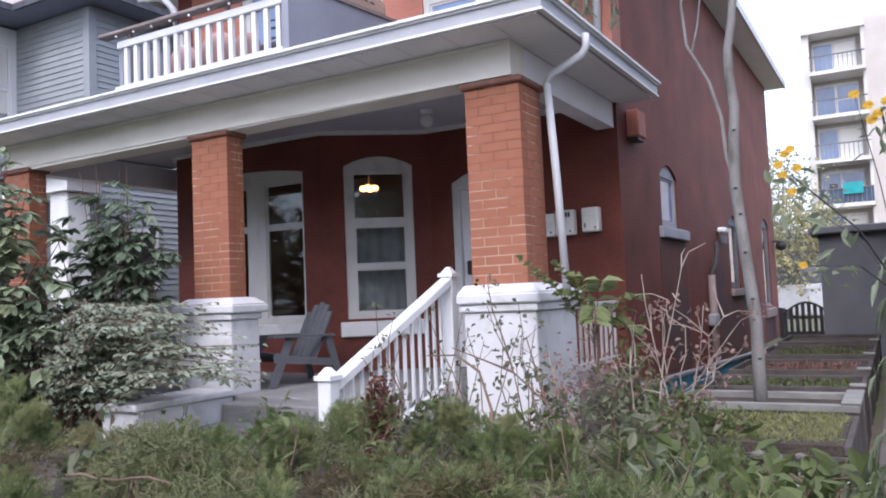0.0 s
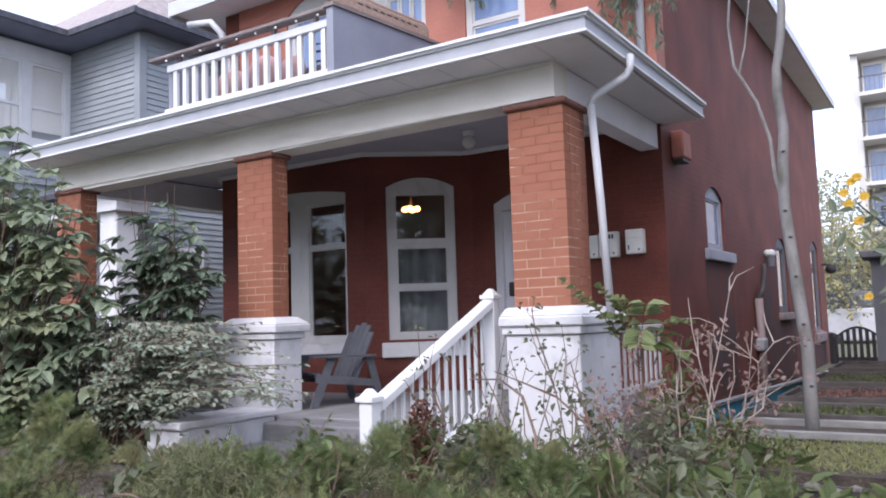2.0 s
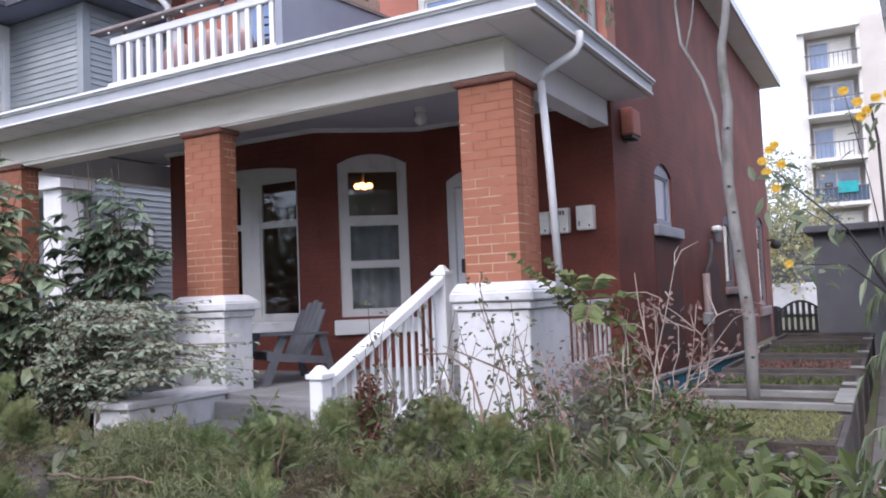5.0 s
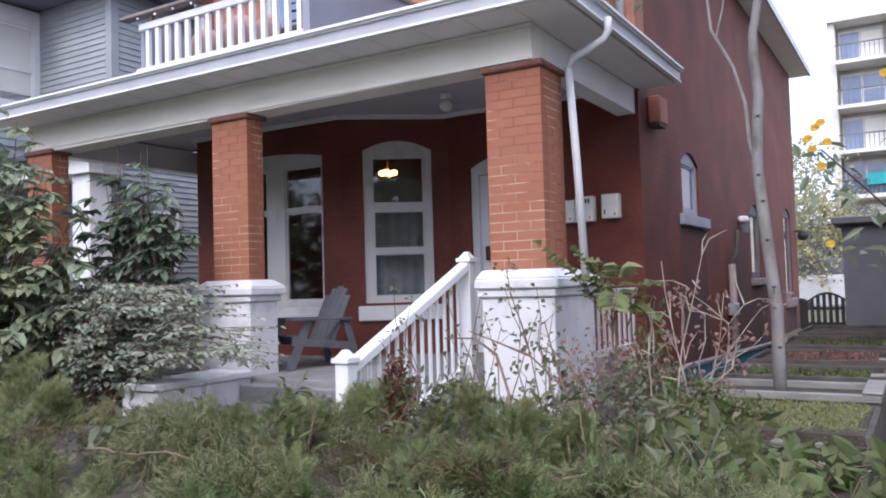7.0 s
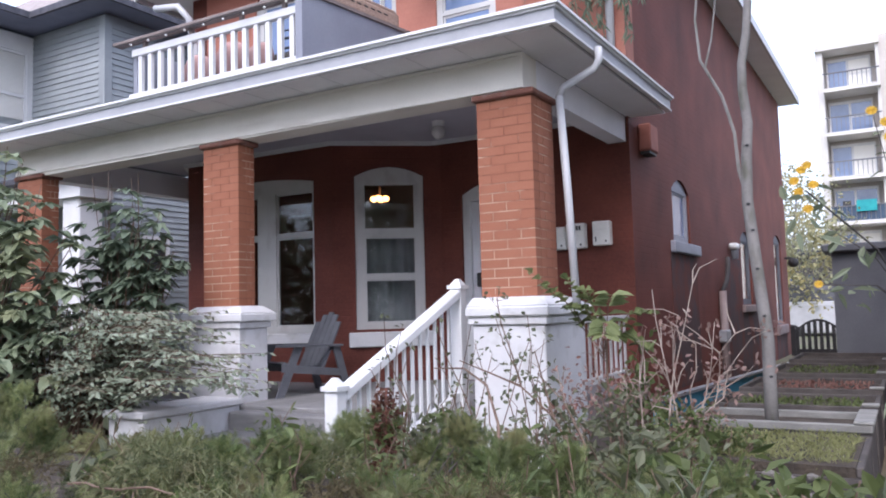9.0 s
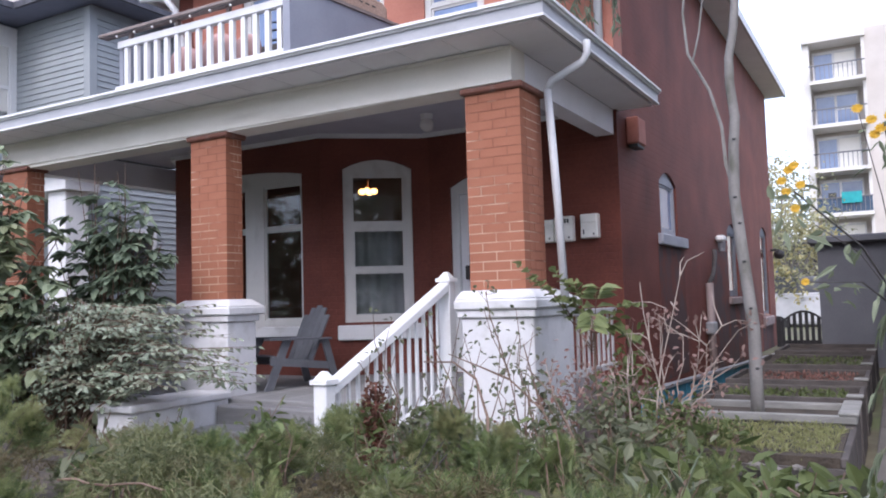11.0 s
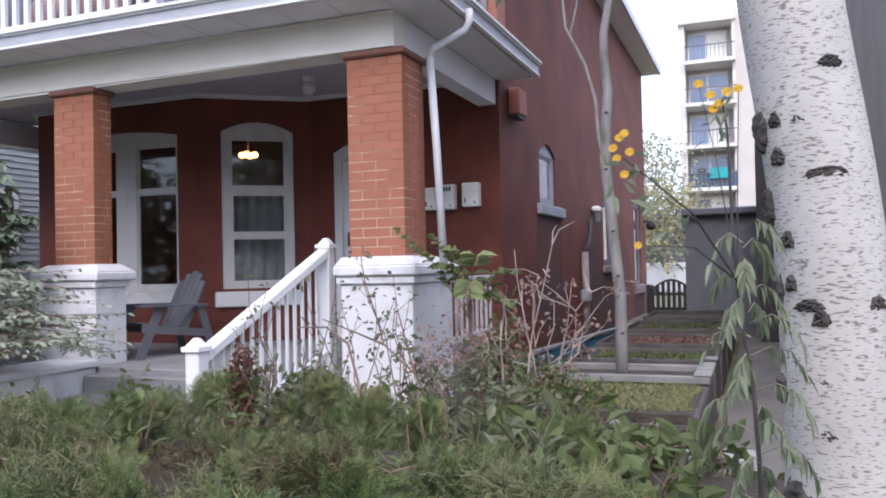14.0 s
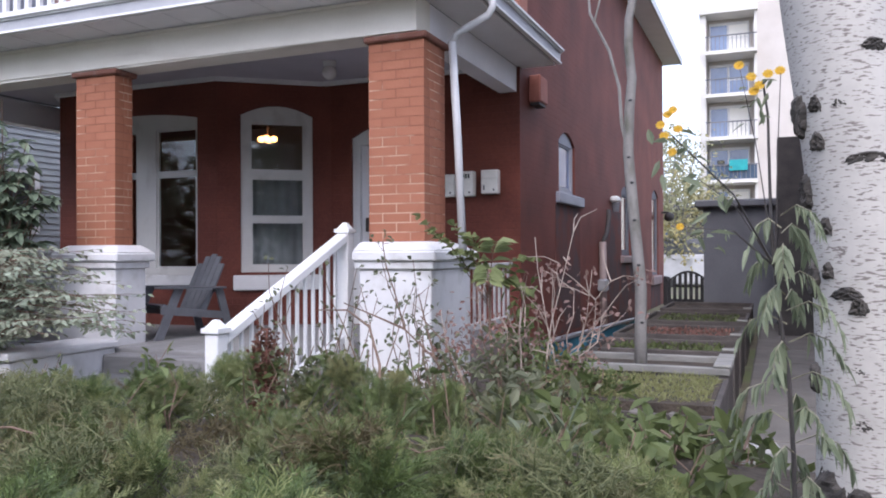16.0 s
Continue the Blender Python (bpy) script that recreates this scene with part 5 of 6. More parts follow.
def thread_clump(cx, cy, cz, r, n, seed, dry=False):
    """A mound of curling thread-like shoots."""
    rg = random.Random(seed)
    tc = thing("thread_shrub", (cx, cy, cz - 0.3), "mound of curling pale thread-like shoots" if not dry else "curled dry tan shoots", "shrub", "thread shrubs")
    bm = bmesh.new()
    for _ in range(n):
        a, e = rg.uniform(0, 2 * math.pi), rg.uniform(0.1, 1.2)
        q = math.sqrt(rg.random()) * r
        p = Vector((cx + q * math.cos(a), cy + q * math.sin(a), cz - 0.055 - 0.5 * q * q / r))
        d = Vector((math.cos(a + rg.gauss(0, .9)) * math.cos(e), math.sin(a + rg.gauss(0, .9)) * math.cos(e), math.sin(e)))
        pts = [p]
        st_ = rg.uniform(0.010, 0.022)
        for _k in range(5):
            d = (d + Vector((rg.gauss(0, .55), rg.gauss(0, .55), rg.gauss(-.10, .5)))).normalized()
            pts.append(pts[-1] + d * st_)
        tube(bm, pts, 0.0016, 0.0008, 3)
        for _k in range(3):
            o = pts[rg.randint(1, 4)]
            d2 = (d + Vector((rg.gauss(0, .7), rg.gauss(0, .7), rg.gauss(0, .5)))).normalized()
            tube(bm, [o, o + d2 * st_ * .8, o + d2 * st_ * 1.5 + Vector((0, 0, rg.uniform(-.008, .01)))], 0.0013, 0.0007, 3)
    tagged(part("foliage", bm, JUNIPERDRY if dry else THREAD, tc), kind="stuff")
    for i in range(6):
        a = i * 1.05 + rg.random()
        part("stem", tube(bmesh.new(), [(cx, cy, cz - 0.34), (cx + r * .3 * math.cos(a), cy + r * .3 * math.sin(a), cz - 0.24), (cx + r * .6 * math.cos(a), cy + r * .6 * math.sin(a), cz - 0.15)], 0.004, 0.002, 4), TWIG, tc)


for k, (x, y, z, r, n, dry) in enumerate(((-0.55, 1.55, 1.13, 0.16, 420, 0), (-0.98, 1.42, 1.14, 0.13, 300, 0), (-1.75, 1.5, 1.14, 0.17, 340, 0), (-0.72, 1.30, 1.09, 0.09, 120, 1), (-2.4, 2.0, 1.10, 0.18, 260, 0), (-1.35, 1.75, 1.12, 0.10, 120, 1), (-0.30, 1.35, 1.04, 0.12, 200, 0), (-1.2, 1.15, 1.12, 0.13, 200, 0), (-2.7, 1.5, 1.1, 0.2, 320, 0), (-3.3, 1.8, 1.0, 0.22, 300, 0), (-2.2, 1.25, 1.1, 0.15, 240, 0), (-3.0, 2.5, 1.0, 0.2, 220, 0), (-1.9, 2.3, 1.1, 0.16, 220, 0), (-2.5, 1.6, 1.1, 0.1, 90, 1))):
    thread_clump(x, y, juniper_top(x, y) + (0.05 if x < -1.3 else 0.0), r, n, 90 + k, dry)

# broad-leaved undergrowth right of the junipers
bush("leafy_perennial", (-0.25, 2.5, 0.75), dome(-0.2, 2.5, 0.75, 0.42, 0.5, 0.24, 40, 3), 9, 0.05, BIGLEAF, TWIG, 0.10, 0.04, "low broad leaved green perennials", "plant")
bush("leafy_perennial", (-0.7, 3.2, 0.45), dome(-0.7, 3.2, 0.45, 0.5, 0.4, 0.45, 40, 4), 9, 0.05, BIGLEAF, TWIG, 0.10, 0.035, "low broad leaved green perennials", "plant")
bush("lance_leaf_plant", (-0.48, 2.0, 0.78), dome(-0.47, 2.0, 0.86, 0.10, 0.10, 0.22, 10, 9), 7, 0.02, SAGE, TWIG, 0.10, 0.026, "pale green lance leaved plant", "plant")
for k, (x, y, z, r) in enumerate(((-0.36, 1.78, 0.98, 0.10), (-0.20, 1.72, 0.98, 0.11), (-0.10, 1.95, 0.92, 0.12), (-0.30, 2.1, 1.0, 0.12), (-0.62, 2.35, 1.0, 0.14), (-0.05, 1.5, 0.92, 0.08))):
    bush("leafy_perennial", (x, y, 0.75), dome(x, y, z - 0.14, r, r, 0.2, 12, 130 + k), 5, 0.025, BIGLEAF if k % 2 == 0 else LIME, STEM, 0.085, 0.045, "low broad leaved green perennials", "plant", 0.003, 0.25)
bush("low_shrub", (-2.95, 3.75, 0.3), dome(-2.95, 3.75, 0.25, 0.5, 0.14, 0.42, 50, 20), 18, 0.05, BIGLEAF, TWIG, 0.055, 0.03, "tangled green low shrub at the foot of the stair post")
bush("low_shrub", (-3.2, 3.5, 0.3), dome(-3.2, 3.5, 0.3, 0.8, 0.22, 0.5, 60, 19), 18, 0.06, BIGLEAF, TWIG, 0.055, 0.028, "tangled green low shrub before the steps")
bush("low_shrub", (-1.45, 4.0, 0.3), dome(-1.45, 4.0, 0.35, 0.75, 0.35, 0.72, 85, 8), 26, 0.07, OLIVE, TWIG, 0.055, 0.032, "tangled dusty green low shrub")
bush("low_shrub", (-2.5, 3.9, 0.3), dome(-2.45, 3.9, 0.35, 0.75, 0.35, 0.62, 70, 11), 22, 0.07, OLIVE, TWIG, 0.055, 0.032, "tangled dusty green low shrub")
bush("low_shrub", (-0.95, 3.75, 0.3), dome(-0.95, 3.75, 0.3, 0.4, 0.3, 0.46, 50, 18), 24, 0.06, BIGLEAF, TWIG, 0.065, 0.03, "tangled green low shrub by the beds")
bush("bed_weed_clump", (-1.2, 4.75, 0.65), dome(-1.18, 4.75, 0.66, 0.26, 0.3, 0.24, 26, 41), 14, 0.04, BIGLEAF, TWIG, 0.06, 0.026, "green weeds spilling over the bed edge", "plant")
bush("bed_weed_clump", (-1.45, 5.3, 0.35), dome(-1.42, 5.3, 0.45, 0.25, 0.35, 0.45, 26, 42), 14, 0.05, BIGLEAF, TWIG, 0.07, 0.03, "green weeds spilling over the bed edge", "plant")
bush("bed_weed_clump", (-0.85, 4.1, 0.35), dome(-0.85, 4.1, 0.4, 0.45, 0.2, 0.38, 40, 43), 14, 0.04, BIGLEAF, TWIG, 0.055, 0.024, "green weeds below the stone edging", "plant")
bush("bed_weed_clump", (-0.85, 4.45, 0.6), dome(-0.9, 4.45, 0.62, 0.24, 0.18, 0.26, 30, 44), 16, 0.045, BIGLEAF, TWIG, 0.05, 0.02, "green weeds spilling over the bed edge", "plant")
bush("low_shrub", (-1.0, 4.3, 0.3), dome(-1.15, 4.3, 0.45, 0.4, 0.25, 0.42, 44, 45), 18, 0.06, LIME, TWIG, 0.045, 0.02, "tangled yellow green low shrub by the bed")
bush("low_shrub", (-1.9, 3.4, 0.3), dome(-1.9, 3.4, 0.5, 0.6, 0.3, 0.52, 46, 46), 16, 0.06, BIGLEAF, TWIG, 0.05, 0.022, "loose twiggy green shrub above the junipers")
# big dusty shrubs before the porch


def layered_shrub(name, base, tips, mat, label, leaf=0.058, seed=3):
    """Arching boughs with flat side twigs of small alternate leaves."""
    rg = random.Random(seed)
    sh_ = thing(name, base, label, "shrub", "shrubs before the porch")
    bm, c, d, nr = bmesh.new(), [], [], []
    for tp in tips:
        tp = Vector(tp)
        b = Vector(base) + Vector((rg.uniform(-.3, .3), rg.uniform(-.15, .15), 0))
        mid = b.lerp(tp, 0.6)
        mid.z = max(tp.z + rg.uniform(-.05, .12), b.z + 0.1)
        q = b.lerp(mid, .5) + Vector((0, 0, .1))
        tube(bm, [b, q, mid, tp], 0.010, 0.002, 4)
        run = (tp - q).length
        n = max(4, int(run / 0.075))
        for i in range(n):
            f = (i + rg.random()) / n
            p = q.lerp(mid, f / .5) if f < .5 else mid.lerp(tp, (f - .5) / .5)
            ax = (tp - mid)
            ax.z = 0
            if ax.length < 0.02:
                ax = Vector((1, 0, 0))
            ax.normalize()
            sd = Vector((-ax.y, ax.x, 0)) * (1 if i % 2 else -1)
            dr = (ax * rg.uniform(.3, .9) + sd * rg.uniform(.4, 1.0) + Vector((0, 0, rg.uniform(-.25, .12)))).normalized()
            ln = rg.uniform(0.10, 0.24)
            tube(bm, [p, p + dr * ln], 0.0022, 0.001, 3)
            for k in range(int(ln / 0.034)):
                o = p + dr * (0.03 + 0.034 * k)
                s2 = Vector((-dr.y, dr.x, 0)) * (1 if k % 2 else -1)
                c.append(tuple(o))
                d.append(tuple(dr * .6 + s2 * .8 + Vector((rg.gauss(0, .2), rg.gauss(0, .2), rg.uniform(-.6, .05)))))
                nr.append((rg.gauss(0, .35), rg.gauss(-.25, .35), 1))
    tagged(part("bough", bm, TWIG, sh_), kind="stuff")
    tagged(part("leaves", leaf_mesh(c, d, nr, nrg.uniform(.75, 1.2, len(c)) * leaf, nrg.uniform(.75, 1.15, len(c)) * leaf * .52, 0.12, 0.1), mat, sh_), kind="stuff")


def palmate_shrub(name, base, tips, mat, label, category, leaf, fan=5, seed=4, stem=0.013, broad=0.46):
    """Stems ending in fans of large drooping leaves."""
    rg = random.Random(seed)
    sh_ = thing(name, base, label, category)
    bm, c, d, nr = bmesh.new(), [], [], []
    for tp in tips:
        tp = Vector(tp)
        b = Vector(base) + Vector((rg.uniform(-.15, .15), rg.uniform(-.15, .15), 0))
        pts = wavy(b, tp, 5, 0.05, rg)
        tube(bm, pts, stem, stem * .25, 4)
        for k in range(4):
            p = b.lerp(tp, rg.uniform(.72, 1.0)) + Vector((rg.gauss(0, .09), rg.gauss(0, .09), rg.gauss(0, .06)))
            face = math.atan2(p.y - base[1] - .6, p.x - base[0]) + rg.gauss(0, .7)
            for i in range(fan):
                a = face + (i - (fan - 1) / 2) * 0.62 + rg.gauss(0, .1)
                c.append(tuple(p))
                d.append((math.cos(a), math.sin(a), rg.uniform(-.6, .15)))
                nr.append((math.cos(a) * .5 + rg.gauss(0, .15), math.sin(a) * .5 + rg.gauss(0, .15), 1))
    tagged(part("stem", bm, TWIG, sh_), kind="stuff")
    tagged(part("leaves", leaf_mesh(c, d, nr, nrg.uniform(.7, 1.2, len(c)) * leaf, nrg.uniform(.8, 1.15, len(c)) * leaf * broad, 0.15, 0.2), mat, sh_), kind="stuff")


rs = random.Random(77)
tips = []
while len(tips) < 190:
    x = rs.uniform(-7.0, -4.15)
    hi = 1.55 if x < -4.75 else 1.55 - (x + 4.75) * 0.75
    lo = 0.32 if x < -5.75 else 0.92
    if x > -5.3 and rs.random() < 0.5:
        continue
    tips.append((x, rs.uniform(3.95, 4.65), rs.uniform(lo, hi)))
layered_shrub("spreading_shrub", (-6.35, 4.35, 0.25), tips, LEAF, "spreading dusty green shrub with flat layered boughs before the porch", 0.055, 5)
tips = [(rs.uniform(-8.0, -6.4), rs.uniform(4.0, 4.8), rs.uniform(0.35, 1.6)) for _ in range(105)]
layered_shrub("spreading_shrub", (-7.1, 4.4, 0.25), tips, LEAF, "spreading dusty green shrub with flat layered boughs before the porch", 0.06, 6)
tips = [(-6.3, 4.75, 2.85), (-6.6, 4.8, 2.82), (-5.9, 4.75, 2.62)]
while len(tips) < 46:
    z = rs.uniform(1.5, 2.78)
    tips.append((min(-5.55, rs.gauss(-6.2, 0.45)), rs.uniform(4.6, 5.0), z))
for k in range(9):
    tips.append((rs.uniform(-5.85, -5.5), rs.uniform(4.65, 4.9), rs.uniform(1.6, 2.2)))
palmate_shrub("broadleaf_sapling", (-6.25, 4.8, 0.3), tips, SAPLEAF, "slender young broad leaved tree before the porch", "tree", 0.15, 5, 8, 0.010, 0.52)
tips = []
while len(tips) < 240:
    x, z = rs.uniform(-8.8, -6.0), rs.uniform(0.55, 3.5)
    if z < 3.5 - 0.8 * ((x + 7.6) / 1.4) ** 2:
        tips.append((x, rs.uniform(3.5, 4.4), z))
palmate_shrub("large_leaf_shrub", (-7.4, 3.95, 0.4), tips, FRESHLEAF, "large pale leaved shrub at the garden edge", "shrub", 0.17, 5, 9, broad=0.58)

# bare rose canes with russet leaves
rose = thing("rose_bush", (-1.55, 4.6, 0.3), "bare rose canes with a few russet leaves", "shrub")
rg = random.Random(31)
bm, cs = bmesh.new(), []
for i in range(7):
    b = (-1.55 + rg.uniform(-.45, .35), 4.55 + rg.uniform(-.2, .2), 0.35)
    e = (b[0] + rg.uniform(-.45, .45), b[1] + rg.uniform(-.25, .25), rg.uniform(0.80, 1.34))
    pts = wavy(b, e, 6, 0.035, rg)
    tube(bm, pts, 0.006, 0.0025, 5)
    for _ in range(3):
        s = pts[rg.randint(2, 6)]
        e2 = s + Vector((rg.uniform(-.18, .18), rg.uniform(-.12, .12), rg.uniform(0.0, .2)))
        tube(bm, [s, s.lerp(e2, .5) + Vector((0, 0, .02)), e2], 0.004, 0.0015, 4)
        cs += [tuple(e2 + Vector((rg.gauss(0, .04), rg.gauss(0, .04), rg.gauss(0, .03)))) for _ in range(14 if e2.z < 1.12 else 2)]
part("cane", bm, PALETWIG, rose, "pale dry canes")
foliage("leaves", np.array(cs), 0.03, RUSSET, rose, 0.036, 0.022)
bare = thing("bare_bush", (-1.25, 4.8, 0.3), "bare pale branching bush with a few dusty leaves", "shrub")
bm, cs = bmesh.new(), []
for tx, tz in ((-1.35, 1.58), (-1.10, 1.61), (-0.90, 1.31), (-0.86, 1.21), (-0.92, 1.08), (-1.47, 1.28), (-1.22, 1.42), (-1.0, 1.38), (-1.55, 1.12), (-1.12, 1.25)):
    b = Vector((-1.25 + rg.uniform(-.12, .12), 4.8 + rg.uniform(-.1, .1), 0.35))
    pts = wavy(b, (tx, 4.8 + rg.uniform(-.12, .12), tz), 7, 0.03, rg)
    tube(bm, pts, 0.0075, 0.0025, 5)
    for _ in range(5):
        s = pts[rg.randint(2, 7)]
        e2 = s + Vector((rg.uniform(-.22, .22), rg.uniform(-.1, .1), rg.uniform(-.02, .2)))
        tube(bm, [s, s.lerp(e2, .5) + Vector((rg.gauss(0, .02), 0, .02)), e2], 0.005, 0.0018, 4)
        if e2.z < 1.1 or (e2.x > -1.3 and e2.z < 1.42):
            cs += [tuple(e2 + Vector((rg.gauss(0, .05), rg.gauss(0, .05), rg.gauss(0, .03)))) for _ in range(9)]
part("branch", bm, PALETWIG, bare, "pale bare branches")
for _ in range(130):
    cs.append((rg.uniform(-1.95, -1.5), rg.gauss(4.75, .08), rg.uniform(0.85, 1.1)))
foliage("leaves", np.array(cs), 0.03, ROSY, bare, 0.04, 0.024)
thin = thing("twiggy_shrub", (-2.35, 4.2, 0.3), "thin dark twigs with small dry leaves", "shrub")
bm, cs = bmesh.new(), []
for i in range(24):
    b = (-2.35 + rg.uniform(-.5, .6), 4.2 + rg.uniform(-.2, .2), 0.35)
    e = (b[0] + rg.uniform(-.4, .3), b[1] + rg.uniform(-.2, .2), rg.uniform(0.9, 1.45))
    pts = wavy(b, e, 6, 0.04, rg)
    tube(bm, pts, 0.006, 0.002, 4)
    for p in pts[3:]:
        cs += [tuple(p + Vector((rg.gauss(0, .018), rg.gauss(0, .018), rg.gauss(0, .02)))) for _ in range(2)]
part("cane", bm, TWIG, thin)
foliage("leaves", np.array(cs), 0.03, OLIVE, thin, 0.04, 0.025)
tc = thing("tall_cane", (-1.28, 3.3, 0.5), "tall dark forked cane with small dry leaves", "cane")
bm, cs = bmesh.new(), []
for run in (((-1.26, 3.3, 0.45), (-1.29, 3.3, 0.85), (-1.38, 3.3, 1.01), (-1.53, 3.3, 1.14), (-1.57, 3.3, 1.28), (-1.62, 3.3, 1.42), (-1.64, 3.3, 1.54)), ((-1.53, 3.3, 1.14), (-1.68, 3.32, 1.19), (-1.86, 3.33, 1.25)), ((-1.38, 3.3, 1.01), (-1.42, 3.3, 1.15), (-1.46, 3.3, 1.30)), ((-1.22, 3.3, 0.45), (-1.24, 3.3, 0.9), (-1.33, 3.3, 1.08), (-1.45, 3.3, 1.2))):
    tube(bm, run, 0.006, 0.0025, 5)
    for p, q in zip(run[1:], run[2:]):
        for _ in range(3):
            o = Vector(p).lerp(Vector(q), rg.random())
            e2 = o + Vector((rg.uniform(-.07, .07), rg.uniform(-.04, .04), rg.uniform(0, .07)))
            tube(bm, [o, e2], 0.002, 0.001, 3)
            cs += [tuple(e2 + Vector((rg.gauss(0, .008), rg.gauss(0, .008), rg.gauss(0, .008)))) for _ in range(3)]
part("cane", bm, TWIG, tc)
foliage("leaves", np.array(cs), 0.03, OLIVE, tc, 0.03, 0.02)
# pinnate sumac beside the pedestal
su = thing("sumac_sapling", (-1.75, 5.2, 0.3), "sumac sapling with pinnate lime green leaves", "sapling")
c_, d_, n_ = [], [], []
tagged(part("trunk", tube(bmesh.new(), wavy((-1.75, 5.2, 0.3), (-1.80, 5.2, 1.42), 5, 0.02, rg), 0.014, 0.008, 6), TWIG, su))
FRONDS = [(-2.27, 5.1, 1.74), (-2.12, 5.0, 1.62), (-2.02, 5.15, 1.68), (-1.88, 5.1, 1.60), (-1.66, 5.0, 1.56), (-1.48, 5.2, 1.44), (-1.55, 5.3, 1.22), (-1.96, 5.05, 1.48), (-1.70, 4.95, 1.30)]
for k, e in enumerate(FRONDS):
    s, e = Vector((-1.79, 5.2, 1.12 + 0.02 * k)), Vector(e)
    mid = s.lerp(e, .55) + Vector((0, 0, .09))
    part("leaf_stalk", tube(bmesh.new(), [s, mid, e], 0.0045, 0.002, 4), TWIG, su)
    ax = (e - s).normalized()
    sd = ax.cross(Vector((0, 0, 1))).normalized()
    for i in range(7):
        f = 0.34 + 0.105 * i
        p = s.lerp(mid, f / .55) if f < .55 else mid.lerp(e, (f - .55) / .45)
        for g in (-1, 1):
            c_.append(tuple(p)), d_.append(tuple(sd * g + ax * 0.6 + Vector((0, 0, rg.uniform(-.35, .05))))), n_.append((0.2 * g + rg.gauss(0, .2), -0.7 + rg.gauss(0, .25), 0.9))
tagged(part("leaflet", leaf_mesh(c_, d_, n_, nrg.uniform(0.10, 0.15, len(c_)), nrg.uniform(0.05, 0.066, len(c_)), droop=0.2), FROND, su), kind="stuff")
bush("leafy_sapling", (-1.55, 5.3, 0.3), dome(-1.56, 5.3, 0.9, 0.16, 0.2, 0.42, 16, 61), 12, 0.05, LIME, TWIG, 0.085, 0.04, "dense green sapling leaves by the porch side", "sapling")
for k, (x, y, z) in enumerate(((-1.45, 2.05, 1.12), (-0.75, 1.75, 1.14), (-0.35, 1.9, 1.02), (-2.3, 2.6, 1.06), (-1.05, 2.5, 1.05), (-0.15, 2.0, 0.98), (-2.9, 2.6, 1.0))):
    bush("weed_sprig", (x, y, 0.75), [(x + .05, y, z + .06), (x - .06, y + .03, z), (x + .02, y - .05, z + .02)], 6, 0.025, BIGLEAF, TWIG, 0.06, 0.024, "thin broad leaved weed among the junipers", "weed", 0.004)
for k, (x, y, z) in enumerate(((-0.55, 2.1, 1.08), (-0.25, 2.25, 1.0), (-0.75, 2.35, 1.06), (-0.45, 1.75, 1.08), (-0.1, 2.35, 0.95), (-1.7, 1.9, 1.12), (-2.1, 1.6, 1.16))):
    bush("weed_sprig", (x, y, 0.75), [(x + .05, y, z + .04), (x - .07, y + .03, z - .02), (x + .02, y - .05, z), (x + .09, y + .04, z - .05)], 6, 0.03, LIME if k % 2 else OLIVE, TWIG, 0.065, 0.028, "yellow green weed among the junipers", "weed", 0.004)
# dead dock stalk
dk = thing("dock_stalk", (-1.62, 2.35, 0.8), "dead brown dock seed stalk", "plant")
part("stem", tube(bmesh.new(), [(-1.62, 2.35, 0.75), (-1.61, 2.35, 1.22)], 0.006, 0.003), REDTWIG, dk)
nn = 420
cz = nrg.uniform(0.92, 1.22, nn)
foliage("seed_head", np.stack([-1.615 + nrg.normal(0, .022, nn), 2.35 + nrg.normal(0, .022, nn), cz], 1), 0.03, leafy("dock_brown", (0.06, 0.025, 0.015), (0.16, 0.07, 0.045)), dk, 0.022, 0.014)
# dead branch lying on the junipers
br = thing("dead_branch", (-0.5, 1.1, 1.2), "fallen dry branch on the junipers", "branch")
part("bough", tube(bmesh.new(), wavy((-1.95, 1.36, 1.06), (-1.46, 1.33, 1.085), 7, 0.008, rg), 0.0045, 0.002), TWIG, br, "weathered bough")
part("bough", tube(bmesh.new(), wavy((-0.78, 1.28, 1.10), (-0.50, 1.27, 1.15), 7, 0.010, rg), 0.003, 0.0015), TWIG, br)
tw = thing("arching_cane", (-1.3, 2.6, 0.8), "dark arching bramble cane", "cane")
part("cane", tube(bmesh.new(), [(-1.25, 2.5, 0.95), (-1.3, 2.6, 1.08), (-1.42, 2.75, 1.2), (-1.6, 2.9, 1.25), (-1.8, 3.0, 1.24)], 0.007, 0.003), TWIG, tw)
# grass on the first bed
gr = thing("bed_grass", (-0.8, 4.8, 0.7), "pale yellow green grass on the raised bed", "grass", kind="stuff")
n = 2600
c = np.stack([nrg.uniform(-1.28, -0.30, n), nrg.uniform(4.33, 5.22, n), np.full(n, 0.70)], 1)
part("blades", leaf_mesh(c, rand_dirs(nrg, n, 1.6), rand_dirs(nrg, n), nrg.uniform(0.03, 0.085, n), np.full(n, 0.006), droop=0.3), GRASSY, gr)
for k, (y0, y1, z) in enumerate(BEDS[2:5]):
    wd = thing("bed_weeds", (-0.8, (y0 + y1) / 2, z), "sparse weeds and dry leaves in the bed", "weeds", kind="stuff")
    n = 420
    c = np.stack([nrg.uniform(-1.2, -0.35, n), nrg.uniform(y0 + .1, y1 - .1, n), np.full(n, z - 0.03)], 1)
    part("leaves", leaf_mesh(c, rand_dirs(nrg, n, .8), rand_dirs(nrg, n, 1), nrg.uniform(0.02, 0.05, n), nrg.uniform(0.012, 0.025, n)), RUSSET if k == 1 else BIGLEAF, wd)

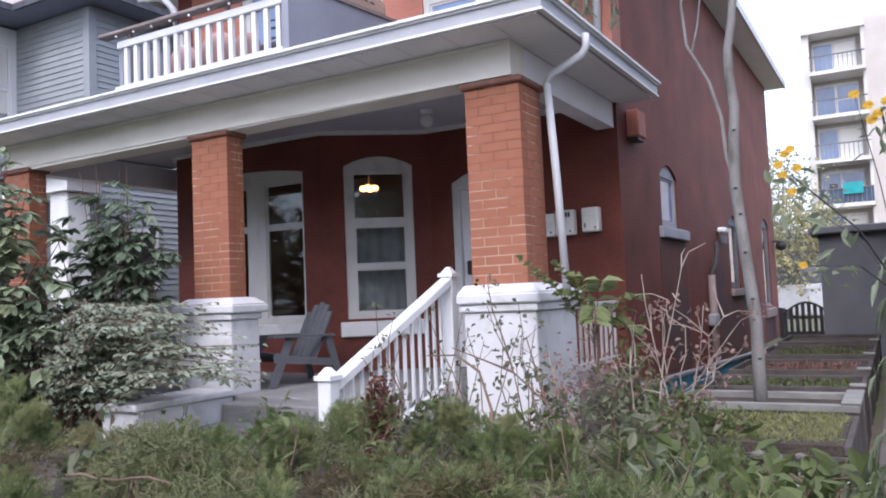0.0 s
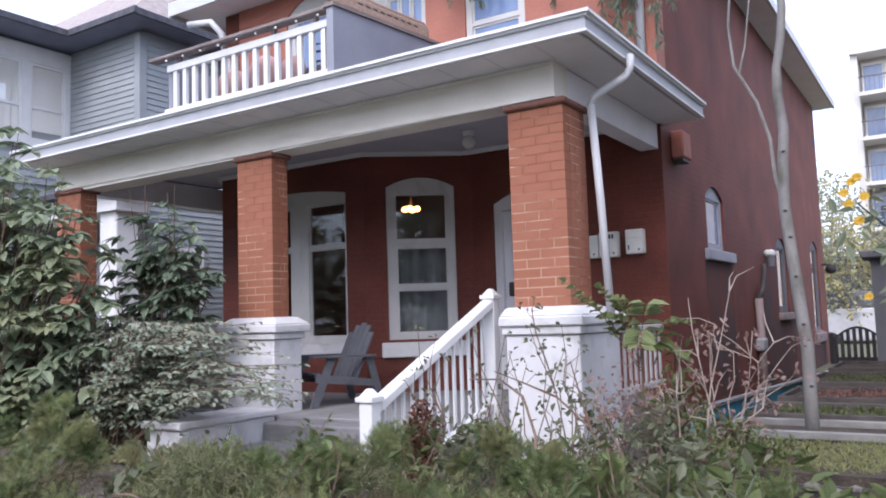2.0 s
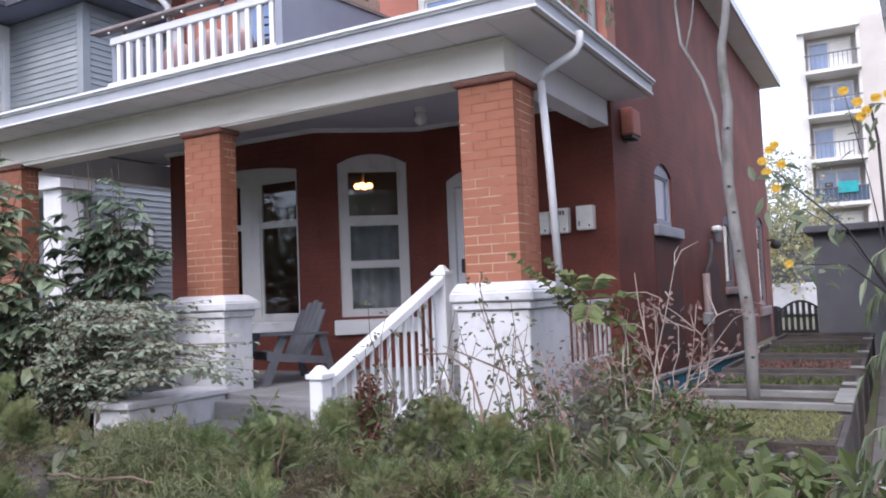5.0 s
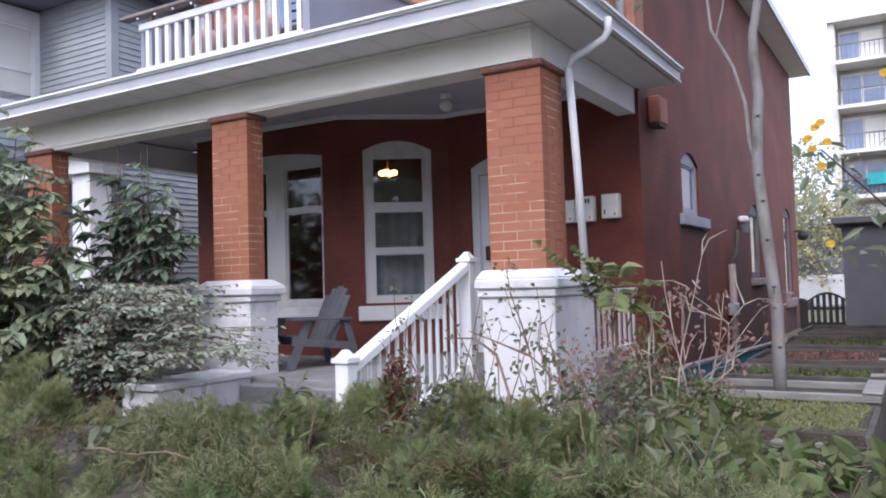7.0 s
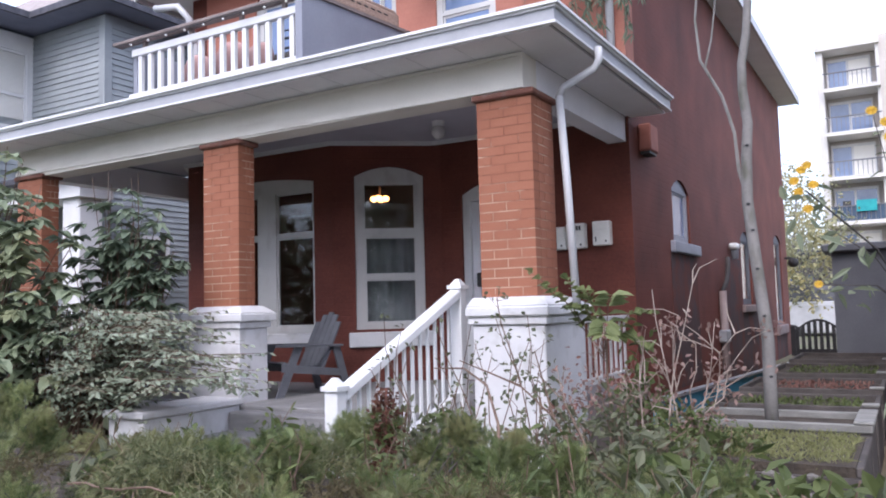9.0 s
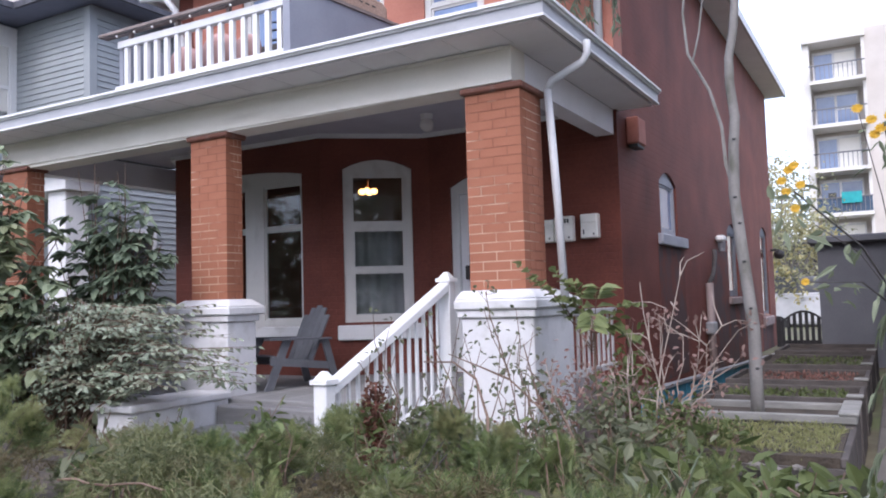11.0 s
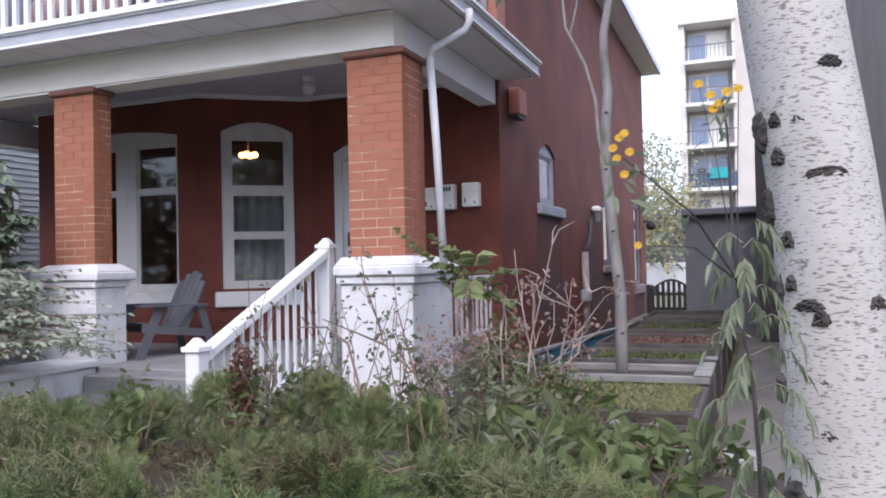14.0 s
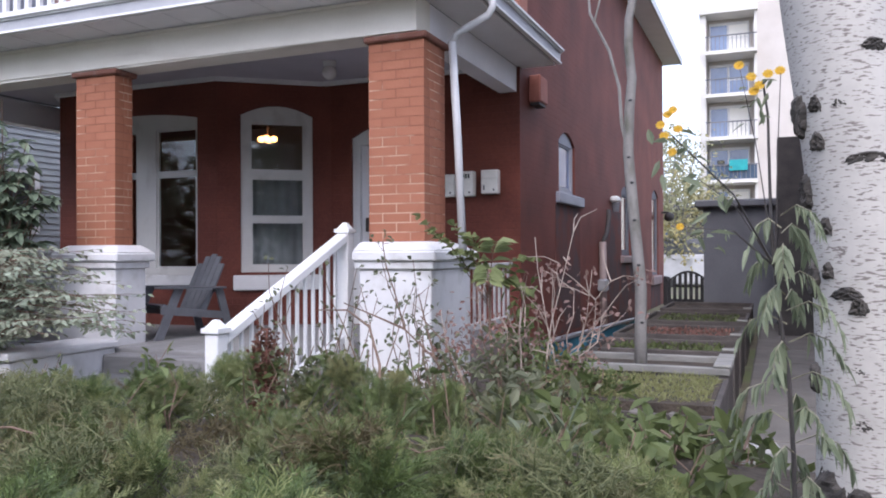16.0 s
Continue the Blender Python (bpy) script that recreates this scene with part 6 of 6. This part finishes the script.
# slim grey tree by the beds
tr_ = thing("slim_tree", (-0.81, 5.45, 0.7), "slim grey barked tree with a thin forked branch", "tree")
bm = tube(bmesh.new(), [(-0.805, 5.45, 0.60), (-0.803, 5.45, 0.95), (-0.80, 5.45, 1.25), (-0.85, 5.45, 1.8), (-0.878, 5.45, 2.15), (-0.868, 5.45, 2.45), (-0.85, 5.45, 2.65), (-0.872, 5.45, 2.88), (-0.868, 5.45, 3.05), (-0.83, 5.45, 3.25), (-0.81, 5.45, 3.45), (-0.86, 5.45, 4.2), (-0.80, 5.5, 5.2), (-0.7, 5.6, 6.4)], 0.042, 0.02, 10)
part("trunk", bm, BARK, tr_, smooth=True)
bm = tube(bmesh.new(), [(-0.87, 5.45, 2.12), (-0.92, 5.45, 2.35), (-0.935, 5.45, 2.6), (-1.0, 5.45, 2.85), (-1.13, 5.45, 3.12), (-1.15, 5.45, 3.4), (-1.1, 5.5, 4.0)], 0.014, 0.008, 6)
tube(bm, [(-1.10, 5.45, 3.06), (-1.05, 5.45, 3.25), (-1.0, 5.45, 3.6)], 0.008, 0.005, 5)
part("branch", bm, BARK, tr_)
for z, x in ((1.02, -.80), (1.4, -.82), (1.7, -.845), (1.95, -.86), (2.12, -.88), (2.5, -.868)):
    part("knot", ball(bmesh.new(), (x + 0.012, 5.412, z), 0.010, 1.3, .5, 0.8, 8), INK, tr_, smooth=True)

# ---- birch beside the camera ----
birch = thing("birch_tree", (0.2, 1.78, 0.85), "white papery birch trunk with dark knots", "tree")
BIRCH = material("birch_bark", (0.36, 0.342, 0.312), (0.48, 0.456, 0.418), 0.6, 5, 40, 0.25)
nt = BIRCH.node_tree
bout = nt.nodes["Principled BSDF"]
old = bout.inputs["Base Color"].links[0].from_socket
co, mp, no, mr, mx = [nt.nodes.new(k) for k in ("ShaderNodeTexCoord", "ShaderNodeMapping", "ShaderNodeTexNoise", "ShaderNodeMapRange", "ShaderNodeMix")]
mp.inputs["Scale"].default_value = (62, 62, 270)
no.inputs["Scale"].default_value, no.inputs["Detail"].default_value = 1.0, 1.5
mr.inputs[1].default_value, mr.inputs[2].default_value = 0.575, 0.65
mx.data_type = "RGBA"
mx.inputs[7].default_value = (0.17, 0.15, 0.135, 1)
for a, b in ((co.outputs["Object"], mp.inputs[0]), (mp.outputs[0], no.inputs["Vector"]), (no.outputs["Fac"], mr.inputs[0]), (mr.outputs[0], mx.inputs[0]), (old, mx.inputs[6]), (mx.outputs[2], bout.inputs["Base Color"])):
    nt.links.new(a, b)
bm = bmesh.new()
rings = []
for i in range(40):
    z = 0.80 + 0.05 * i + (0.1 * max(0, i - 24))
    f = (z - 0.8)
    cx, cy = 0.225 - 0.082 * (z - 1.0) + 0.01 * math.sin(z * 5), 1.86
    r = 0.112 - 0.006 * f + 0.07 * math.exp(-f * 9)
    ring = []
    for k in range(28):
        a = 2 * math.pi * k / 28
        rr = r * (1 + 0.035 * noise.noise((math.cos(a) * 1.5, math.sin(a) * 1.5, z * 3)) + (0.25 * math.exp(-f * 8) * max(0, math.sin(a * 3 + 1))))
        ring.append(bm.verts.new((cx + rr * math.cos(a), cy + rr * math.sin(a), z)))
    rings.append(ring)
for u, w in zip(rings, rings[1:]):
    for k in range(28):
        bm.faces.new((u[k], u[(k + 1) % 28], w[(k + 1) % 28], w[k]))
part("trunk", bm, BIRCH, birch, smooth=True)
ztop = 0.80 + 0.05 * 39 + 0.1 * 15
xtop = 0.225 - 0.082 * (ztop - 1.0) + 0.01 * math.sin(ztop * 5)
part("upper_trunk", tube(bmesh.new(), [(xtop, 1.86, ztop - .05), (xtop - .06, 1.86, 5.2), (xtop - .05, 1.9, 6.4), (xtop, 1.9, 7.6)], 0.095, 0.02, 16), BIRCH, birch, smooth=True)
rb_ = random.Random(12)
bm, cs = bmesh.new(), []
for i in range(16):
    s = Vector((xtop - .05, 1.87, rb_.uniform(5.0, 7.4)))
    a = i * 2.4
    e = s + Vector((math.cos(a), math.sin(a), rb_.uniform(.3, .8))) * rb_.uniform(0.6, 1.3)
    pts = wavy(s, e, 5, 0.05, rb_)
    tube(bm, pts, 0.016, 0.004, 5)
    for p in pts[2:]:
        cs += [tuple(p + Vector((rb_.gauss(0, .15), rb_.gauss(0, .15), rb_.gauss(0, .15)))) for _ in range(14)]
tagged(part("limb", bm, TWIG, birch), kind="stuff")
foliage("crown", np.array(cs), 0.1, BIGLEAF, birch, 0.06, 0.042)
KNOT = material("birch_knot", (0.02, 0.018, 0.016), (0.09, 0.08, 0.07), 0.9, 30, 150, 0.8)


def rough_bark(z, ang, w, h, seed, arch=0.0, name="bark_scar"):
    """Cracked black bark standing out from the trunk."""
    cx, cy = 0.225 - 0.082 * (z - 1.0) + 0.01 * math.sin(z * 5), 1.86
    r = 0.112 - 0.006 * (z - 0.8) + 0.07 * math.exp(-(z - 0.8) * 9)
    m = Matrix.Translation((cx, cy, z)) @ Matrix.Rotation(ang, 4, "Z")
    bm = bmesh.new()
    n = 14
    g = []
    for i in range(n + 1):
        row = []
        for k in range(n + 1):
            u, v = -1 + 2 * i / n, -1 + 2 * k / n
            edge = 1 - max(u * u + v * v, 0) * (1 + 0.5 * noise.noise((u * 3, v * 3, seed)))
            o = -0.004 + min(0.014, h * 0.22) * max(-.6, min(1, edge * 2)) + min(0.008, h * 0.2) * noise.noise((u * 5, v * 3, seed + 9.0))
            a = u * w / r / 2
            row.append(bm.verts.new(m @ Vector(((r + o) * math.sin(a), -(r + o) * math.cos(a), v * h / 2 - arch * u * u))))
        g.append(row)
    for i in range(n):
        for k in range(n):
            bm.faces.new((g[i][k], g[i + 1][k], g[i + 1][k + 1], g[i][k + 1]))
    part(name, bm, KNOT, birch, "rough blackened bark")


for z, ang, w, h in ((1.88, 0.45, 0.055, 0.022), (1.66, 0.05, 0.085, 0.022), (1.77, -0.30, 0.03, 0.016), (1.775, -0.75, 0.03, 0.03), (1.70, -0.8, 0.03, 0.035), (1.735, -0.28, 0.014, 0.01),
                     (1.395, -0.5, 0.06, 0.025), (1.37, -0.3, 0.035, 0.03), (1.40, 0.75, 0.04, 0.025), (1.27, -0.38, 0.03, 0.012), (1.245, -0.38, 0.036, 0.014), (1.14, -0.36, 0.045, 0.02),
                     (1.53, -0.85, 0.03, 0.03), (1.44, -0.85, 0.025, 0.028), (1.30, 0.9, 0.025, 0.018), (1.04, 0.5, 0.02, 0.012), (0.99, -0.4, 0.07, 0.06), (0.97, 0.1, 0.09, 0.04), (1.21, 0.2, 0.02, 0.006)):
    rough_bark(z, ang, w * 1.15, h * 1.25, z * 37 + ang, 0.35 * h, "knot")
for k, (z, ang, w, h) in enumerate(((1.76, -1.25, 0.06, 0.10), (1.60, -1.35, 0.05, 0.09), (1.42, -1.3, 0.05, 0.08), (1.22, -1.35, 0.05, 0.07), (0.97, -1.0, 0.12, 0.14), (0.95, -0.2, 0.13, 0.12), (0.94, 0.6, 0.12, 0.10))):
    rough_bark(z, ang, w, h, 3.1 + k)

# yellow-flowered plant in front of the birch
yf = thing("yellow_flower_plant", (0.05, 1.6, 0.85), "tall drooping plant with small yellow flowers", "plant")
bm = tube(bmesh.new(), [(0.05, 1.6, 0.80), (0.047, 1.6, 1.1), (0.04, 1.6, 1.25), (0.024, 1.6, 1.37), (0.012, 1.6, 1.52), (0.008, 1.6, 1.73), (0.0, 1.6, 1.79)], 0.005, 0.002, 6)
for e in ((-0.095, 1.0, 1.615), (-0.105, 1.18, 1.512), (0.03, 1.58, 1.80), (-0.12, 1.6, 1.62), (-0.04, 1.6, 1.82)):
    tube(bm, [(0.018, 1.6, 1.45), ((e[0] + .018) / 2, (e[1] + 1.6) / 2, (1.45 + e[2]) / 2 + .03), e], 0.0019, 0.001, 4)
tagged(part("stem", bm, DARKWOOD, yf), kind="stuff")
c, d, nr_, ln_ = [], [], [], []
bm = bmesh.new()
for i in range(27):
    z = 0.94 + 0.62 * (i + rg.random()) / 27
    a = i * 2.4 + rg.gauss(0, .3)
    s = Vector((0.05 - 0.05 * max(0, z - 1.1), 1.6, z))
    out = Vector((math.cos(a), 0.8 * math.sin(a), 0))
    R = rg.uniform(0.055, 0.10) * (1.15 - 0.5 * (z - 0.94))
    pts = [s, s + out * R * .45 + Vector((0, 0, .018)), s + out * R * .85 + Vector((0, 0, .005)), s + out * R * 1.1 + Vector((0, 0, -.035))]
    tube(bm, pts, 0.0016, 0.0008, 3)
    sd = Vector((-out.y, out.x, 0))
    for k in range(9):
        f = 0.9 + 2.09 * k / 8
        p = pts[int(f)].lerp(pts[min(3, int(f) + 1)], f - int(f))
        for g in (-1, 1):
            c.append(tuple(p))
            d.append(tuple(sd * g * rg.uniform(.25, .6) + out * rg.uniform(.1, .5) + Vector((0, 0, rg.uniform(-1.1, -.5)))))
            nr_.append(tuple(out + Vector((rg.gauss(0, .4), rg.gauss(0, .4), .6))))
            ln_.append(rg.uniform(.013, .042))
part("leaf_stalk", bm, STEM, yf)
tagged(part("leaves", leaf_mesh(c, d, nr_, np.array(ln_), np.array(ln_) * .31, droop=0.4), SAGE, yf), kind="stuff")
cl = np.array([(h[0] + rg.gauss(0, .02), h[1] + rg.gauss(0, .02), h[2] - abs(rg.gauss(0, .05))) for h in [(-0.01, 1.6, 1.79), (-0.097, 1.0, 1.62), (-0.06, 1.25, 1.56)] for _ in range(16)])
foliage("small_leaves", cl, 0, SAGE, yf, 0.03, 0.009)
heads = [(-0.041, 1.6, 1.823), (-0.006, 1.6, 1.783), (0.009, 1.6, 1.803), (0.029, 1.6, 1.807), (-0.016, 1.6, 1.773), (-0.02, 1.6, 1.80), (-0.10, 1.0, 1.64), (-0.094, 1.0, 1.645), (-0.108, 1.0, 1.628), (-0.104, 1.0, 1.615), (-0.095, 1.0, 1.595), (-0.088, 1.0, 1.622), (-0.105, 1.18, 1.512)]
for h_ in heads:
    s_ = 0.0115 if h_[1] > 1.3 else 0.0068
    part("flower", leaf_mesh(np.tile([h_], (11, 1)), np.array([[math.cos(i * .571), 0.5 * math.sin(i * .571) - 0.3, math.sin(i * .571)] for i in range(11)]), np.tile([[0.1, -1, 0.2]], (11, 1)), np.full(11, s_), np.full(11, s_ * 0.5)), YELLOW, yf, "yellow petals")

# hanging larch-like strands by the upper corner
vn = thing("hanging_vine", (-2.3, 7.9, 5.9), "feathery green strands hanging at the upper house corner", "vine")
bm, c, d = bmesh.new(), [], []
for k in range(38):
    x, y = -2.52 + rg.gauss(0, .27), 7.72 + rg.gauss(0, .10)
    z0, z1 = 5.95, rg.uniform(4.15, 5.3)
    pts = wavy((x, y, z0), (x + rg.uniform(-.1, .1), y, z1), 7, 0.03, rg)
    tube(bm, pts, 0.006, 0.002, 4)
    for p_, q_ in zip(pts, pts[1:]):
        for _ in range(9):
            f = rg.random()
            c.append(tuple(p_.lerp(q_, f)))
            d.append((rg.gauss(0, .6), rg.gauss(0, .6), -0.9))
tagged(part("strand", bm, TWIG, vn), kind="stuff")
tagged(part("leaves", leaf_mesh(c, d, rand_dirs(nrg, len(c)), np.full(len(c), 0.10), np.full(len(c), 0.022), droop=0.2), SAPLEAF, vn), kind="stuff")

for k in range(14):
    x, y = -4.55 + rg.gauss(0, .16), 7.72 + rg.gauss(0, .06)
    pts = wavy((x, y, 5.95), (x + rg.uniform(-.1, .1), y, rg.uniform(5.0, 5.6)), 6, 0.03, rg)
    part("strand", tube(bmesh.new(), pts, 0.005, 0.002, 4), TWIG, vn)
    c = [tuple(p_.lerp(q_, rg.random())) for p_, q_ in zip(pts, pts[1:]) for _ in range(7)]
    tagged(part("leaves", leaf_mesh(c, [(rg.gauss(0, .6), rg.gauss(0, .6), -0.9) for _ in c], rand_dirs(nrg, len(c)), np.full(len(c), 0.09), np.full(len(c), 0.02), droop=0.2), SAPLEAF, vn), kind="stuff")

# far trees behind the side yard
for k, (x, y, z, r) in enumerate(((-4.2, 36, 4.2, 2.6), (-3.2, 30, 2.6, 1.6), (-6.5, 42, 6.0, 3.0))):
    ft = thing("distant_tree", (x, y, 0), "pale leafy tree beyond the yard", "tree", "distant trees")
    part("trunk", tube(bmesh.new(), [(x, y, 0), (x + .1, y, z)], 0.16, 0.06), BARK, ft)
    cs = np.array(dome(x, y, z - r * .5, r, r, r * 1.5, 110, 50 + k))
    bm = bmesh.new()
    for p in cs[::3]:
        tube(bm, [(x, y, z * .6), tuple(p)], 0.05, 0.015, 4)
    part("limb", bm, BARK, ft)
    cc = np.repeat(cs, 18, 0) + nrg.normal(0, 0.3, (len(cs) * 18, 3))
    foliage("crown", cc, .3, FARLEAF, ft, 0.2, 0.11)

# street trees behind the camera, seen only in the panes, added to darken them
for k, (x, y) in enumerate([(-38 + 6.2 * i, -11 - 3 * (i % 2)) for i in range(10)]):
    ft = thing("street_tree", (x, y, 0), "leafy street tree added out of view across the road", "tree", "street trees")
    part("trunk", tube(bmesh.new(), [(x, y, 0), (x, y, 4)], 0.2, 0.12, 8), BARK, ft)
    cs = np.array(dome(x, y, 2.6, 3.4, 3.0, 4.2, 100, 70 + k))
    bm = bmesh.new()
    for p in cs[::3]:
        tube(bm, [(x, y, 2.6), tuple(p)], 0.06, 0.02, 4)
    part("limb", bm, BARK, ft)
    cc = np.repeat(cs, 24, 0) + nrg.normal(0, 0.5, (len(cs) * 24, 3))
    foliage("crown", cc, .3, LEAF, ft, 0.5, 0.3)
